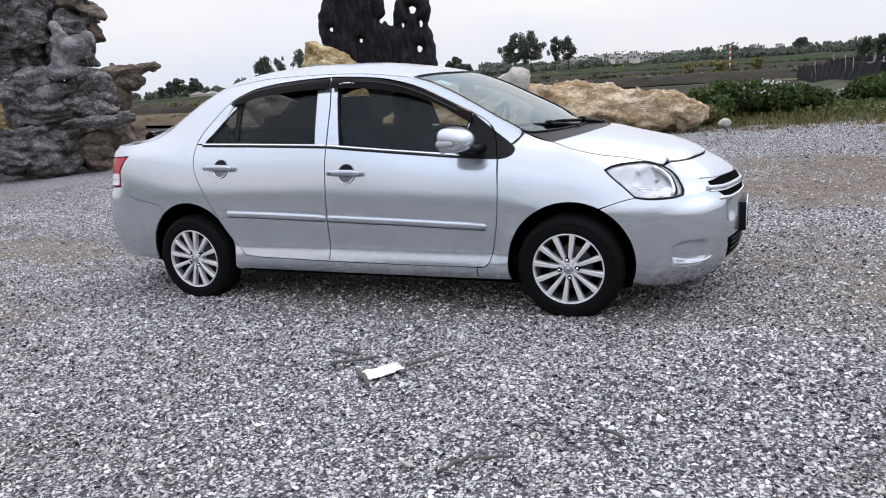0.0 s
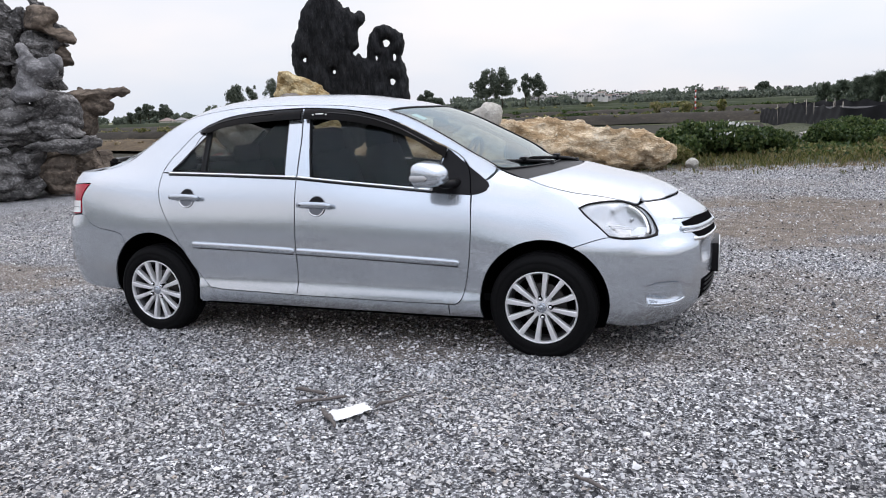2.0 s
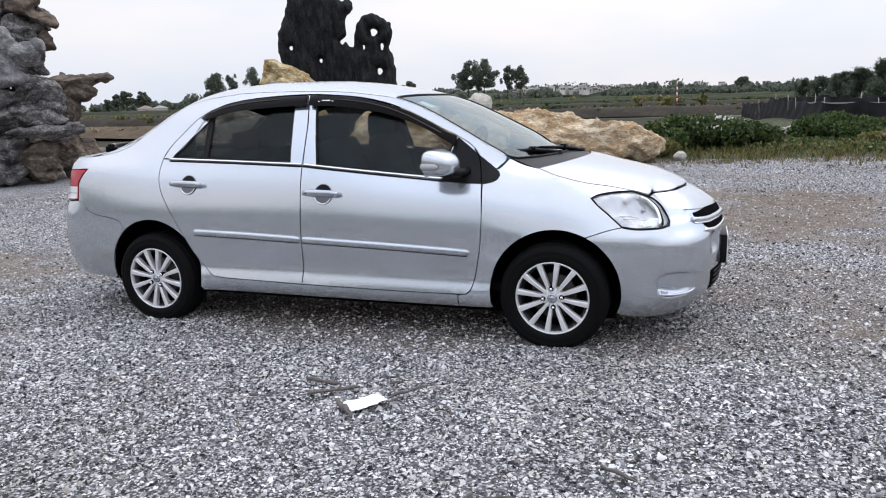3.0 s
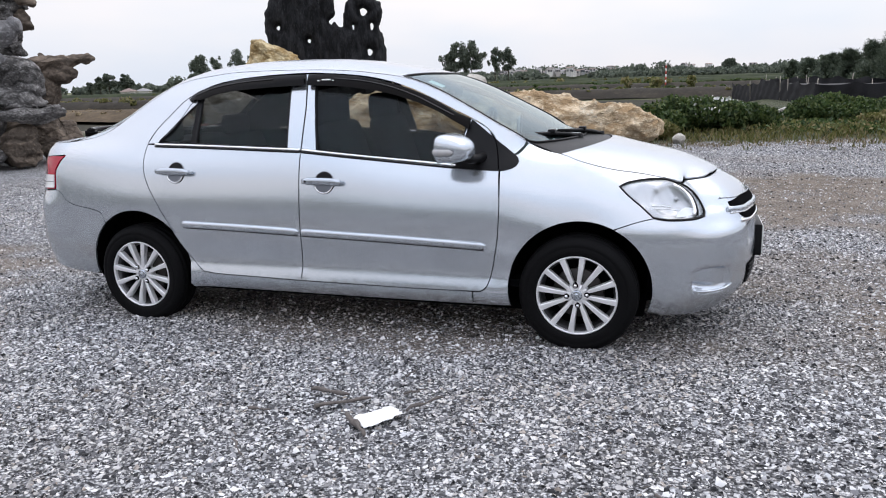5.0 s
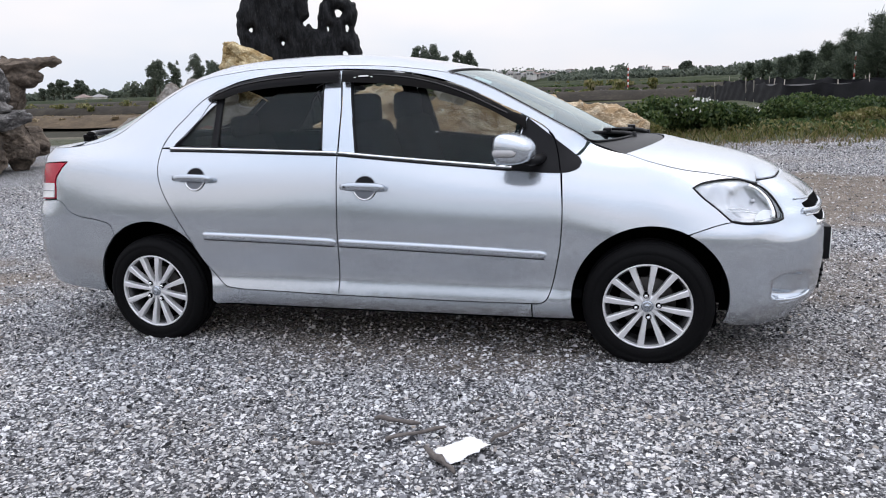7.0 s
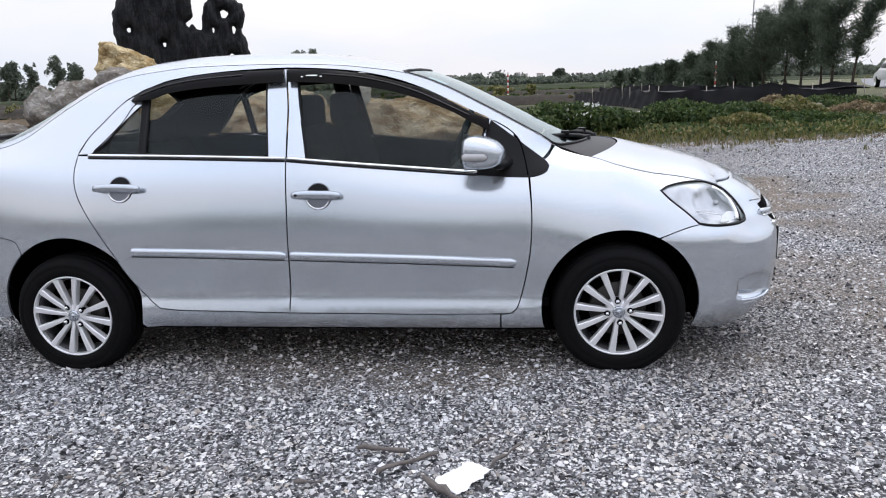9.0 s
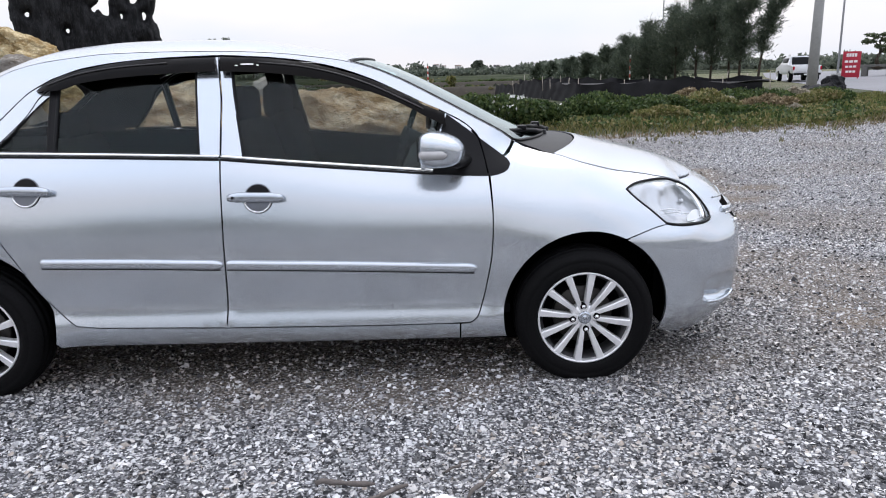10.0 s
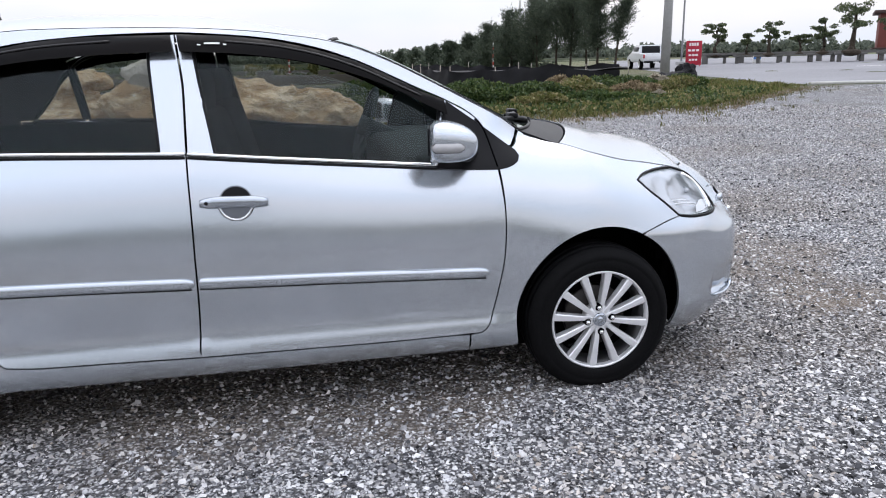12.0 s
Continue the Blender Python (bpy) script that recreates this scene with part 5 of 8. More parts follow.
    t = put("tail_lamp", tl, M_RED, car, "red and white tail lamp", -.004, .03, .014, .003)
    put("reversing_lens", outline([(-.80, .715), (-.612, .727)], [(-.612, .727), (-.610, .803)], [(-.610, .803), (-.70, .800), (-.812, .79)], [(-.812, .79), (-.80, .715)]), M_REVERSE, t, "white lens", -.010, .02, .006, 0.0)
    line("lens_seam", [(-.612, .762), (-.70, .758), (-.80, .752)], .0025, M_REFLECT, t, -.0105)
    # dark shell behind the panels and the wheel houses
    ss, zz = np.linspace(S0, S1, 150), np.linspace(0, 1, 16)
    verts, faces = [], []
    for s in ss:
        hi = min(belt_z(min(max(s, .14), 2.15)), float(rail_z(s))) - .012
        q = skin(s, .20 + zz * (hi - .20), .022 if -.4 < s < 2.75 else .11)
        verts += [(a, 2 * YC - b if mirror else b, c) for a, b, c in q]
    sv = np.array([(s, v[2]) for s, v in zip(np.repeat(ss, 16), verts)])
    for i in range(149):
        for j in range(15):
            ids = (i * 16 + j, (i + 1) * 16 + j, (i + 1) * 16 + j + 1, i * 16 + j + 1)
            m = sv[list(ids)].mean(0)
            if all(math.hypot(m[0] - a[0], m[1] - a[1]) > a[2] + .012 for a in (R_ARCH, F_ARCH)) and not (2.72 < m[0] < 3.25 and .6 < m[1] < .82):
                faces.append(ids)
    part("door_lining", mesh_of("door_lining", verts, faces, M_SHELL), None, car)
    for a in (R_ARCH, F_ARCH):
        y0, y1 = (.02, .36)
        vs, fs = [], []
        n = 28
        for k in range(n + 1):
            an = radians(-16 + 212 * k / n)
            y0 = float(skin(a[0] + a[2] * math.cos(an), max(.16, a[1] + a[2] * math.sin(an)))[1]) + .016
            for yy, rr in ((y0, a[2] + .004), (y0 + .05, a[2] + .02), (y1, a[2] + .02), (y1, .0)):
                vs.append((a[0] + rr * math.cos(an), 2 * YC - yy if mirror else yy, a[1] + rr * math.sin(an)))
        for k in range(n):
            fs += [(k * 4 + j, k * 4 + j + 1, (k + 1) * 4 + j + 1, (k + 1) * 4 + j) for j in range(3)]
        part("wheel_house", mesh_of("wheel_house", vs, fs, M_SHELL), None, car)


def door_mirror():
    """Folding mirror shell: cut flat behind, rounded in front and on top."""
    bm = bmesh.new()
    bmesh.ops.create_cube(bm, size=2)
    bmesh.ops.subdivide_edges(bm, edges=bm.edges[:], cuts=9, use_grid_fill=True)
    for v in bm.verts:
        d = v.co.copy()
        r = (abs(d.x) ** 3.6 + abs(d.y) ** 3.6 + abs(d.z) ** 3.6) ** (1 / 3.6)
        d /= r
        k = (d.x + 1) / 2
        half = .070 * (1 - .46 * k ** 2.8)
        v.co = Vector((d.x * .084 + .005, d.y * (.114 - .034 * k ** 2), d.z * half - .016 * k ** 1.5))
    for f in bm.faces:
        f.smooth = True
    return bm


def build_car():
    build_side(False)
    build_side(True)
    # bumpers run round the nose and the tail
    cx, cz, r = F_ARCH
    fog_dent = lambda s, z: .060 * np.clip(3.6 * (1 - ((s - 3.215) / .118) ** 4 - ((z - .327) / .056) ** 4), 0, 1) * (1 - .75 * np.clip((s - 3.17) / .16, 0, 1)) + .03 * np.clip(1 - ((s - 3.6) / .1) ** 2, 0, 1) * np.clip(1 - ((z - .5) / .07) ** 2, 0, 1) + .016 * np.clip((z - .636) / .012, 0, 1) * np.clip((s - 3.20) / .03, 0, 1) * np.clip((3.45 - s) / .14, 0, 1) * np.clip((.768 - z) / .09, 0, 1)
    nose = outline([(2.955, .150), (3.1, .142), (3.45, .137), (S1, .137)], [(S1, .137), (S1, .776)], [(S1, .776), (3.4, .774), (3.16, .773), (3.105, .769)],
                   [(3.105, .769), (3.165, .746), (3.208, .711), (3.217, .655), (3.194, .626)], [(3.194, .626), (3.10, .618), (2.992, .619), (2.905, .629)], FB_SEAM[::-1], arch(cx, cz, r, 62, -20))
    cx, cz, r = R_ARCH
    tail = outline([(S0, .24), (-.8, .235), (-.6, .22), (-.345, .205)], arch(cx, cz, r, 189, 130)[1:-1] + [RB_SEAM[0]], RB_SEAM, [(-.606, .712), (-.81, .697), (S0, .697)], [(S0, .697), (S0, .24)])
    for name, poly, dent in (("front_bumper", nose, fog_dent), ("rear_bumper", tail, None)):
        cell = .013 if dent else .025
        a, b = sheet(poly, on_side(0, dent), cell, .012, False, .002), sheet(poly, on_side(0, dent), cell, .012, True, .002)
        part(name, mesh_of(name, *joined(a, b), M_PAINT), None, car)
    # bonnet, roof, boot lid, screens
    e = .004
    near = [(2.44 + .18 * (1 - (k / 14) ** 2), YC - (YC - rail_y(2.44) - e) * k / 14) for k in range(0, 15)]
    hood_half = near[:-1] + [(x, rail_y(x) + e) for x in np.arange(2.44, 2.90, .03)] + [(float(q[0]) - .004, float(q[1]) + .003) for q in skin(np.array([3.0, 3.035, 3.07, 3.10]), np.array([.804, .796, .787, .780]))] + [(float(q[0]) - .004, float(q[1]) + .002) for q in skin(np.linspace(3.13, S1, 22), .777)]
    hood_poly = hood_half[:-1] + [(a, 2 * YC - b) for a, b in hood_half[:0:-1]]
    part("bonnet", mesh_of("bonnet", *sheet(hood_poly, on_top(), .035, .006, False, .002), M_PAINT), None, car)
    screen_low = lambda k: 2.27 + .20 * (1 - k ** 2)
    ks = np.linspace(0, 1, 14)
    cowl_half = [(screen_low(k) + .0, YC - (YC - rail_y(2.3) - e) * k) for k in ks] + [(2.44 + .18 * (1 - k ** 2) - .006, YC - (YC - rail_y(2.42) - e) * k) for k in ks[::-1]]
    cowl = cowl_half + [(a, 2 * YC - b) for a, b in cowl_half[::-1]][1:-1]
    part("cowl_panel", mesh_of("cowl_panel", *sheet(cowl, on_top(.006), .03, .01, False, 0), M_TRIM), None, car, "black plastic cowl below the windscreen")
    roof_front = lambda k: 1.585 + .055 * (1 - k ** 2)
    scr_half = [(roof_front(k), YC - (YC - rail_y(1.6) - .02) * k) for k in ks[:-1]] + [(x, rail_y(x) + .02) for x in np.arange(1.6, 2.27, .03)] + [(screen_low(k), YC - (YC - rail_y(2.27) - .02) * k) for k in ks[::-1]]
    scr = scr_half[:-1] + [(a, 2 * YC - b) for a, b in scr_half[1:][::-1]]
    part("windscreen", mesh_of("windscreen", *sheet(scr, on_top(.004), .04, 0.0, False, 0), M_SCREEN), None, car, "clear windscreen")
    rim = [tuple(top(a, b, .003)) for a, b in scr]
    part("screen_seal", mesh_of("screen_seal", *tube(rim, .007, 6, True), M_TRIM), None, car, "black rubber seal")
    q = [(1.70, .36), (1.78, .36), (1.78, .43), (1.70, .43)]
    part("windscreen_sticker", mesh_of("windscreen_sticker", *sheet(outline(*[[q[i], q[(i + 1) % 4]] for i in range(4)]), on_top(.010), .03, 0, False, 0), M_STICKER), None, car, "pale paper sticker")
    roof_half = [(-.02 - .04 * (1 - k ** 2), YC - (YC - rail_y(-.02) - .0) * k) for k in ks[:-1]] + [(x, rail_y(x)) for x in np.arange(-.02, 1.585, .04)] + [(roof_front(k) - .008, YC - (YC - rail_y(1.585)) * k) for k in ks[::-1]]
    roof = roof_half[:-1] + [(a, 2 * YC - b) for a, b in roof_half[1:][::-1]]
    part("roof", mesh_of("roof", *sheet(roof, on_top(), .04, .0, False, 0), M_PAINT), None, car)
    part("headliner", mesh_of("headliner", *sheet([tuple(v) for v in shrunk(roof, .03)], on_top(.03), .06, .0, False, 0), M_LINER), None, car, "grey headliner")
    rw_half = [(-.53 - .05 * (1 - k ** 2), YC - (YC - rail_y(-.4) - .06) * k) for k in ks[:-1]] + [(x, rail_y(x) + .05) for x in np.arange(-.45, -.03, .03)] + [(-.03 - .04 * (1 - k ** 2), YC - (YC - rail_y(-.03) - .05) * k) for k in ks[::-1]]
    rw = rw_half[:-1] + [(a, 2 * YC - b) for a, b in rw_half[1:][::-1]]
    part("rear_window", mesh_of("rear_window", *sheet(rw, on_top(.004), .04, 0, False, 0), M_TINT), None, car, "tinted rear window")
    for m in (False, True):
        rim = [(x, rail_y(x)) for x in np.arange(-.45, -.02, .03)] + [(x, rail_y(x) + .055) for x in np.arange(-.03, -.46, -.03)]
        rim = [(a, 2 * YC - b) for a, b in rim] if m else rim
        part("rear_pillar", mesh_of("rear_pillar", *sheet(rim, on_top(), .03, 0, False, 0), M_PAINT), None, car)
        ap = [(x, rail_y(x) - .002) for x in np.arange(1.56, 2.28, .03)] + [(x, rail_y(x) + .024) for x in np.arange(2.28, 1.55, -.03)]
        ap = [(a, 2 * YC - b) for a, b in ap] if m else ap
        part("screen_pillar", mesh_of("screen_pillar", *sheet(ap, on_top(), .02, 0, False, 0), M_PAINT), None, car)
    boot_half = [(-.53 - .05 * (1 - k ** 2), YC - (YC - rail_y(-.45) - .004) * k) for k in ks] + [(x, rail_y(x) + .004) for x in np.arange(-.48, -.80, -.03)] + [(float(q[0]) + .003, float(q[1])) for q in skin(np.linspace(-.82, S0, 12), .986)]
    boot = boot_half[:-1] + [(a, 2 * YC - b) for a, b in boot_half[:0:-1]]
    part("boot_lid", mesh_of("boot_lid", *sheet(boot, on_top(), .04, .01, False, 0), M_PAINT), None, car)
    sp = [(-.72, .48, .0), (-.76, .6, .0), (-.78, YC, .0), (-.76, 2 * YC - .6, .0), (-.72, 2 * YC - .42, .0)]
    sp = [(a, b, float(top(a, b)[2]) + .040) for a, b, _ in sp]
    bm_v, bm_f = tube([tuple(v) for v in np.stack([pchip(range(5), [q[i] for q in sp], np.linspace(0, 4, 25)) for i in range(3)], -1)], .017, 10)
    bm_v = [(a + (a + .77) * .6, b, c) for a, b, c in bm_v]
    rear_sp = part("rear_spoiler", mesh_of("rear_spoiler", bm_v, bm_f, M_GUARD), None, car, "gloss black boot spoiler")
    for y in (.56, 2 * YC - .5):
        part("spoiler_foot", box_bm((-.79, y - .03, .985), (-.73, y + .03, 1.035), .008), M_GUARD, rear_sp)
    # grille, lower intake, plate
    grille = outline([(3.455, .652), (3.52, .590), (3.6, .570), (S1, .566)], [(S1, .566), (S1, .680)], [(S1, .680), (3.6, .674), (3.46, .667)], [(3.46, .667), (3.455, .652)])
    intake = outline([(3.56, .235), (S1, .225)], [(S1, .225), (S1, .345)], [(S1, .345), (3.53, .35)], [(3.53, .35), (3.56, .235)])
    g = part("grille", mesh_of("grille", *joined(sheet(grille, on_side(-.003), .03, .01, False, 0), sheet(grille, on_side(-.003), .03, .01, True, 0)), M_SHELL), None, car, "black grille with bright bars")
    part("lower_intake", mesh_of("lower_intake", *joined(sheet(intake, on_side(-.003), .03, .01, False, 0), sheet(intake, on_side(-.003), .03, .01, True, 0)), M_SHELL), None, car, "black lower intake")
    for z0, r0, mat in ((.679, .004, M_PAINT), (.626, .015, M_PAINT), (.610, .005, M_CHROME), (.570, .011, M_CHROME)):
        s_from = 3.42 + (.05 if z0 < .6 else 0)
        near = side_line([(s_from, z0 + .01), (3.6, z0), (S1, z0 - .004)], -.002)
        far = [(a, 2 * YC - b, c) for a, b, c in near[::-1]][1:]
        part("grille_bar", mesh_of("grille_bar", *tube(near + far, r0, 8), mat), None, g, "bright grille bar")
    for z0 in (.25, .28, .31, .335):
        near = side_line([(3.56, z0), (S1, z0)], -.006)
        part("intake_slat", mesh_of("intake_slat", *tube(near + [(a, 2 * YC - b, c) for a, b, c in near[::-1]][1:], .005, 6), M_TRIM), None, g)
    pl = part("number_plate", box_bm((3.420, YC - .165, .352), (3.427, YC + .165, .500), .003), M_PLATE, car, "white number plate with unreadable marks")
    for row in (0, 1):
        for k in range(4):
            part("plate_mark", box_bm((3.4265, YC - .135 + k * .07, .364 + .070 * row), (3.4295, YC - .085 + k * .07, .418 + .070 * row)), M_PLATEMARK, pl)
    part("plate_holder", box_bm((3.385, YC - .172, .344), (3.4205, YC + .172, .508), .004), M_TRIM, car)
    for m in (False, True):
        f = lambda y: 2 * YC - y if m else y
        lipz = side_line([(3.12, .278), (3.2, .272), (3.3, .276), (3.34, .29)], -.004, m)
        part("fog_ledge", mesh_of("fog_ledge", *tube(lipz, .007, 6), M_PAINT), None, car)
        # door mirror
        mo = part("door_mirror", door_mirror(), M_PAINT, car, "silver door mirror with a clear indicator")
        mo.matrix_basis = Matrix.Translation((1.968, f(-.050), .975)) @ Matrix.Rotation(radians(11 if m else -11), 4, "Z")
        foot = [(2.07, f(.10), .912), (2.05, f(.05), .911), (2.03, f(.0), .912), (2.01, f(-.03), .916)]
        part("mirror_foot", mesh_of("mirror_foot", *tube(foot, [.026, .024, .022, .014], 12), M_TRIM), None, mo).matrix_parent_inverse = mo.matrix_basis.inverted()
        out_y = 1 if m else -1
        ind = []
        for dx in np.linspace(-.80, .42, 11):
            k = (dx + 1) / 2
            ind.append((dx * .084 + .005, out_y * ((1 - abs(dx) ** 3.6) ** (1 / 3.6) * (.114 - .034 * k ** 2) - .0035), -.016))
        part("indicator_rim", mesh_of("indicator_rim", *tube([(a, b - out_y * .004, c) for a, b, c in ind], [.012] + [.0182] * 8 + [.0156, .0085], 10), M_TRIM), None, mo, "dark indicator rim")
        part("mirror_indicator", mesh_of("mirror_indicator", *tube(ind, [.010] + [.0165] * 8 + [.014, .007], 10), M_WHITELENS), None, mo, "clear indicator lens")
        sole = [(-.07 + .012 * k, out_y * (.05 - .004 * k), -.062 + .002 * k) for k in range(9)]
        part("mirror_sole", mesh_of("mirror_sole", *tube(sole, [.014] * 9, 8), M_PAINT), None, mo)
        part("mirror_glass", box_bm((-.0815, -.066, -.046), (-.076, .066, .046), .003), M_TRIM, mo)
    # bars where the lettering on the guard cannot be shown
    for x0, w0 in ((1.135, .012), (1.158, .052), (1.222, .010)):
        z0 = 1.306 if w0 < .02 else 1.310
        q = outline([(x0, z0), (x0 + w0, z0 - .001)], [(x0 + w0, z0 - .001), (x0 + w0, z0 + (.005 if w0 > .02 else .003))], [(x0 + w0, z0 + (.005 if w0 > .02 else .003)), (x0, z0 + (.006 if w0 > .02 else .004))], [(x0, z0 + .005), (x0, z0)])
        part("guard_mark", mesh_of("guard_mark", *sheet(q, on_side(-.033), .02, 0, False, 0), M_PLATE), None, car, "small pale mark")
    # wipers
    for pts in ([(2.215, .33, 1.012), (2.285, .42, 1.004), (2.35, .51, .998), (2.41, .6, .988), (2.46, .70, .972)], [(2.36, .60, 1.008), (2.41, .74, 1.0), (2.46, .9, .988), (2.50, 1.02, .972), (2.53, 1.12, .955)]):
        wp = part("wiper", mesh_of("wiper", *tube(pts, [.007, .009, .011, .012, .013], 6), M_TRIM), None, car, "black wiper arm with blade")
        part("wiper_blade", mesh_of("wiper_blade", *tube([(x - .025, y - .005, z - .004) for x, y, z in pts], [.006, .009, .010, .009, .006], 6), M_RUBBER), None, wp)
        x, y, z = pts[-1]
        part("wiper_pivot", mesh_of("wiper_pivot", *tube([(x, y, z + .012), (x, y, z - .05)], [.020, .026], 10), M_TRIM), None, wp)
        x, y, z = pts[2]
        part("wiper_clip", box_bm((x - .03, y - .03, z), (x + .01, y + .03, z + .022), .006), M_TRIM, wp)
    # cabin
    # lowered underbody and added unseen boxes that keep light from under the car
    part("underbody", box_bm((-.32, .17, .112), (2.86, 2 * YC - .17, .24), .02), M_SHELL, car)
    for y0, y1 in ((.055, .17), (2 * YC - .17, 2 * YC - .055)):
        part("sill_light_block", box_bm((.37, y0 + .02, .165), (2.2, y1, .24), .015), M_SHELL, car)
    part("nose_light_block", box_bm((2.86, .40, .165), (3.12, 2 * YC - .40, .26), .02), M_SHELL, car)
    part("tail_light_block", box_bm((-.72, .30, .26), (-.32, 2 * YC - .30, .34), .02), M_SHELL, car)
    part("cabin_floor", box_bm((.0, .12, .25), (2.25, 2 * YC - .12, .29)), M_FABRIC, car)
    dash = box_bm((1.80, .14, .55), (2.32, 2 * YC - .14, .90), .05, 3)
    part("dashboard", dash, M_DASH, car)
    part("parcel_shelf", box_bm((-.52, .22, .93), (-.12, 2 * YC - .22, .955), .01), M_FABRIC, car)
    part("cowl_box", box_bm((2.25, .25, .6), (2.5, 2 * YC - .25, .9), .02), M_SHELL, car)
    for y in (.45, 2 * YC - .45):
        seat = part("front_seat", box_bm((1.22, y - .25, .40), (1.72, y + .25, .56), .06, 3), M_FABRIC, car, "dark fabric seat")
        back = box_bm((-.06, y - .245, 0), (.07, y + .245, .62), .055, 3)
        bmesh.ops.rotate(back, verts=back.verts, cent=(0, y, 0), matrix=Matrix.Rotation(radians(-16), 3, "Y"))
        bmesh.ops.translate(back, verts=back.verts, vec=(1.27, 0, .48))
        for v in back.verts:
            k = (v.co.z - .48) / .6
            v.co.y = y + (v.co.y - y) * (1 - .22 * max(0, k) ** 2)
        part("backrest", back, M_FABRIC, seat)
        head = box_bm((-.065, y - .13, 0), (.06, y + .13, .18), .05, 3)
        bmesh.ops.translate(head, verts=head.verts, vec=(1.085, 0, 1.045))
        part("headrest", head, M_FABRIC, seat)
        for dy in (-.05, .05):
            part("headrest_rod", mesh_of("headrest_rod", *tube([(1.09, y + dy, 1.02), (1.088, y + dy, 1.08)], .007, 6), M_DASH), None, seat)
    bench = part("rear_seat", box_bm((.15, .2, .42), (.62, 2 * YC - .2, .56), .06, 3), M_FABRIC, car, "dark fabric rear bench")
    back = box_bm((-.12, .22, .5), (.03, 2 * YC - .22, 1.0), .05, 3)
    bmesh.ops.rotate(back, verts=back.verts, cent=(0, YC, .5), matrix=Matrix.Rotation(radians(-20), 3, "Y"))
    bmesh.ops.translate(back, verts=back.verts, vec=(.15, 0, 0))
    part("backrest", back, M_FABRIC, bench)
    for y in (.45, 2 * YC - .45):
        part("headrest", box_bm((-.12, y - .12, .96), (-.02, y + .12, 1.10), .04, 3), M_FABRIC, bench)
    wc = Vector((1.78, 2 * YC - .45, .93))
    ring = [wc + Vector((.06 * math.cos(a), .185 * math.sin(a), .175 * math.cos(a))) for a in np.linspace(0, math.tau, 32, endpoint=False)]
    sw = part("steering_wheel", mesh_of("steering_wheel", *tube(ring, .014, 8, True), M_DASH), None, car, "dark steering wheel")
    for a in (0, math.pi * .5, math.pi, math.pi * 1.5):
        part("wheel_arm", mesh_of("wheel_arm", *tube([wc, wc + Vector((.06 * math.cos(a), .18 * math.sin(a), .17 * math.cos(a)))], .012, 6), M_DASH), None, sw)
    part("wheel_boss", mesh_of("wheel_boss", *tube([wc - Vector((.03, 0, -.01)), wc + Vector((.2, 0, -.09))], [.05, .04], 12), M_DASH), None, sw)
    part("rear_view_mirror", box_bm((1.70, YC - .12, 1.20), (1.72, YC + .12, 1.26), .01), M_DASH, car)
    # wheels
    for x, z, far in ((0.0, .228, False), (2.55, .257, False), (0.0, .228, True), (2.55, .257, True)):
        build_wheel(x, z, far)


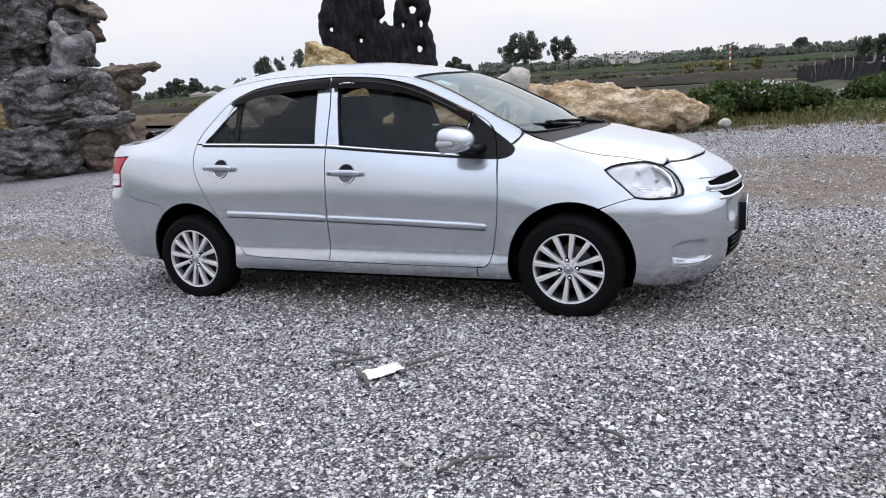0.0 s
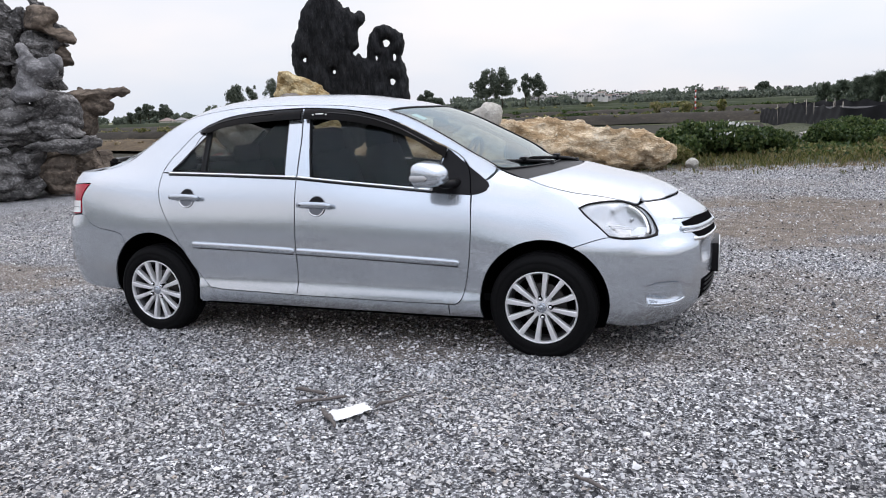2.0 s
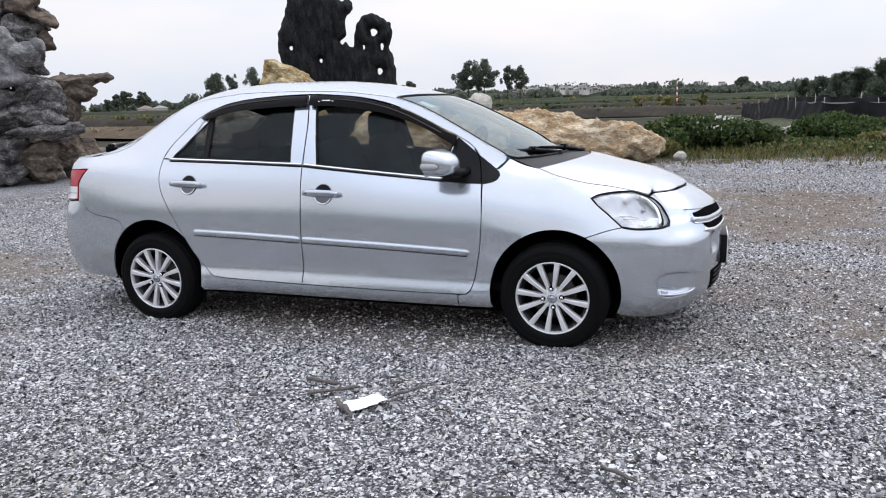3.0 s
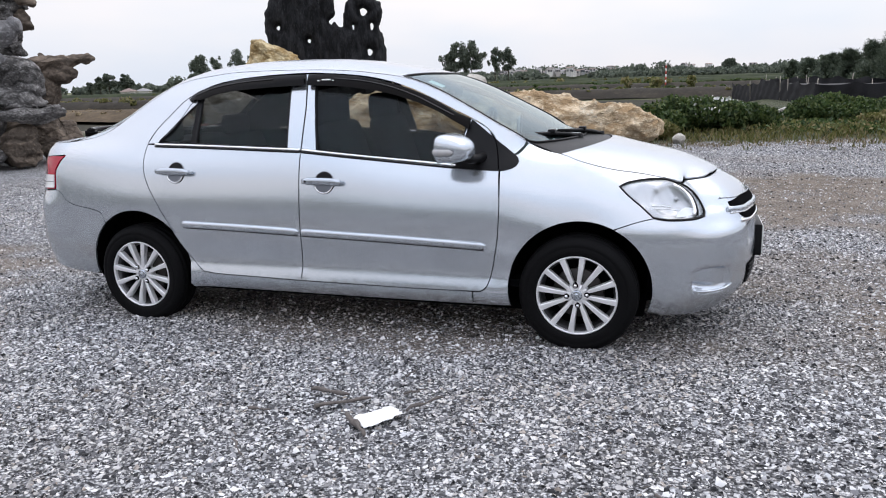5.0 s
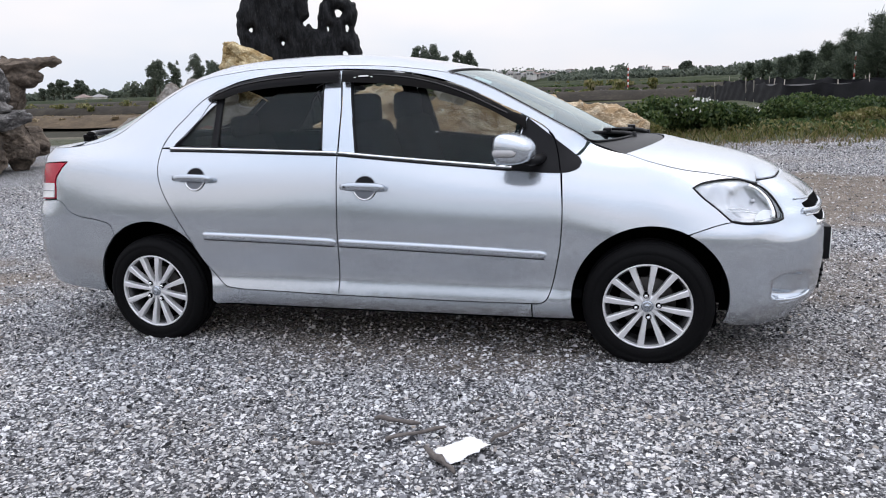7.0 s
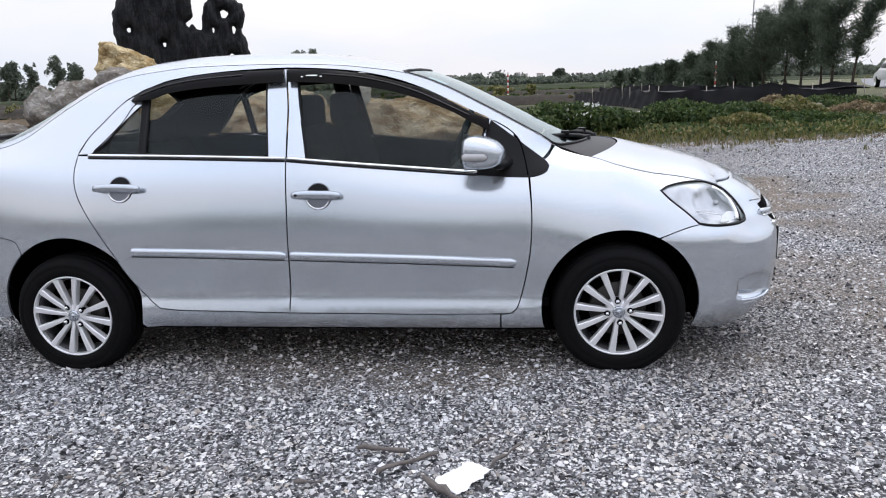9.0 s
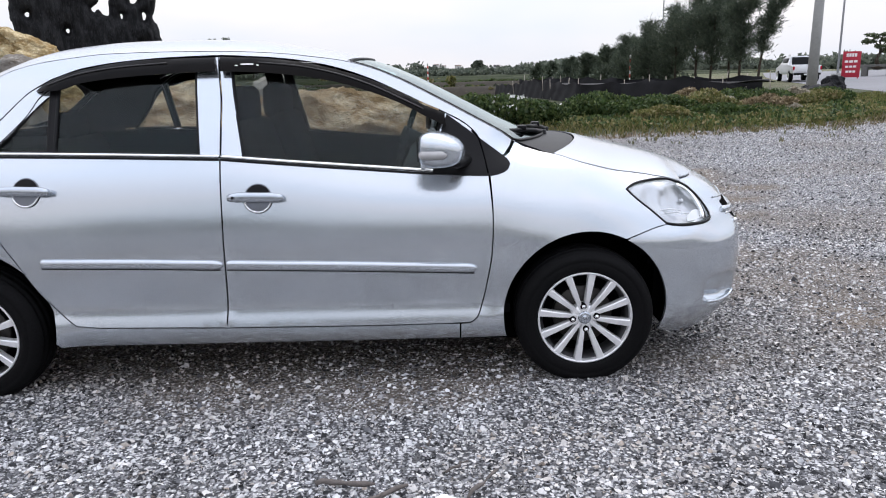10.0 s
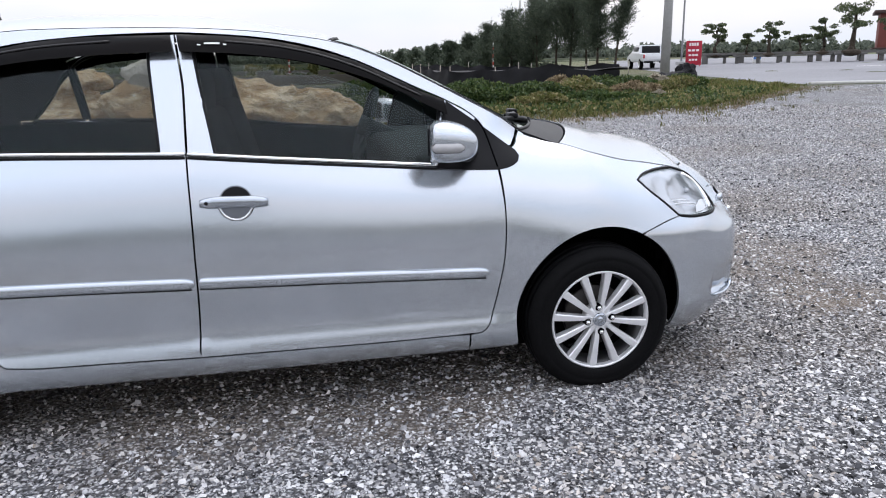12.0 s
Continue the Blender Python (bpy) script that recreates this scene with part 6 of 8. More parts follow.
def build_wheel(x, z, far):
    sgn = -1 if far else 1
    at = (x, 2 * YC if far else 0.0, z)
    flip = lambda prof: [(r, sgn * y) for r, y in prof]
    wheel = part("wheel", mesh_of("wheel", *lathe(flip([(.0, .06), (.12, .06), (.125, .065), (.125, .085), (.0, .085)]), at, 32), M_STEEL), None, car, "alloy wheel with a black tyre")
    part("tyre", mesh_of("tyre", *lathe(flip([(.190, .03), (.193, .004), (.200, -.008), (.215, -.014), (.238, -.017), (.243, -.014), (.246, -.017), (.262, -.012), (.277, .002), (.285, .014), (.288, .022), (.283, .026), (.283, .032), (.290, .034), (.2915, .06),
                                              (.285, .064), (.285, .07), (.2915, .072), (.2915, .10), (.285, .104), (.285, .11), (.290, .112), (.287, .14), (.272, .165), (.24, .172), (.2, .165), (.19, .15)]), at, 64), M_RUBBER), None, wheel, "black rubber tyre")
    part("rim", mesh_of("rim", *lathe(flip([(.198, .006), (.1965, -.006), (.193, -.008), (.1885, -.006), (.187, .002), (.185, .014)]), at, 64), M_ALLOY), None, wheel, "polished alloy rim")
    # darkened barrel and a black disc paint the shade behind the spokes
    part("rim_barrel", mesh_of("rim_barrel", *lathe(flip([(.185, .014), (.176, .026), (.171, .05), (.169, .12)]), at, 48), M_SHADEALLOY), None, wheel)
    part("rim_shade", mesh_of("rim_shade", *lathe(flip([(.170, .085), (.02, .09)]), at, 32), M_SHELL), None, wheel)
    part("hub_disc", mesh_of("hub_disc", *lathe(flip([(.0, .006), (.030, .006), (.036, .009), (.048, .012), (.056, .018), (.058, .05)]), at, 32), M_ALLOY), None, wheel)
    part("centre_cap", mesh_of("centre_cap", *lathe(flip([(.0, -.004), (.010, -.004), (.013, .0), (.020, -.003), (.026, .0), (.028, .008)]), at, 24), M_HANDLE), None, wheel, "round centre cap")
    nuts = 7 if x > 1 else 35
    spin = radians(nuts + 15)
    for k in range(12):
        a = spin + k * math.tau / 12
        ca, sa = math.cos(a), math.sin(a)
        verts = []
        for r, half, y in ((.026, .0060, .006), (.050, .0085, .004), (.085, .0102, -.001), (.13, .0120, -.005), (.189, .0148, -.006)):
            for t, dy in ((-1.12, .030), (-1.0, .003), (-.72, .0), (.72, .0), (1.0, .003), (1.12, .030)):
                verts.append((x + r * ca - sa * half * t, at[1] + sgn * (y + dy), z + r * sa + ca * half * t))
        faces = [(i * 6 + j, i * 6 + j + 1, i * 6 + j + 7, i * 6 + j + 6) for i in range(4) for j in range(5)]
        part("spoke", mesh_of("spoke", verts, faces, M_ALLOY, False), None, wheel)
    for k in range(4):
        a = radians(nuts + 90 * k)
        c = (x + .05 * math.cos(a), at[1] + sgn * .004, z + .05 * math.sin(a))
        # black cap that stands for the shade round the nut
        part("nut_shade", mesh_of("nut_shade", *lathe([(.0, sgn * -.004), (.0125, sgn * -.004), (.0140, sgn * .001), (.0140, sgn * .02)], c, 16), M_SHELL), None, wheel)
        part("wheel_nut", mesh_of("wheel_nut", *lathe([(.0, sgn * -.015), (.006, sgn * -.014), (.0092, sgn * -.008), (.0092, sgn * .01)], c, 6), M_CHROME), None, wheel)
    part("valve", mesh_of("valve", *tube([(x - .12, at[1] + sgn * .02, z - .10), (x - .105, at[1] + sgn * .0, z - .09)], .004, 6), M_RUBBER), None, wheel)


build_car()


# ---- plants ----
def cards(points, size, seed, long=1.6, up=0.3, jitter=.35):
    """A small leaf-shaped facet at each point, turned at random."""
    r = np.random.default_rng(seed)
    p = np.asarray(points, float)
    n = len(p)
    a = r.normal(size=(n, 3))
    a[:, 2] += up * 2
    a /= np.linalg.norm(a, axis=1)[:, None]
    b = np.cross(a, r.normal(size=(n, 3)))
    b /= np.linalg.norm(b, axis=1)[:, None]
    s = (np.asarray(size) * (1 + jitter * r.uniform(-1, 1, n)))[:, None]
    verts = np.stack([p - a * s * long / 2, p + b * s / 2, p + a * s * long / 2, p - b * s / 2], 1).reshape(-1, 3)
    faces = np.arange(4 * n).reshape(-1, 4)
    return verts, faces


def quick_mesh(name, verts, faces, mat):
    """A mesh straight from arrays."""
    verts, faces = np.asarray(verts, np.float32), np.asarray(faces, np.int32)
    me = bpy.data.meshes.new(name)
    k = faces.shape[1]
    me.vertices.add(len(verts)), me.loops.add(faces.size), me.polygons.add(len(faces))
    me.vertices.foreach_set("co", verts.ravel())
    me.loops.foreach_set("vertex_index", faces.ravel())
    me.polygons.foreach_set("loop_start", np.arange(0, faces.size, k, dtype=np.int32))
    me.materials.append(mat)
    me.update(calc_edges=True)
    me.validate()
    return me


def cloud(centre, radii, n, r, hollow=.45):
    """Points in an egg, thicker towards its skin."""
    d = r.normal(size=(n, 3))
    d /= np.linalg.norm(d, axis=1)[:, None]
    return np.asarray(centre) + d * np.asarray(radii) * (hollow + (1 - hollow) * r.uniform(0, 1, n) ** .6)[:, None]


M_BARK = stone("tree_bark", [(.05, .04, .03), (.11, .09, .07), (.17, .14, .11)], 3, .6, -.6)
M_LEAF_PAD = random_tint("pad_leaves", [(.045, .065, .03), (.085, .115, .05), (.14, .165, .075)], .7, see_through=.3)
# pale grey-green: the haze of distance is mixed into the leaf colour
M_LEAF_HAZE = random_tint("hazed_leaves", [(.082, .102, .082), (.145, .172, .132), (.225, .255, .195)], .8, see_through=.4)
M_LEAF_GREEN = random_tint("fresh_leaves", [(.022, .045, .012), (.045, .085, .02), (.08, .125, .03), (.13, .16, .05)], .7, see_through=.28)
M_LEAF_YELLOW = random_tint("yellowing_leaves", [(.075, .09, .024), (.145, .155, .042), (.225, .21, .072), (.31, .255, .13)], .7, see_through=.3)
M_NEEDLE = random_tint("dark_needles", [(.036, .053, .037), (.075, .10, .068), (.14, .168, .112)], .75, see_through=.35)
M_STRAW = random_tint("dry_stalks", [(.16, .12, .07), (.30, .23, .13), (.42, .34, .22)], .8, see_through=.2)
M_PALE = random_tint("bleached_stalks", [(.30, .26, .19), (.46, .41, .32), (.62, .57, .47)], .8, see_through=.2)
M_FLOWER = random_tint("white_flowers", [(.62, .64, .6), (.8, .8, .78)], .7)
M_LAWN = random_tint("lawn_blades", [(.11, .15, .035), (.18, .22, .055), (.26, .27, .09), (.36, .31, .15)], .7, see_through=.3)
M_GRASS = random_tint("grass_blades", [(.07, .085, .023), (.14, .15, .04), (.215, .20, .066), (.30, .24, .12)], .7, see_through=.3)


def tree(at, height, crowns, seed, mat, label, category="tree", trunk=.02, leaf=.35, count=1300, lean=0.0, group="", stem_from=0.0):
    """A tapered trunk with limbs into uneven leaf clumps. crowns: (across, up, radius, tall) as shares of the height."""
    r = np.random.default_rng(seed)
    ob = thing("tree", label, category, at, 0, group)
    bends = [(height * (lean * t + .012 * math.sin(5 * t + seed)), height * .012 * math.sin(4 * t + 2 * seed), height * t) for t in np.linspace(0, .85, 9)]
    sticks = [tube(bends, [height * trunk * (1 - .8 * i / 8) for i in range(9)], 7)]
    pts, sizes = [], []
    for across, up, rad, tall in crowns:
        a = r.uniform(0, math.tau)
        c = np.array([across * height + lean * up * height, .25 * across * height * math.sin(a), up * height])
        root = np.array(bends[min(8, max(0, int(up * 8.5) - 2))])
        mid = (root + c) / 2 + np.array([0, 0, -.02 * height])
        sticks.append(tube([tuple(root), tuple(mid), tuple(c)], [height * trunk * .45, height * trunk * .3, height * trunk * .12], 5))
        n = int(count * rad * rad * 34)
        for _ in range(9):
            cc = c + r.normal(size=3) * np.array([rad, rad, tall]) * height * .40
            pts.append(cloud(cc, np.array([rad, rad, tall]) * height * r.uniform(.38, .68), max(16, n // 9), r, .15))
    part("trunk", mesh_of("trunk", *joined(*sticks), M_BARK), None, ob)
    p = np.concatenate(pts)
    part("crown", quick_mesh("crown", *cards(p, leaf, seed, 1.7, .15), mat), None, ob)
    return ob


FAR = "trees on the horizon"
SLIM = dict(group=FAR, leaf=.27, trunk=.012, count=1250)
WIDE = [(-.13, .60, .18, .20), (.14, .66, .17, .22), (.0, .84, .14, .15), (.06, .44, .17, .13), (-.15, .40, .13, .10), (-.05, .72, .16, .16)]
THIN = [(-.05, .58, .14, .20), (.07, .68, .13, .20), (.0, .86, .10, .14), (.04, .42, .13, .12)]
tree((-55.6, 187.3, .6), 10.2, WIDE, 1, M_LEAF_HAZE, "tall loose-crowned eucalyptus on the horizon", **SLIM)
tree((-51.4, 188.4, .6), 10.8, [(-a, b, c, d) for a, b, c, d in WIDE], 2, M_LEAF_HAZE, "tall loose-crowned eucalyptus on the horizon", **SLIM)
tree((-46.7, 194.9, .6), 9.6, THIN, 3, M_LEAF_HAZE, "slim eucalyptus with a loose crown on the horizon", **SLIM)
tree((-43.2, 195.6, .6), 9.2, [(-a, b, c, d) for a, b, c, d in THIN], 4, M_LEAF_HAZE, "slim eucalyptus with a narrow crown on the horizon", **SLIM)
tree((-62.8, 163.7, .3), 5.8, [(-.2, .45, .26, .26), (.2, .45, .28, .26), (.0, .65, .28, .24), (.5, .35, .22, .2)], 5, M_LEAF_HAZE, "broad bushy tree behind the standing stone", leaf=.34)
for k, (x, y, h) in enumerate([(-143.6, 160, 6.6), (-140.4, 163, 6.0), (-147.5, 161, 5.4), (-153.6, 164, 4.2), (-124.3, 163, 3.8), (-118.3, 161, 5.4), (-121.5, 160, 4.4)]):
    tree((x, y, 0), h, [(-.14, .5, .20, .18), (.16, .5, .2, .18), (.0, .75, .2, .15)], 10 + k, M_LEAF_HAZE, "round-headed tree at the field's far edge", group=FAR, leaf=.30)
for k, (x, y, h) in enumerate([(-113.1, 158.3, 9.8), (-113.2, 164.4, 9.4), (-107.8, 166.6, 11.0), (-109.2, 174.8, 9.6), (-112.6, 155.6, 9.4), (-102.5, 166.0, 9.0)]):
    tree((x, y, 0), h, [(a * (1 if k % 2 else -1), b, c * 1.1, d) for a, b, c, d in THIN], 30 + k, M_LEAF_HAZE, "slender eucalyptus in a loose row across the field", group=FAR, leaf=.25, trunk=.012, count=1250)
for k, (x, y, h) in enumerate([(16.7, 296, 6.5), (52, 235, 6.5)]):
    tree((x, y, .5), h, [(-.15, .5, .26, .22), (.15, .5, .28, .22), (.0, .7, .26, .18)], 50 + k, M_LEAF_HAZE, "rounded tree on the far plain", group=FAR, leaf=.5)


def tree_line(pts, n, low, high, seed, mat, leaf):
    """A far belt of trees and scrub, too many to count."""
    r = np.random.default_rng(seed)
    p = np.array(pts, float)
    t = np.r_[0, np.cumsum(np.hypot(*np.diff(p, axis=0).T))]
    out = []
    for u in r.uniform(0, t[-1], n):
        x, y = np.interp(u, t, p[:, 0]), np.interp(u, t, p[:, 1]) + r.normal() * (6 if leaf > .3 else .8)
        h = low + (high - low) * r.uniform() ** 2 * (.6 + .4 * math.sin(u * .05 + seed))
        out.append(cloud((x, y, h * .5), (h * r.uniform(.45, .9), h * .5, h * .5), 70, r, .3))
    return quick_mesh("tree_belt", *cards(np.concatenate(out), leaf, seed, 1.4), mat)


def belt(label, *a):
    tagged(part("tree_belt", tree_line(*a), None), label, "trees", kind="stuff")


belt("dark belt of trees across the fields", [(-260, 190), (-150, 200), (-100, 210), (-40, 240)], 170, 2.5, 7.0, 1, M_LEAF_HAZE, .9)
belt("distant belt of trees behind the town", [(-230, 660), (-130, 650), (-40, 640)], 170, 8.0, 14.0, 2, M_LEAF_HAZE, 1.8)
belt("distant belt of trees across the plain", [(-62, 520), (0, 450), (120, 400), (260, 330)], 240, 4.0, 10.0, 11, M_LEAF_HAZE, 1.6)
belt("scrub along the far field bank", [(-30, 300), (20, 270), (60, 240), (90, 205), (130, 165)], 520, 2.5, 6.5, 3, M_LEAF_HAZE, .9)
belt("wooded rise beyond the road", [(80, 330), (170, 300), (300, 260), (420, 160), (480, 60)], 420, 4.0, 8.5, 4, M_LEAF_HAZE, 1.3)
belt("low scrub on the pond's far bank", [(-4, 84.5), (2, 84), (5, 84)], 9, 1.0, 2.0, 5, M_LEAF_YELLOW, .35)
belt("reeds and weeds on the pond's bank", [(-60, 50.5), (-20, 50.8), (6.5, 51.3), (9, 52)], 190, .35, .9, 7, M_LEAF_YELLOW, .16)
belt("dry grass on the straw-coloured bank", [(-80, 36), (-40, 31), (-17, 27.5)], 420, .25, .7, 14, M_STRAW, .10)
belt("reeds along the field ditch", [(-45, 66), (-10, 65), (12, 65.5)], 120, .3, .8, 8, M_LEAF_GREEN, .18)
belt("scrub behind the flooded field", [(-50, 85.5), (14, 85), (24, 86.5)], 150, .5, 1.3, 9, M_LEAF_GREEN, .24)
belt("weeds on the far bank", [(-120, 118), (-60, 118), (30, 113), (60, 118)], 160, .5, 1.5, 10, M_LEAF_YELLOW, .28)
belt("trees along the side of the lot behind the walk", [(-120, -30), (-60, -48), (0, -52), (70, -46), (130, -20)], 460, 3.2, 6.8, 12, M_LEAF_HAZE, .8)
belt("dark scrub between the casuarinas", [(18.4, 48), (17.2, 60), (16.2, 80), (15, 104)], 80, .9, 2.0, 6, M_NEEDLE, .22)

def strands(p, way, length, width, r):
    """Thin needle tufts at the points, each along its own direction."""
    way = way / np.linalg.norm(way, axis=1)[:, None]
    side = np.cross(way, r.normal(size=way.shape))
    side /= np.linalg.norm(side, axis=1)[:, None]
    a = way * (length * r.uniform(.5, 1.2, len(p)))[:, None]
    verts = np.stack([p, p + a * .5 + side * width / 2, p + a, p + a * .5 - side * width / 2], 1).reshape(-1, 3)
    return verts, np.arange(4 * len(p)).reshape(-1, 4)


# feathery dark trees in a row beside the road
ROW = [(18.7, 36.9, 5.0, .9), (18.6, 39.1, 5.6, 1), (18.2, 42.5, 5.2, .9), (18.0, 44.7, 5.8, 1), (17.7, 47.9, 5.2, .9), (17.2, 52.3, 4.4, .9), (16.8, 57.6, 3.7, .9), (16.8, 63.7, 3.1, .9), (16.4, 71, 2.8, .9), (16.0, 78.2, 2.7, .9), (15.5, 88.4, 2.4, .9), (14.9, 97, 2.2, .9), (20.4, 45.5, 5.2, .9), (18.6, 60, 3.6, .9), (18.2, 68, 3.0, .9)]
ROW += [((a[0] + b[0]) / 2 + .7, (a[1] + b[1]) / 2, (a[2] + b[2]) / 2 * .94, .9) for a, b in zip(ROW[4:11], ROW[5:12])]
for k, (x, y, h, dens) in enumerate(ROW):
    r = np.random.default_rng(100 + k)
    ob = thing("tree", "feathery dark green casuarina beside the road" if k else "leaning slim casuarina with a sparse crown", "tree", (x, y, float(ground_z(x, y))), 0, "casuarinas in a row")
    lean = .20 if k == 0 else .02 * math.sin(k)
    spine = [(h * lean * t * t, h * .02 * math.sin(3 * t + k), h * t) for t in np.linspace(0, 1, 8)]
    sticks, pts, way = [tube(spine, [h * .014 * (1 - .85 * i / 7) + .008 for i in range(8)], 6)], [], []
    low = .40 if k == 0 else .27 if k < 5 or k == 12 else .06
    slim = .56 if k == 0 else .9 if k == 1 else 1.08 if k < 5 else 1.3
    for j in range(80):
        t = low + (.99 - low) * (j + r.uniform()) / 80
        a = r.uniform(0, math.tau)
        base = np.array([np.interp(t, np.linspace(0, 1, 8), [s[i] for s in spine]) for i in range(3)])
        reach = slim * h * (.335 * (1 - t) ** .55 * min(1, (t - low) * 5 + .5) + .045) * r.uniform(.4, 1.4) * (.72 + .28 * math.sin(9 * t + k))
        out = np.array([math.cos(a), math.sin(a), r.uniform(.35, 1.0)])
        tip = base + out * reach
        sticks.append(tube([tuple(base), tuple(tip)], [.014, .004], 4))
        n = int(dens * (42 + 640 * reach / h))
        f = r.uniform(.15, 1.0, n)[:, None]
        pts.append(base + (tip - base) * f + r.normal(size=(n, 3)) * h * (.012 + .022 * f))
        way.append(out / np.linalg.norm(out) * .9 + r.normal(size=(n, 3)) * .55 + np.array([0, 0, .25]))
    part("trunk", mesh_of("trunk", *joined(*sticks), M_BARK), None, ob)
    part("crown", quick_mesh("crown", *strands(np.concatenate(pts), np.concatenate(way), .32, .032, r), M_NEEDLE), None, ob)


# ---- shrubs, weeds and grass between the gravel and the pond ----
def shrub(at, size, seed, mat, label, leaf=.075, n=1500, flowers=0):
    r = np.random.default_rng(seed)
    ob = thing("shrub", label, "shrub", (at[0], at[1], float(ground_z(at[0], at[1]))))
    pts, sticks = [], []
    for k in range(14):
        a, d = r.uniform(0, math.tau), r.uniform(0, .75)
        c = np.array([size[0] * d * math.cos(a), size[1] * d * math.sin(a), size[2] * r.uniform(.35, .8) * (1 - .35 * d)])
        sticks.append(tube([(c[0] * .3, c[1] * .3, -.05), tuple(c)], [.014, .005], 4))
        pts.append(cloud(c, (size[0] * .38, size[1] * .38, size[2] * .32), n // 14, r, .35))
    p = np.concatenate(pts)
    p[:, 2] = np.maximum(p[:, 2], .03)
    part("stems", mesh_of("stems", *joined(*sticks), M_BARK), None, ob)
    part("leaves", quick_mesh("leaves", *cards(p, leaf, seed, 1.6, .5), mat), None, ob)
    if flowers:
        q = cloud((0, 0, size[2] * .62), (size[0] * .75, size[1] * .75, size[2] * .38), flowers, r, .8)
        part("blossoms", quick_mesh("blossoms", *cards(q, .07, seed + 1, 1.0), M_FLOWER), None, ob, "small white blossoms")
    return ob


GREEN = "leafy green shrub at the gravel's edge"
for k, (x, y, sx, sz, kind) in enumerate([(2.7, 14.3, .9, .78, 0), (3.6, 14.5, .95, .8, 1), (4.4, 14.8, .6, .62, 0), (3.3, 15.8, 1.0, .75, 0), (6.0, 16.7, .75, .85, 0), (7.1, 16.9, .9, .75, 0), (8.3, 18.0, 1.1, .8, 2), (7.5, 15.6, .8, .5, 3), (9.2, 16.3, .9, .5, 0), (9.6, 18.6, 1.1, .85, 3), (11.6, 19.2, .8, .6, 4),
                                         (12.0, 20.4, 1.2, .8, 0), (13.2, 20.2, .9, .6, 3), (14.4, 22.0, 1.2, .7, 3), (6.9, 20.3, 1.2, .8, 0), (10.0, 21.4, .75, .8, 4), (10.5, 19.9, .55, .55, 5), (11.4, 21.2, .9, .8, 0), (13.5, 21.6, .5, .75, 5), (14.9, 22.4, 1.0, .75, 0), (12.0, 18.3, .25, .25, 5), (1.5, 12.6, .7, .45, 0), (2.4, 12.6, .5, .4, 3)]):
    mat = (M_LEAF_GREEN, M_LEAF_GREEN, M_LEAF_GREEN, M_LEAF_YELLOW, M_STRAW, M_PALE)[kind]
    lab = (GREEN, "leafy green shrub dotted with white blossoms", "tangled green shrub before the black netting", "yellowing leafy weed clump", "dry straw-coloured weed clump", "bleached dead weed clump among green weeds")[kind]
    shrub((x, y), (sx, sx * .8, sz * (.78 if x > 5.5 else 1)), 300 + k, mat, lab, .058, 6800, 110 if kind == 1 else 0)


def tufts(n, area, low, high, seed, mat, width=.012, lean=.5, per=5):
    """Blades of grass in tufts, thrown over an area (a function that gives places)."""
    r = np.random.default_rng(seed)
    c = area(n, r)
    p = np.repeat(c, per, 0) + r.normal(size=(len(c) * per, 2)) * .05
    h = r.uniform(low, high, len(p)) * np.repeat(r.uniform(.6, 1.2, len(c)), per)
    z = ground_z(p[:, 0], p[:, 1])
    a = r.uniform(0, math.tau, len(p))
    d = np.stack([np.cos(a), np.sin(a)], -1)
    bend = (h * lean * r.uniform(.2, 1, len(p)))[:, None] * d
    side = np.stack([-d[:, 1], d[:, 0]], -1) * (width * (1 + h * 1.5))[:, None]
    base = np.c_[p, z - .01]
    mid = np.c_[p + bend * .35, z + h * .6]
    tip = np.c_[p + bend, z + h]
    s3 = np.c_[side, np.zeros(len(p))]
    v = np.stack([base - s3, base + s3, mid + s3 * .8, tip, mid - s3 * .8], 1).reshape(-1, 3)
    return quick_mesh("grass", v, np.arange(5 * len(p)).reshape(-1, 5), mat)


WEEDS = np.array([(1.2, 11.9), (3.4, 11.6), (6.4, 12.0), (11.3, 14.1), (15, 18.0), (19.6, 22.4), (21.4, 30), (17, 30.5), (11, 27.5), (7.4, 25.5), (5.2, 18.2), (2.5, 16.8)])


def in_weeds(n, r):
    p = np.stack([r.uniform(1, 21.5, n * 3), r.uniform(11.4, 31, n * 3)], -1)
    p = p[inside(WEEDS, p + .3 * r.normal(size=p.shape) + .75 * wavy(p[:, :1], p[:, 1:], 1.1, 2) + .9 * wavy(p[:, :1], p[:, 1:], .45, 4))]
    p = p[r.uniform(-.6, 1, len(p)) < .75 + wavy(p[:, 0], p[:, 1], .6, 7)]
    # thicker towards the near edge
    return p[r.uniform(0, 1, len(p)) < np.clip(1.7 - .05 * p[:, 1], .3, 1)][:n]


def at_edge(n, r):
    p = np.array([(-1.5, 11.6), (1.2, 11.6), (3.4, 11.1), (6.4, 11.7), (11.3, 13.7), (15, 17.6), (19.8, 22.0)])
    t = np.r_[0, np.cumsum(np.hypot(*np.diff(p, axis=0).T))]
    u = r.uniform(0, t[-1], n)
    return np.stack([np.interp(u, t, p[:, 0]), np.interp(u, t, p[:, 1])], -1) + np.abs(r.normal(size=(n, 2))) * np.array([.1, .8]) - np.array([0, .5])


tagged(part("grass", tufts(5000, in_weeds, .04, .14, 1, M_GRASS, .010, .9), None), "green and yellow weeds and grass", "grass", kind="stuff")
tagged(part("grass", tufts(800, in_weeds, .08, .20, 2, M_GRASS, .006, .6), None), "taller grass among the weeds", "grass", kind="stuff")


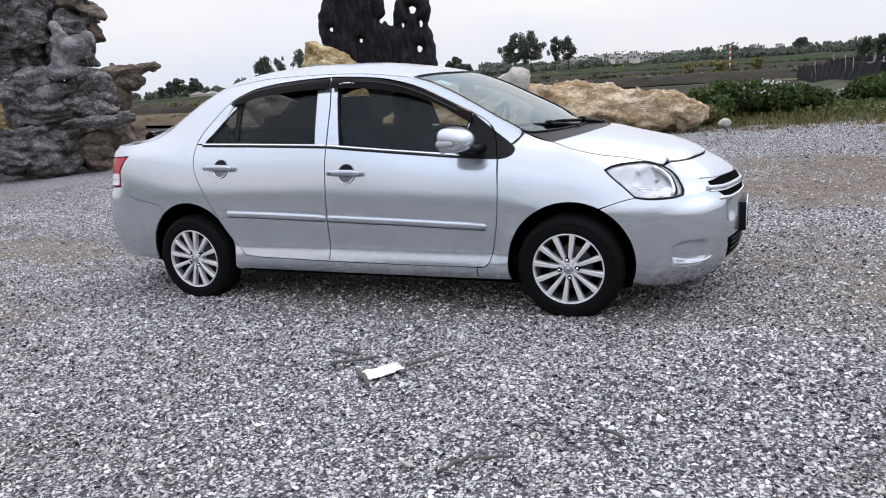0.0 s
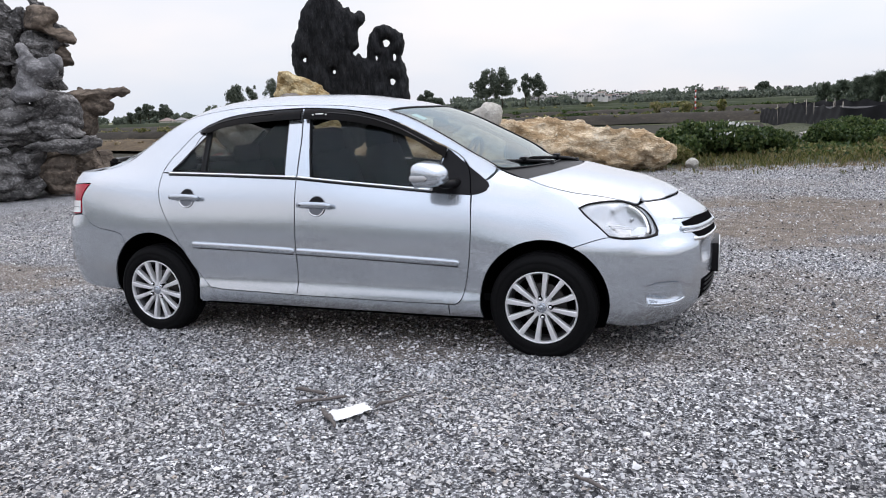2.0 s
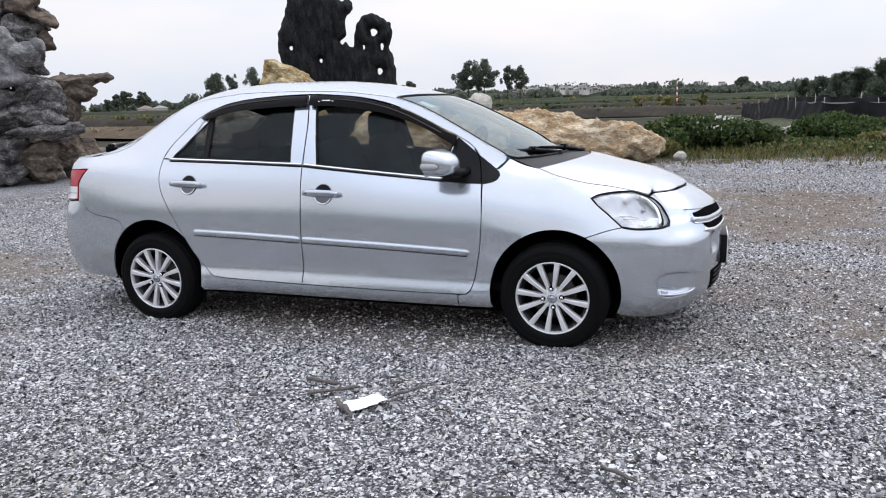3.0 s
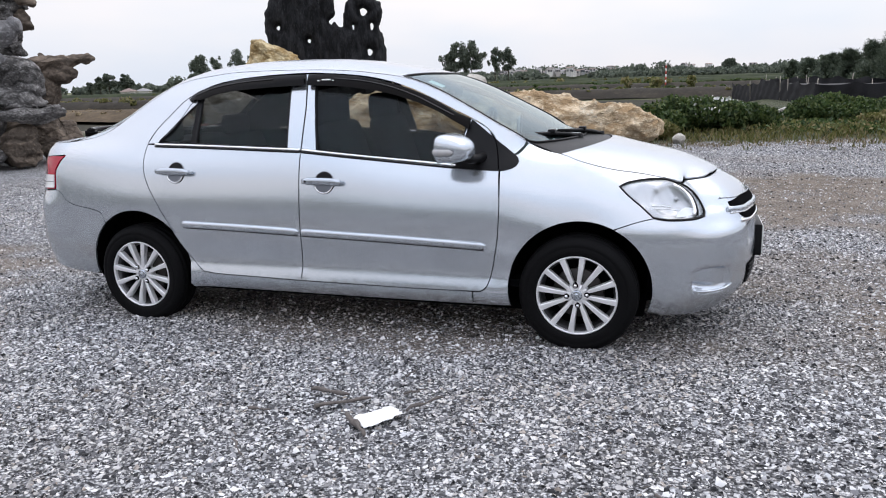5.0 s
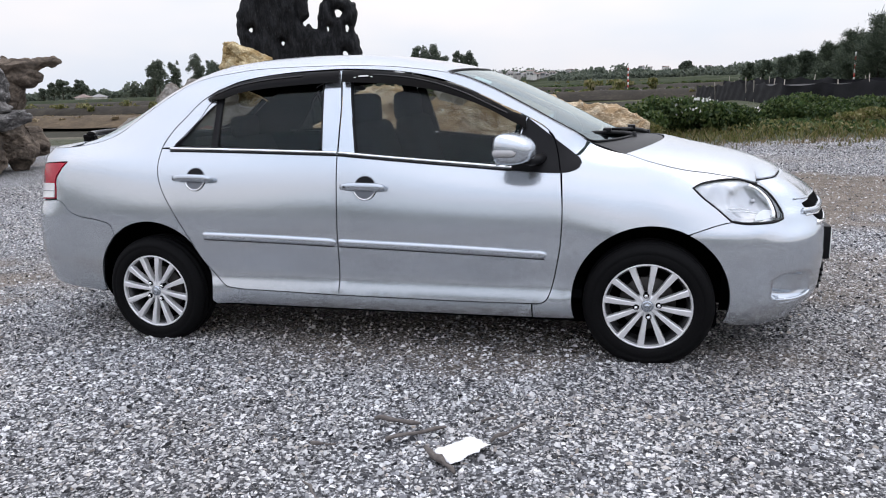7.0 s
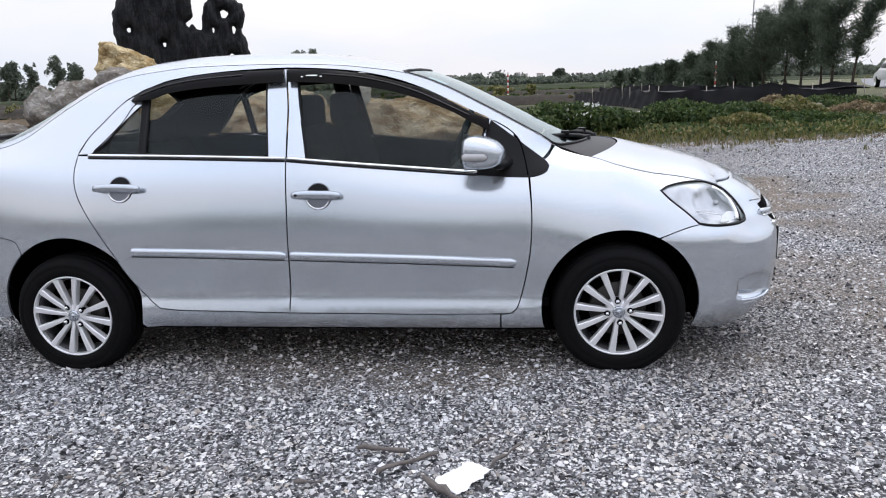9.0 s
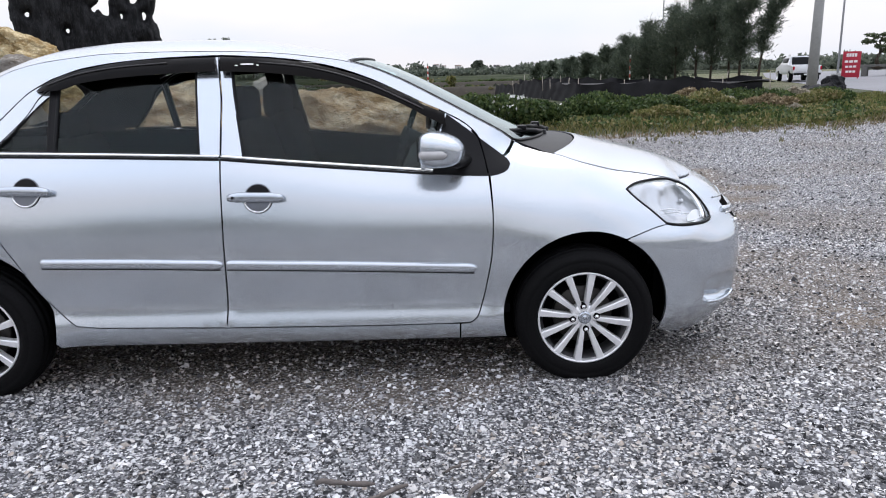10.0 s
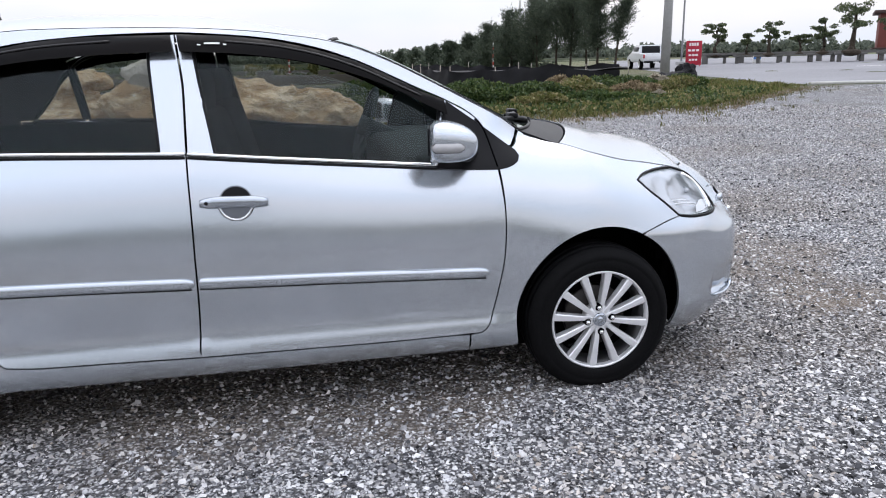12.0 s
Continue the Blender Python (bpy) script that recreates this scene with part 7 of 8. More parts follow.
def by_road(n, r):
    p = in_weeds(n * 2, r)
    return p[p[:, 0] + .4 * wavy(p[:, 0], p[:, 1], 1.2) > 13.2][:n]


tagged(part("grass", tufts(5200, by_road, .04, .11, 15, M_LAWN, .009, .8, 7), None), "short bright green grass towards the road", "grass", kind="stuff")


def strewn(n, r):
    return at_edge(n, r) + np.stack([r.normal(size=n) * .6, -np.abs(r.normal(size=n)) * .8 + .3], -1)


tagged(part("grass", tufts(320, strewn, .03, .10, 13, M_GRASS, .006, .9, 7), None), "sparse weeds strewn over gravel", "grass", kind="stuff")
tagged(part("dry_grass", tufts(800, at_edge, .02, .09, 3, M_STRAW, .006, .9), None), "dry brown weeds at the gravel's edge", "grass", kind="stuff")
r_ = np.random.default_rng(5)
low = cloud((9, 19, 0), (8.5, 6.5, .0), 30000, r_, 0.0)
low = low[inside(WEEDS, low[:, :2])]
low[:, 2] = ground_z(low[:, 0], low[:, 1]) + r_.uniform(.02, .15, len(low)) * (1 + .5 * wavy(low[:, 0], low[:, 1], .7))
tagged(part("ground_cover", quick_mesh("ground_cover", *cards(low, .060, 6, 1.6, .6), M_LEAF_YELLOW), None), "low leafy weeds covering the ground", "weeds", kind="stuff")
low2 = cloud((9, 19, 0), (8.5, 6.5, .0), 26000, np.random.default_rng(9), 0.0)
low2 = low2[inside(WEEDS, low2[:, :2])]
low2[:, 2] = ground_z(low2[:, 0], low2[:, 1]) + np.random.default_rng(8).uniform(.02, .17, len(low2)) * (1 + .6 * wavy(low2[:, 0], low2[:, 1], .9, 2))
tagged(part("ground_cover", quick_mesh("ground_cover", *cards(low2, .058, 7, 1.6, .6), M_LEAF_GREEN), None), "low green leafy weeds covering the ground", "weeds", kind="stuff")

# ---- black netting round the pond ----
M_NET = plain("black_netting", (.010, .010, .012), .7, spread=.4, grain=25, bump=.3, spec=.2)
M_STAKE = plain("weathered_stake", (.30, .27, .23), .85, spread=.3, grain=30, bump=.3)


def net_fence(pts, height, seed, label):
    ob = thing("net_fence", label, "fence")
    p = np.array(pts, float)
    t = np.r_[0, np.cumsum(np.hypot(*np.diff(p, axis=0).T))]
    u = np.arange(0, t[-1], .22)
    x, y = np.interp(u, t, p[:, 0]), np.interp(u, t, p[:, 1])
    z0 = np.maximum(ground_z(x, y), -.2)
    rows = []
    for f in np.linspace(0, 1, 6):
        fall = 1 - .75 * smooth(t[-1] - 5.5, t[-1], u) * (seed == 1)
        sag = (-.14 * abs(np.sin(u * math.pi / 2.3)) - .07 * np.sin(u * .37 + seed)) * f
        rows.append(np.stack([x + .05 * wavy(u, u * 0 + f * 3, .6, seed), y + .06 * wavy(u, u * 0 + f * 2, .5, seed + 1), z0 - .1 + (height + .1) * f * fall + sag * fall + .03 * wavy(u, u, 2, seed)], -1))
    n = len(u)
    faces = [(k * n + i, k * n + i + 1, (k + 1) * n + i + 1, (k + 1) * n + i) for k in range(5) for i in range(n - 1)]
    part("netting", mesh_of("netting", np.concatenate(rows), faces, M_NET), None, ob, "sagging black plastic netting")
    for k, s in enumerate(np.arange(.3, t[-1], 2.1)):
        s += .5 * math.sin(3.1 * k + seed)
        a, b = float(np.interp(s, t, p[:, 0])), float(np.interp(s, t, p[:, 1]))
        z = float(ground_z(a, b))
        hh = height + .02 + .16 * max(0, math.sin(k * 2.3 + seed))
        part("stake", mesh_of("stake", *tube([(a + .03, b + .06, z - .2), (a + .03 + .09 * math.sin(k * 1.7), b + .06, z + hh)], [.026, .018], 6), M_STAKE), None, ob)
    return ob


net_fence([(5.6, 47), (6.6, 37), (7.6, 28.2), (8.9, 26.4), (11.5, 28.6), (14, 29.6), (17.3, 30.6)], .92, 1, "black netting fence on wooden stakes round a pond")
net_fence([(7.2, 47), (9.4, 40), (11, 35.5), (14, 35.0), (18.5, 35.6)], .95, 2, "second black netting fence behind the first")
# the black sheet between the two rows
v, f = filled(np.array(outline([(7.0, 44), (8.3, 31)], [(8.3, 31), (9.3, 28), (12, 30)], [(12, 30), (17.5, 32)], [(17.5, 32), (18.3, 35)], [(18.3, 35), (11.2, 35)], [(11.2, 35), (7.0, 44)], step=.6)), .6)
tagged(part("pond_liner", mesh_of("pond_liner", [(a, b, .62 + .10 * float(wavy(a, b, 1.3)) + float(ground_z(a, b)) * .5) for a, b in v], f, M_NET), None), "black plastic sheet stretched behind the netting", "plastic sheet")
heap = boulder("tarpaulin", [L((16.2, 26.2, .2), (1.5, .45, .32), 71, rough=.35, detail=5, turn=10, tilt=-10), L((17.3, 26.5, .52), (.42, .3, .40), 72, rough=.4, detail=5)], M_NET, "crumpled heap of black plastic sheeting in grass", "plastic heap", crag=.05)

# pale rubble on the pond's edge
M_RUBBLE = random_tint("pale_rubble", [(.28, .26, .24), (.45, .43, .40), (.6, .58, .55)], .9)
r_ = np.random.default_rng(12)


def chips(places, sizes, seed, flat=.6, round_=False):
    """Small broken stones, each a crooked chip lying on its base."""
    r = np.random.default_rng(seed)
    n = len(places)
    if round_:
        ring = np.linspace(0, math.tau, 5, endpoint=False)
        base = np.array([(math.cos(a), math.sin(a), -.35) for a in ring] + [(.15, .1, .6)])
        tri = np.array([(0, 1, 5), (1, 2, 5), (2, 3, 5), (3, 4, 5), (4, 0, 5)])
    else:
        base = np.array([(1, 0, -.3), (-1, .1, -.4), (0, 1, -.5), (.1, -1, -.4), (.2, .1, .8)])
        tri = np.array([(4, 0, 2), (4, 2, 1), (4, 1, 3), (4, 3, 0)])
    v = base[None] * (1 + .30 * r.uniform(-1, 1, (n, len(base), 1)))
    v = v * np.stack([r.uniform(.75, 1.35, n), r.uniform(.6, 1.0, n), r.uniform(.4, .85, n) * flat / .6], -1)[:, None]
    q = r.normal(size=(n, 4)) * np.array([1, .42, .42, 1])
    q /= np.linalg.norm(q, axis=1)[:, None]
    w, x, y, z = q.T
    rot = np.stack([np.stack([1 - 2 * (y * y + z * z), 2 * (x * y - z * w), 2 * (x * z + y * w)], -1), np.stack([2 * (x * y + z * w), 1 - 2 * (x * x + z * z), 2 * (y * z - x * w)], -1),
                    np.stack([2 * (x * z - y * w), 2 * (y * z + x * w), 1 - 2 * (x * x + y * y)], -1)], 1)
    v = np.einsum("nij,nkj->nki", rot, v) * np.asarray(sizes)[:, None, None] + np.asarray(places)[:, None]
    return v.reshape(-1, 3), (tri[None] + len(base) * np.arange(n)[:, None, None]).reshape(-1, 3)


u = r_.uniform(0, 1, 420)
px, py = 4.6 + 3.2 * u + r_.normal(size=420) * .3, 24.5 - 4.6 * u + r_.normal(size=420) * .6
tagged(part("rubble", quick_mesh("rubble", *chips(np.stack([px, py, ground_z(px, py) + .06], -1), r_.uniform(.05, .22, 420), 3), M_RUBBLE), None), "pale broken rubble on the pond's edge", "rubble", kind="stuff")

# ---- poles, signs and what stands along the road ----
M_CONCRETE = plain("pole_concrete", (.34, .34, .335), .85, spread=.12, grain=12, bump=.2)
M_GALV = plain("galvanised_steel", (.42, .43, .45), .5, metal=.6, spread=.1)
M_REDSIGN = plain("red_board", (.36, .010, .03), .5, spread=.08)
M_WHITEBAR = plain("white_lettering", (.8, .74, .74), .5)
M_REDPAINT = plain("red_paint", (.42, .06, .04), .6)
M_WHITEPAINT = plain("white_paint", (.72, .71, .69), .6)
M_BENCH = plain("grey_stone_bench", (.115, .112, .106), .85, spread=.2, grain=15, bump=.3)
M_REDWALL = plain("dark_red_wall", (.16, .045, .035), .8, spread=.15, grain=10, bump=.2)
M_ROOFTILE = plain("dark_roof", (.06, .035, .03), .8, spread=.2)
M_TRUCKWHITE = plain("white_car_paint", (.74, .75, .77), .25, coat=.6, spread=.04)
M_DARKGLASS = plain("dark_car_glass", (.010, .011, .013), .30, spec=.2)

gz = lambda x, y: float(ground_z(x, y))
ob = thing("utility_pole", "tall grey tapered concrete utility pole", "utility pole", (18.8, 31.3, gz(18.8, 31.3)))
part("shaft", mesh_of("shaft", *tube([(0, 0, -.3), (.03, 0, 4), (.07, 0, 9)], [.235, .20, .15], 16), M_CONCRETE), None, ob)
for x, y, h, r0 in ((32.7, 55.6, 11.5, .085), (27.2, 83.7, 13.5, .09)):
    ob = thing("street_lamp", "slim grey street lamp beside the road", "street lamp", (x, y, gz(x, y)), 0, "street lamps")
    part("post", mesh_of("post", *tube([(0, 0, -.2), (0, 0, h * .9), (.1, 0, h * .97), (.8, 0, h)], [r0, r0 * .65, r0 * .6, r0 * .4], 10), M_GALV), None, ob)
    part("foot", box_bm((-.35, -.35, -.2), (.35, .35, .3), .03), M_CONCRETE, ob)
    part("lamp_head", box_bm((.7, -.09, h - .06), (1.3, .09, h + .05), .03), M_GALV, ob)
for x, y, h in ((.6, 81.3, 2.7), (16.1, 53.5, 2.5)):
    ob = thing("marker_pole", "thin pole banded in red and white paint", "marker pole", (x, y, gz(x, y) - .1), 0, "banded marker poles")
    n = 9
    for k in range(n):
        part("band", mesh_of("band", *tube([(0, 0, h * k / n), (0, 0, h * (k + 1) / n)], .055 if y < 60 else .075, 8), M_REDPAINT if k % 2 else M_WHITEPAINT), None, ob)
# red board
ob = thing("red_sign", "red board with pale unreadable lettering leaning by the road", "sign", (30.6, 49.9, gz(30.6, 49.9)), -30)
part("board", box_bm((-.56, -.03, .12), (.56, .03, 1.88), .01), M_REDSIGN, ob)
for k, (w0, z0, h0) in enumerate(((.34, 1.52, .22), (.42, 1.12, .15), (.36, .78, .14), (.32, .44, .14))):
    for s in range(3 if k else 4):
        m = 3 if k else 4
        a = -w0 + 2 * w0 * s / m
        part("letter_bar", box_bm((a, -.036, z0), (a + 2 * w0 / m * .8, -.03, z0 + h0)), M_WHITEBAR, ob)
for a in (-.45, .45):
    part("leg", box_bm((a - .03, -.02, -.02), (a + .03, .04, .2)), M_REDSIGN, ob)
ob = thing("small_sign", "small blue and white board on the ground", "sign", (36.2, 50.4, gz(36.2, 50.4)), -32)
part("board", box_bm((-.3, -.02, 0), (.3, .02, .55), .01), M_WHITEPAINT, ob)
part("stripe", box_bm((-.26, -.026, .3), (.26, -.02, .48)), plain("blue_paint", (.05, .16, .42), .5), ob)


def bonsai(x, y, h, seed, pads, label):
    """A trained garden tree in flat leaf pads, standing on a stone bench."""
    r = np.random.default_rng(seed)
    ob = thing("bonsai_tree", label, "bonsai tree", (x, y, gz(x, y) + .62), 32, "trained trees in a row")
    bends = [(.0, 0, 0), (.12 * h * math.sin(seed), 0, .25 * h), (-.10 * h * math.sin(seed + 1), 0, .5 * h), (.08 * h * math.sin(seed), 0, .8 * h)]
    q = np.stack([pchip([0, 1, 2, 3], [b[i] for b in bends], np.linspace(0, 3, 12)) for i in range(3)], -1)
    sticks, pts = [tube([tuple(v) for v in q], [h * .07 * (1 - .75 * i / 11) for i in range(12)], 8)], []
    for k in range(5):
        a = k * 1.26
        sticks.append(tube([(0, 0, .12 * h), (.12 * h * math.cos(a), .12 * h * math.sin(a), -.02)], [h * .045, h * .02], 6))
    for dx, z, w in pads:
        c = np.array([dx * h, .1 * h * r.normal(), z * h])
        root = q[min(11, int(z * 11))]
        sticks.append(tube([tuple(root), tuple((root + c) / 2 + [0, 0, .02 * h]), tuple(c)], [h * .028, h * .02, h * .01], 6))
        for _ in range(4):
            cc = c + r.normal(size=3) * np.array([w * .75, w * .75, .045]) * h
            pts.append(cloud(cc, (w * h * r.uniform(.5, .85), w * h * .8, .07 * h), 75, r, .2))
    part("trunk", mesh_of("trunk", *joined(*sticks), M_BARK), None, ob)
    part("crown", quick_mesh("crown", *cards(np.concatenate(pts), .11, seed, 1.4, .4), M_LEAF_PAD), None, ob)
    part("root_mound", lump((0, 0, .0), (.22 * h, .2 * h, .07 * h), seed, detail=2), M_BARK, ob)
    return ob


for k, (x, y, h, pads) in enumerate([(35.0, 54.3, 2.5, [(0, .95, .2), (-.22, .8, .16), (.25, .75, .17), (-.1, .62, .15), (.3, .55, .12)]), (36.0, 51.5, 1.5, [(.05, .95, .28), (-.3, .72, .2), (.35, .68, .2)]), (36.2, 49.0, 2.3, [(.1, .95, .2), (-.1, .75, .22), (.22, .62, .14), (-.05, .52, .14)]),
                                     (37.9, 47.8, 1.6, [(-.3, .7, .2), (.0, .78, .18), (.35, .6, .18)]), (38.5, 46.1, 2.3, [(.1, .95, .14), (-.15, .75, .2), (.25, .62, .2), (-.3, .5, .16)]), (39.3, 44.2, 3.4, [(0, .95, .18), (-.25, .78, .17), (.26, .8, .18), (-.38, .58, .14), (.36, .6, .16)]), (42.5, 44.0, 2.6, [(0, .8, .22), (.25, .65, .2), (-.3, .62, .2)])]):
    bonsai(x, y, h, 400 + k, pads, "trained garden tree with flat leaf pads on a bench")
    ob = thing("stone_bench", "weathered grey stone bench below a trained tree", "bench", (x, y, gz(x, y)), 32 - 63, "stone benches")
    part("slab", box_bm((-1.0, -.35, .48), (1.0, .35, .62), .02), M_BENCH, ob)
    for a in (-.7, .7):
        part("support", box_bm((a - .12, -.25, -.05), (a + .12, .25, .48), .02), M_BENCH, ob)
ob = thing("low_wall", "long low grey stone ledge behind the trained trees", "wall", (36.5, 53, gz(36.5, 53)), -33)
part("ledge", box_bm((-3.2, -.2, .62), (12, .2, .82), .03), M_BENCH, ob)
for k in range(6):
    part("support", box_bm((-3.0 + 2.8 * k, -.2, -.1), (-2.6 + 2.8 * k, .2, .62), .02), M_BENCH, ob)
# dark red house at the edge
ob = thing("red_house", "dark red house with a wide flat eave", "house", (47.5, 48.2, gz(47, 48)), -38)
part("wall", box_bm((-2.2, -2, .9), (4, 2, 3.4), .02), M_REDWALL, ob)
part("roof", box_bm((-2.6, -2.4, 3.4), (4.4, 2.4, 3.62), .03), M_ROOFTILE, ob)
part("upper_roof", box_bm((-1.7, -1.6, 3.9), (3.6, 1.6, 4.05), .03), M_ROOFTILE, ob)
part("upper_wall", box_bm((-1.4, -1.3, 3.62), (3.3, 1.3, 3.9)), M_REDWALL, ob)
for a in (-1.9, 0, 1.9):
    part("pillar", box_bm((a - .15, -1.8, -.2), (a + .15, -1.5, .9), .02), M_REDWALL, ob)
part("deck", box_bm((-2.5, -2.2, .8), (4.2, 2.2, .92), .02), M_ROOFTILE, ob)


def pickup(at, turn):
    """A white double-cab pickup seen from behind."""
    ob = thing("pickup_truck", "white double-cab pickup truck parked on the road", "pickup truck", at, turn)
    prof = [(-2.6, .58), (-2.6, 1.10), (-1.1, 1.12), (-.95, 1.75), (.55, 1.78), (1.25, 1.15), (2.45, 1.0), (2.65, .75), (2.65, .52)]
    bm = bmesh.new()
    for side in (-1, 1):
        vs = [bm.verts.new((x, side * (.93 if z < 1.2 else .76), z)) for x, z in prof]
        bm.faces.new(vs if side < 0 else vs[::-1])
    bm.verts.ensure_lookup_table()
    n = len(prof)
    for i in range(n):
        j = (i + 1) % n
        bm.faces.new((bm.verts[j], bm.verts[i], bm.verts[n + i], bm.verts[n + j]))
    bmesh.ops.bevel(bm, geom=bm.edges[:], offset=.05, segments=2, affect="EDGES")
    part("body", bm, M_TRUCKWHITE, ob)
    part("rear_glass", box_bm((-1.13, -.66, 1.16), (-.98, .66, 1.68), .02), M_DARKGLASS, ob)
    for s in (-1, 1):
        part("side_glass", box_bm((-.75, s * .855 - .03, 1.2), (.75, s * .855 + .03, 1.62), .02), M_DARKGLASS, ob)
        part("tail_lamp", box_bm((-2.63, s * .86 - .055, .80), (-2.58, s * .86 + .055, 1.04), .01), M_RED, ob)
        for x in (-1.6, 1.65):
            v, f = lathe([(.0, 0), (.36, 0), (.40, .03), (.40, .2), (.36, .24), (.0, .24)], (x, s * .84 - .12, .38), 20)
            w = part("wheel", mesh_of("wheel", v, f, M_RUBBER), None, ob)
            part("rim", mesh_of("rim", *lathe([(.0, 0), (.24, 0), (.25, .02)], (x, s * .84 + (.13 if s > 0 else -.13), .38), 16), M_ALLOY), None, w)
    part("bumper", box_bm((-2.72, -.85, .46), (-2.56, .85, .60), .03), M_TRIM, ob)
    part("tail_board", box_bm((-2.625, -.7, .68), (-2.6, .7, 1.02), .01), M_TRUCKWHITE, ob)
    part("rear_plate", box_bm((-2.735, -.2, .45), (-2.72, .2, .56)), M_PLATE, ob)
    return ob


pickup((27.6, 51.4, gz(27.6, 51.4)), 78)
# ---- the far town and huts in the fields ----
M_TOWN = random_tint("town_walls", [(.42, .42, .42), (.60, .59, .58), (.74, .72, .69), (.50, .46, .44)], .9, per="object")
M_TOWNROOF = random_tint("town_roofs", [(.14, .13, .13), (.28, .20, .17), (.36, .36, .37)], .9, per="object")
M_TOWNGLASS = plain("town_windows", (.06, .065, .075), .4)


def far_house(x, y, w, d, h, z, turn):
    ob = thing("house", "small pale house in the far town", "house", (x, y, z), turn, "houses of the far town")
    part("wall", box_bm((-w / 2, -d / 2, -2.5), (w / 2, d / 2, h)), M_TOWN, ob)
    verts = [(-w / 2 - .3, -d / 2 - .3, h), (w / 2 + .3, -d / 2 - .3, h), (w / 2 + .3, d / 2 + .3, h), (-w / 2 - .3, d / 2 + .3, h), (-w / 2 - .3, 0, h + w * .16), (w / 2 + .3, 0, h + w * .16)]
    part("roof", mesh_of("roof", verts, [(0, 1, 5, 4), (2, 3, 4, 5), (0, 4, 3), (1, 2, 5)], M_TOWNROOF, False), None, ob)
    for k in range(max(2, int(w / 3))):
        for lv in range(max(1, int(h / 3.2))):
            a = -w / 2 + w * (k + .5) / max(2, int(w / 3))
            part("window", box_bm((a - .6, -d / 2 - .06, 1 + 3.2 * lv), (a + .6, -d / 2 - .01, 2.4 + 3.2 * lv)), M_TOWNGLASS, ob)


r_ = np.random.default_rng(77)
for k in range(60):
    u = r_.uniform()
    x = -140 + 74 * u if k < 44 else -60 + 110 * u
    far_house(x, 585 + r_.normal() * 12, r_.uniform(2.6, 5.2), 5, r_.choice([1.8, 2.2, 2.8, 3.8]), 2.6 + 2.6 * r_.uniform() * (1 if k < 44 else 1.6), r_.uniform(-25, 25))
bank("town_rise", [(-260, 600), (-120, 600), (60, 600), (200, 590)], 90, 5.0, M_GREENBANK, "low rise under the far town", 9)
for x, y, col in ((-127.1, 148, M_TOWNROOF), (-131, 158, M_TOWNROOF)):
    ob = thing("field_hut", "small grey-roofed hut in the fields", "hut", (x, y, 0), 20, "huts in the fields")
    part("wall", box_bm((-1.6, -1.2, 0), (1.6, 1.2, 1.1)), M_TOWN, ob)
    part("roof", mesh_of("roof", [(-1.9, -1.5, 1.1), (1.9, -1.5, 1.1), (1.9, 1.5, 1.1), (-1.9, 1.5, 1.1), (0, 0, 1.9)], [(0, 1, 4), (1, 2, 4), (2, 3, 4), (3, 0, 4)], M_TOWNROOF, False), None, ob)

# ---- litter on the gravel ----
M_PAPER = plain("white_paper", (.82, .82, .83), .7, spread=.05, grain=60, bump=.2)
M_TWIG = plain("dead_twig", (.115, .10, .092), .9, spread=.35, grain=60, bump=.5)
q = [(1.847, -1.067), (1.883, -1.003), (1.92, -.983), (1.949, -.929), (1.994, -.959), (2.031, -.986), (2.001, -1.048), (1.966, -1.066), (1.96, -1.125), (1.928, -1.147), (1.887, -1.11)]
rim = np.array(outline(*[[q[i], q[(i + 1) % len(q)]] for i in range(len(q))], step=.009))
rim = rim + np.random.default_rng(3).normal(size=rim.shape) * .0028
v, f = filled(rim, .012)
sheet_v = [(a, b, gz(a, b) + .022 + .006 * float(wavy(a, b, .05)) + .010 * max(0, (a - 2.0) / .07)) for a, b in v]
ob = part("paper_scrap", mesh_of("paper_scrap", sheet_v, f, M_PAPER), None)
ob.modifiers.new("thickness", "SOLIDIFY").thickness = .002
tagged(ob, "torn white sheet of paper lying on gravel", "paper")


def twig(a, b, r0, seed, label, lift=.028):
    r = np.random.default_rng(seed)
    a, b = np.array(a, float), np.array(b, float)
    p = [tuple(np.r_[a + (b - a) * t, gz(*(a + (b - a) * t)) + lift]) for t in np.linspace(0, 1, 7)]
    p = [(x + r.normal() * .004, y + r.normal() * .004, z + r.normal() * .003) for x, y, z in p]
    tagged(part("twig", mesh_of("twig", *tube(p, [1.25 * r0 * (1 + .25 * r.normal()) * (1 - .45 * abs(i - 2) / 5) for i in range(7)], 6), M_TWIG), None), label, "twig", "twigs on the gravel")


twig((1.405, -1.107), (1.503, -1.093), .005, 1, "short grey dead stick on gravel")
twig((1.557, -.858), (1.744, -.876), .007, 2, "broken grey stick on gravel")
twig((1.654, -1.013), (1.842, -.885), .006, 3, "split grey stick beside paper")
twig((1.66, -1.03), (1.78, -.935), .004, 14, "thin grey splinter beside a stick")
twig((1.82, -1.059), (1.958, -1.202), .010, 4, "grey bark piece at the paper's edge", .025)
twig((1.965, -.81), (2.036, -.74), .004, 5, "thin dry stem on gravel")
twig((2.022, -.968), (2.126, -.809), .006, 6, "thin forked stem beside paper")
twig((1.902, -.638), (1.912, -.531), .004, 11, "thin dark stem on gravel near the car")
twig((2.98, -1.365), (3.13, -1.46), .006, 7, "dark dead stick on gravel")
twig((2.55, -1.79), (2.615, -1.67), .007, 8, "short dark stick on gravel")
twig((2.62, -1.70), (2.75, -1.66), .005, 9, "thin dark stem on gravel")
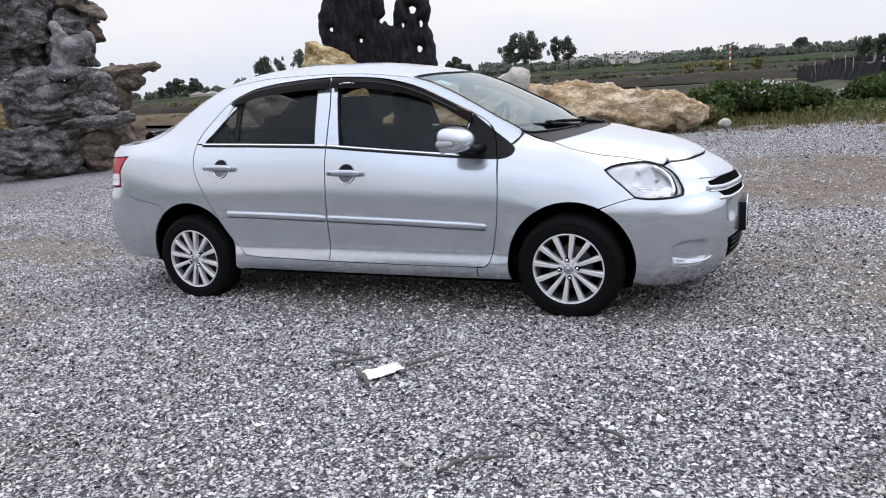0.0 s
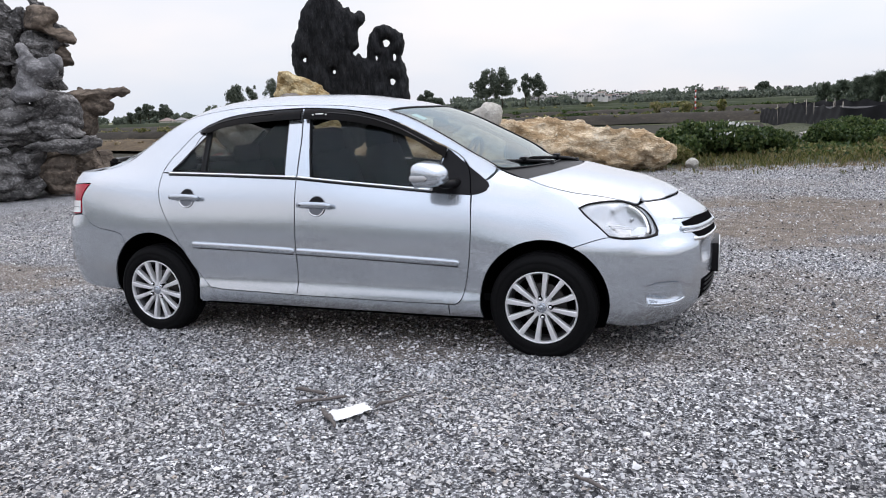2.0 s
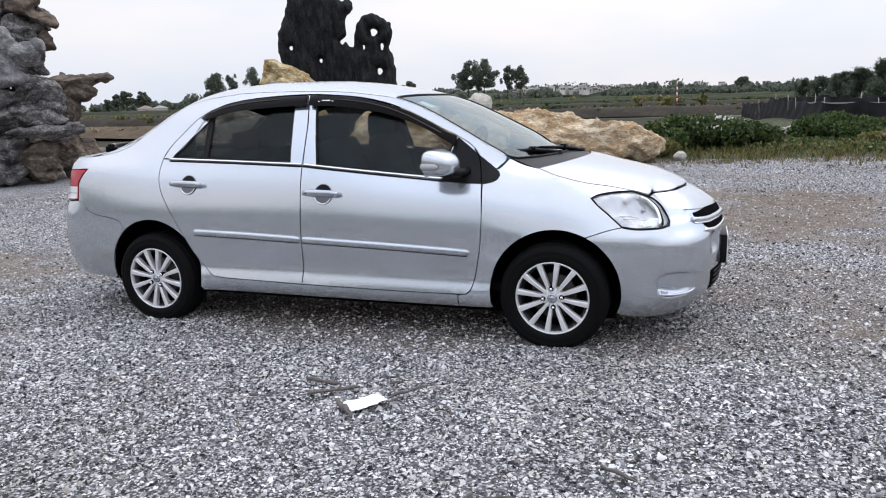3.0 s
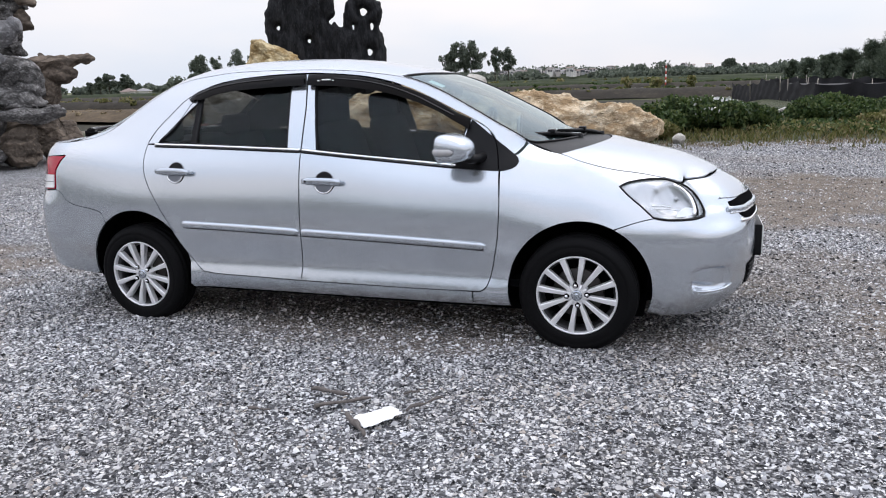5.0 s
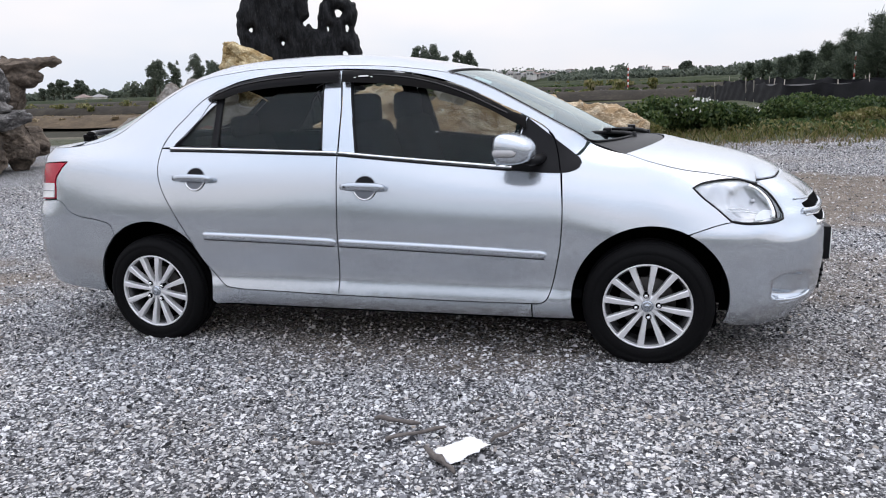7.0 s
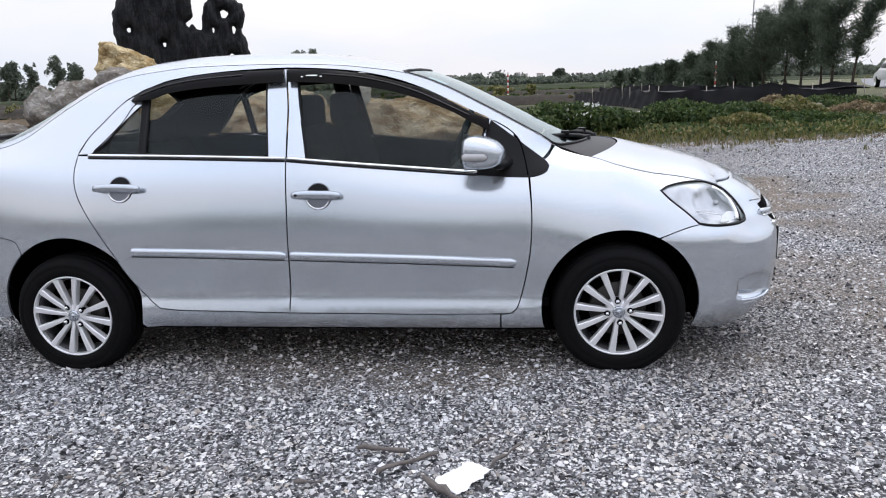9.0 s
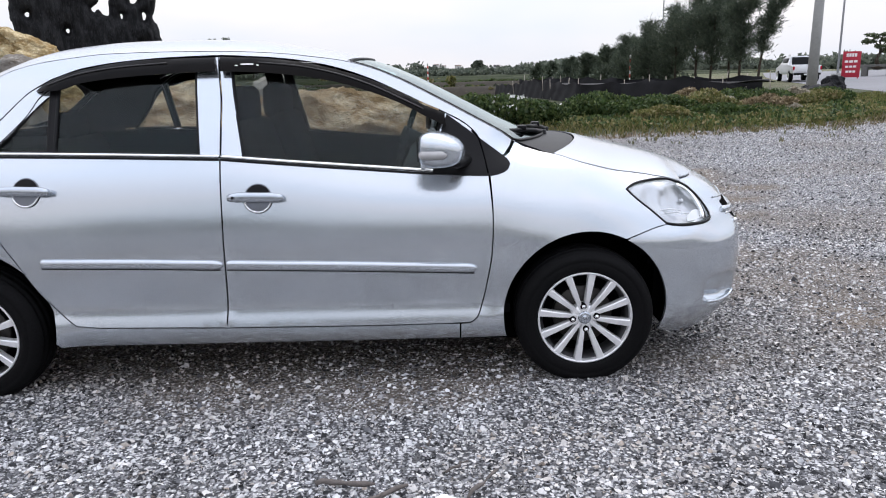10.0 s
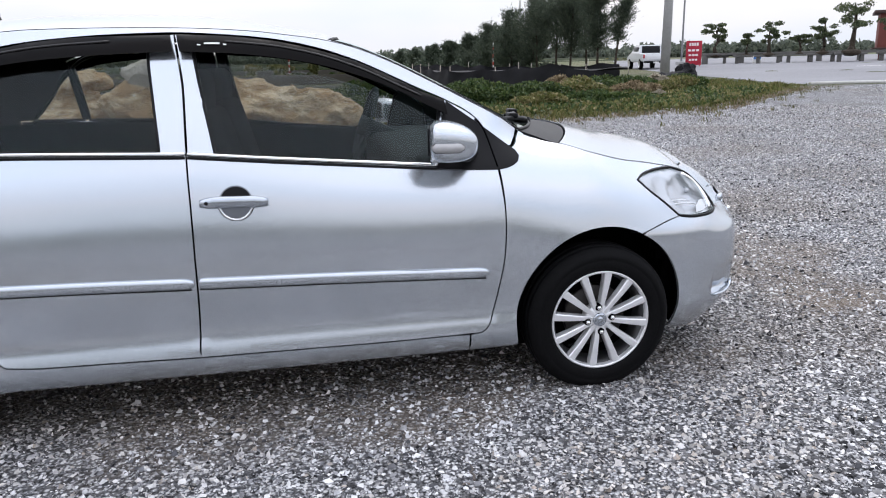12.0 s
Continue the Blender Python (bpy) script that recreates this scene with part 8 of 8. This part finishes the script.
twig((1.50, -1.35), (1.60, -1.45), .004, 10, "thin reddish stem on gravel")

# ---- loose gravel, thickest on the near side of the car ----
M_CHIPS = random_tint("gravel_chips", [(.022, .023, .027), (.055, .056, .063), (.17, .173, .19), (.36, .363, .385), (.58, .575, .58), (.82, .825, .85), (.93, .935, .96), (1.0, 1.0, 1.0), (.98, .97, .97), (.46, .40, .345)], .85, bump=.3, patches=.8)


def scatter(n, lo, hi, size, seed, keep, round_=False):
    r = np.random.default_rng(seed)
    p = np.stack([r.uniform(lo[0], hi[0], n), r.uniform(lo[1], hi[1], n)], -1)
    p = p[keep(p, r)]
    p = p[r.uniform(0, 1, len(p)) > .72 * earth_and_shade_at(p[:, 0], p[:, 1])]
    s = size[0] + (size[1] - size[0]) * r.uniform(0, 1, len(p)) ** 2.8
    z = ground_z(p[:, 0], p[:, 1]) + s * .12
    return chips(np.c_[p, z], s, seed + 1, .42, round_)


def near_path(p, r):
    # thins out with the distance from the walk, and inside the tyres' footprints
    d = np.hypot(p[:, 0] - np.clip(p[:, 0], 1.4, 3.6), p[:, 1] + 2.6)
    edge = np.minimum.reduce([p[:, 0] + 3.2, 6.8 - p[:, 0], p[:, 1] + 3.2, 3.8 - p[:, 1]]) + .35 * wavy(p[:, 0], p[:, 1], .6)
    return r.uniform(0, 1, len(p)) < np.clip(1.3 - .17 * d, .05, 1) * np.clip(edge / 1.3, 0, 1) ** .7


tagged(part("gravel", quick_mesh("gravel", *scatter(440000, (-3.2, -3.2), (6.8, 3.8), (.0036, .0150), 21, near_path, True), M_CHIPS), None), "loose grey and white crushed stone", "gravel", kind="stuff")
tagged(part("gravel", quick_mesh("gravel", *scatter(170000, (-7, 2.2), (14, 14), (.008, .019), 23, lambda p, r: (lot_mask(p[:, 0], p[:, 1]) > .4)), M_CHIPS), None), "loose crushed stone farther across the lot", "gravel", kind="stuff")

tagged(part("gravel", quick_mesh("gravel", *scatter(46000, (-9, -2.4), (-2.2, 3.2), (.006, .016), 27, lambda p, r: r.uniform(0, 1, len(p)) < np.clip((-2.2 - p[:, 0]) / 1.0, 0, 1)), M_CHIPS), None), "loose crushed stone behind the car", "gravel", kind="stuff")

# the odd larger pale stone
tagged(part("gravel", quick_mesh("gravel", *scatter(3000, (-3.2, -3.2), (6.8, 3.8), (.012, .022), 25, near_path), M_CHIPS), None), "larger pale stones among the gravel", "gravel", kind="stuff")
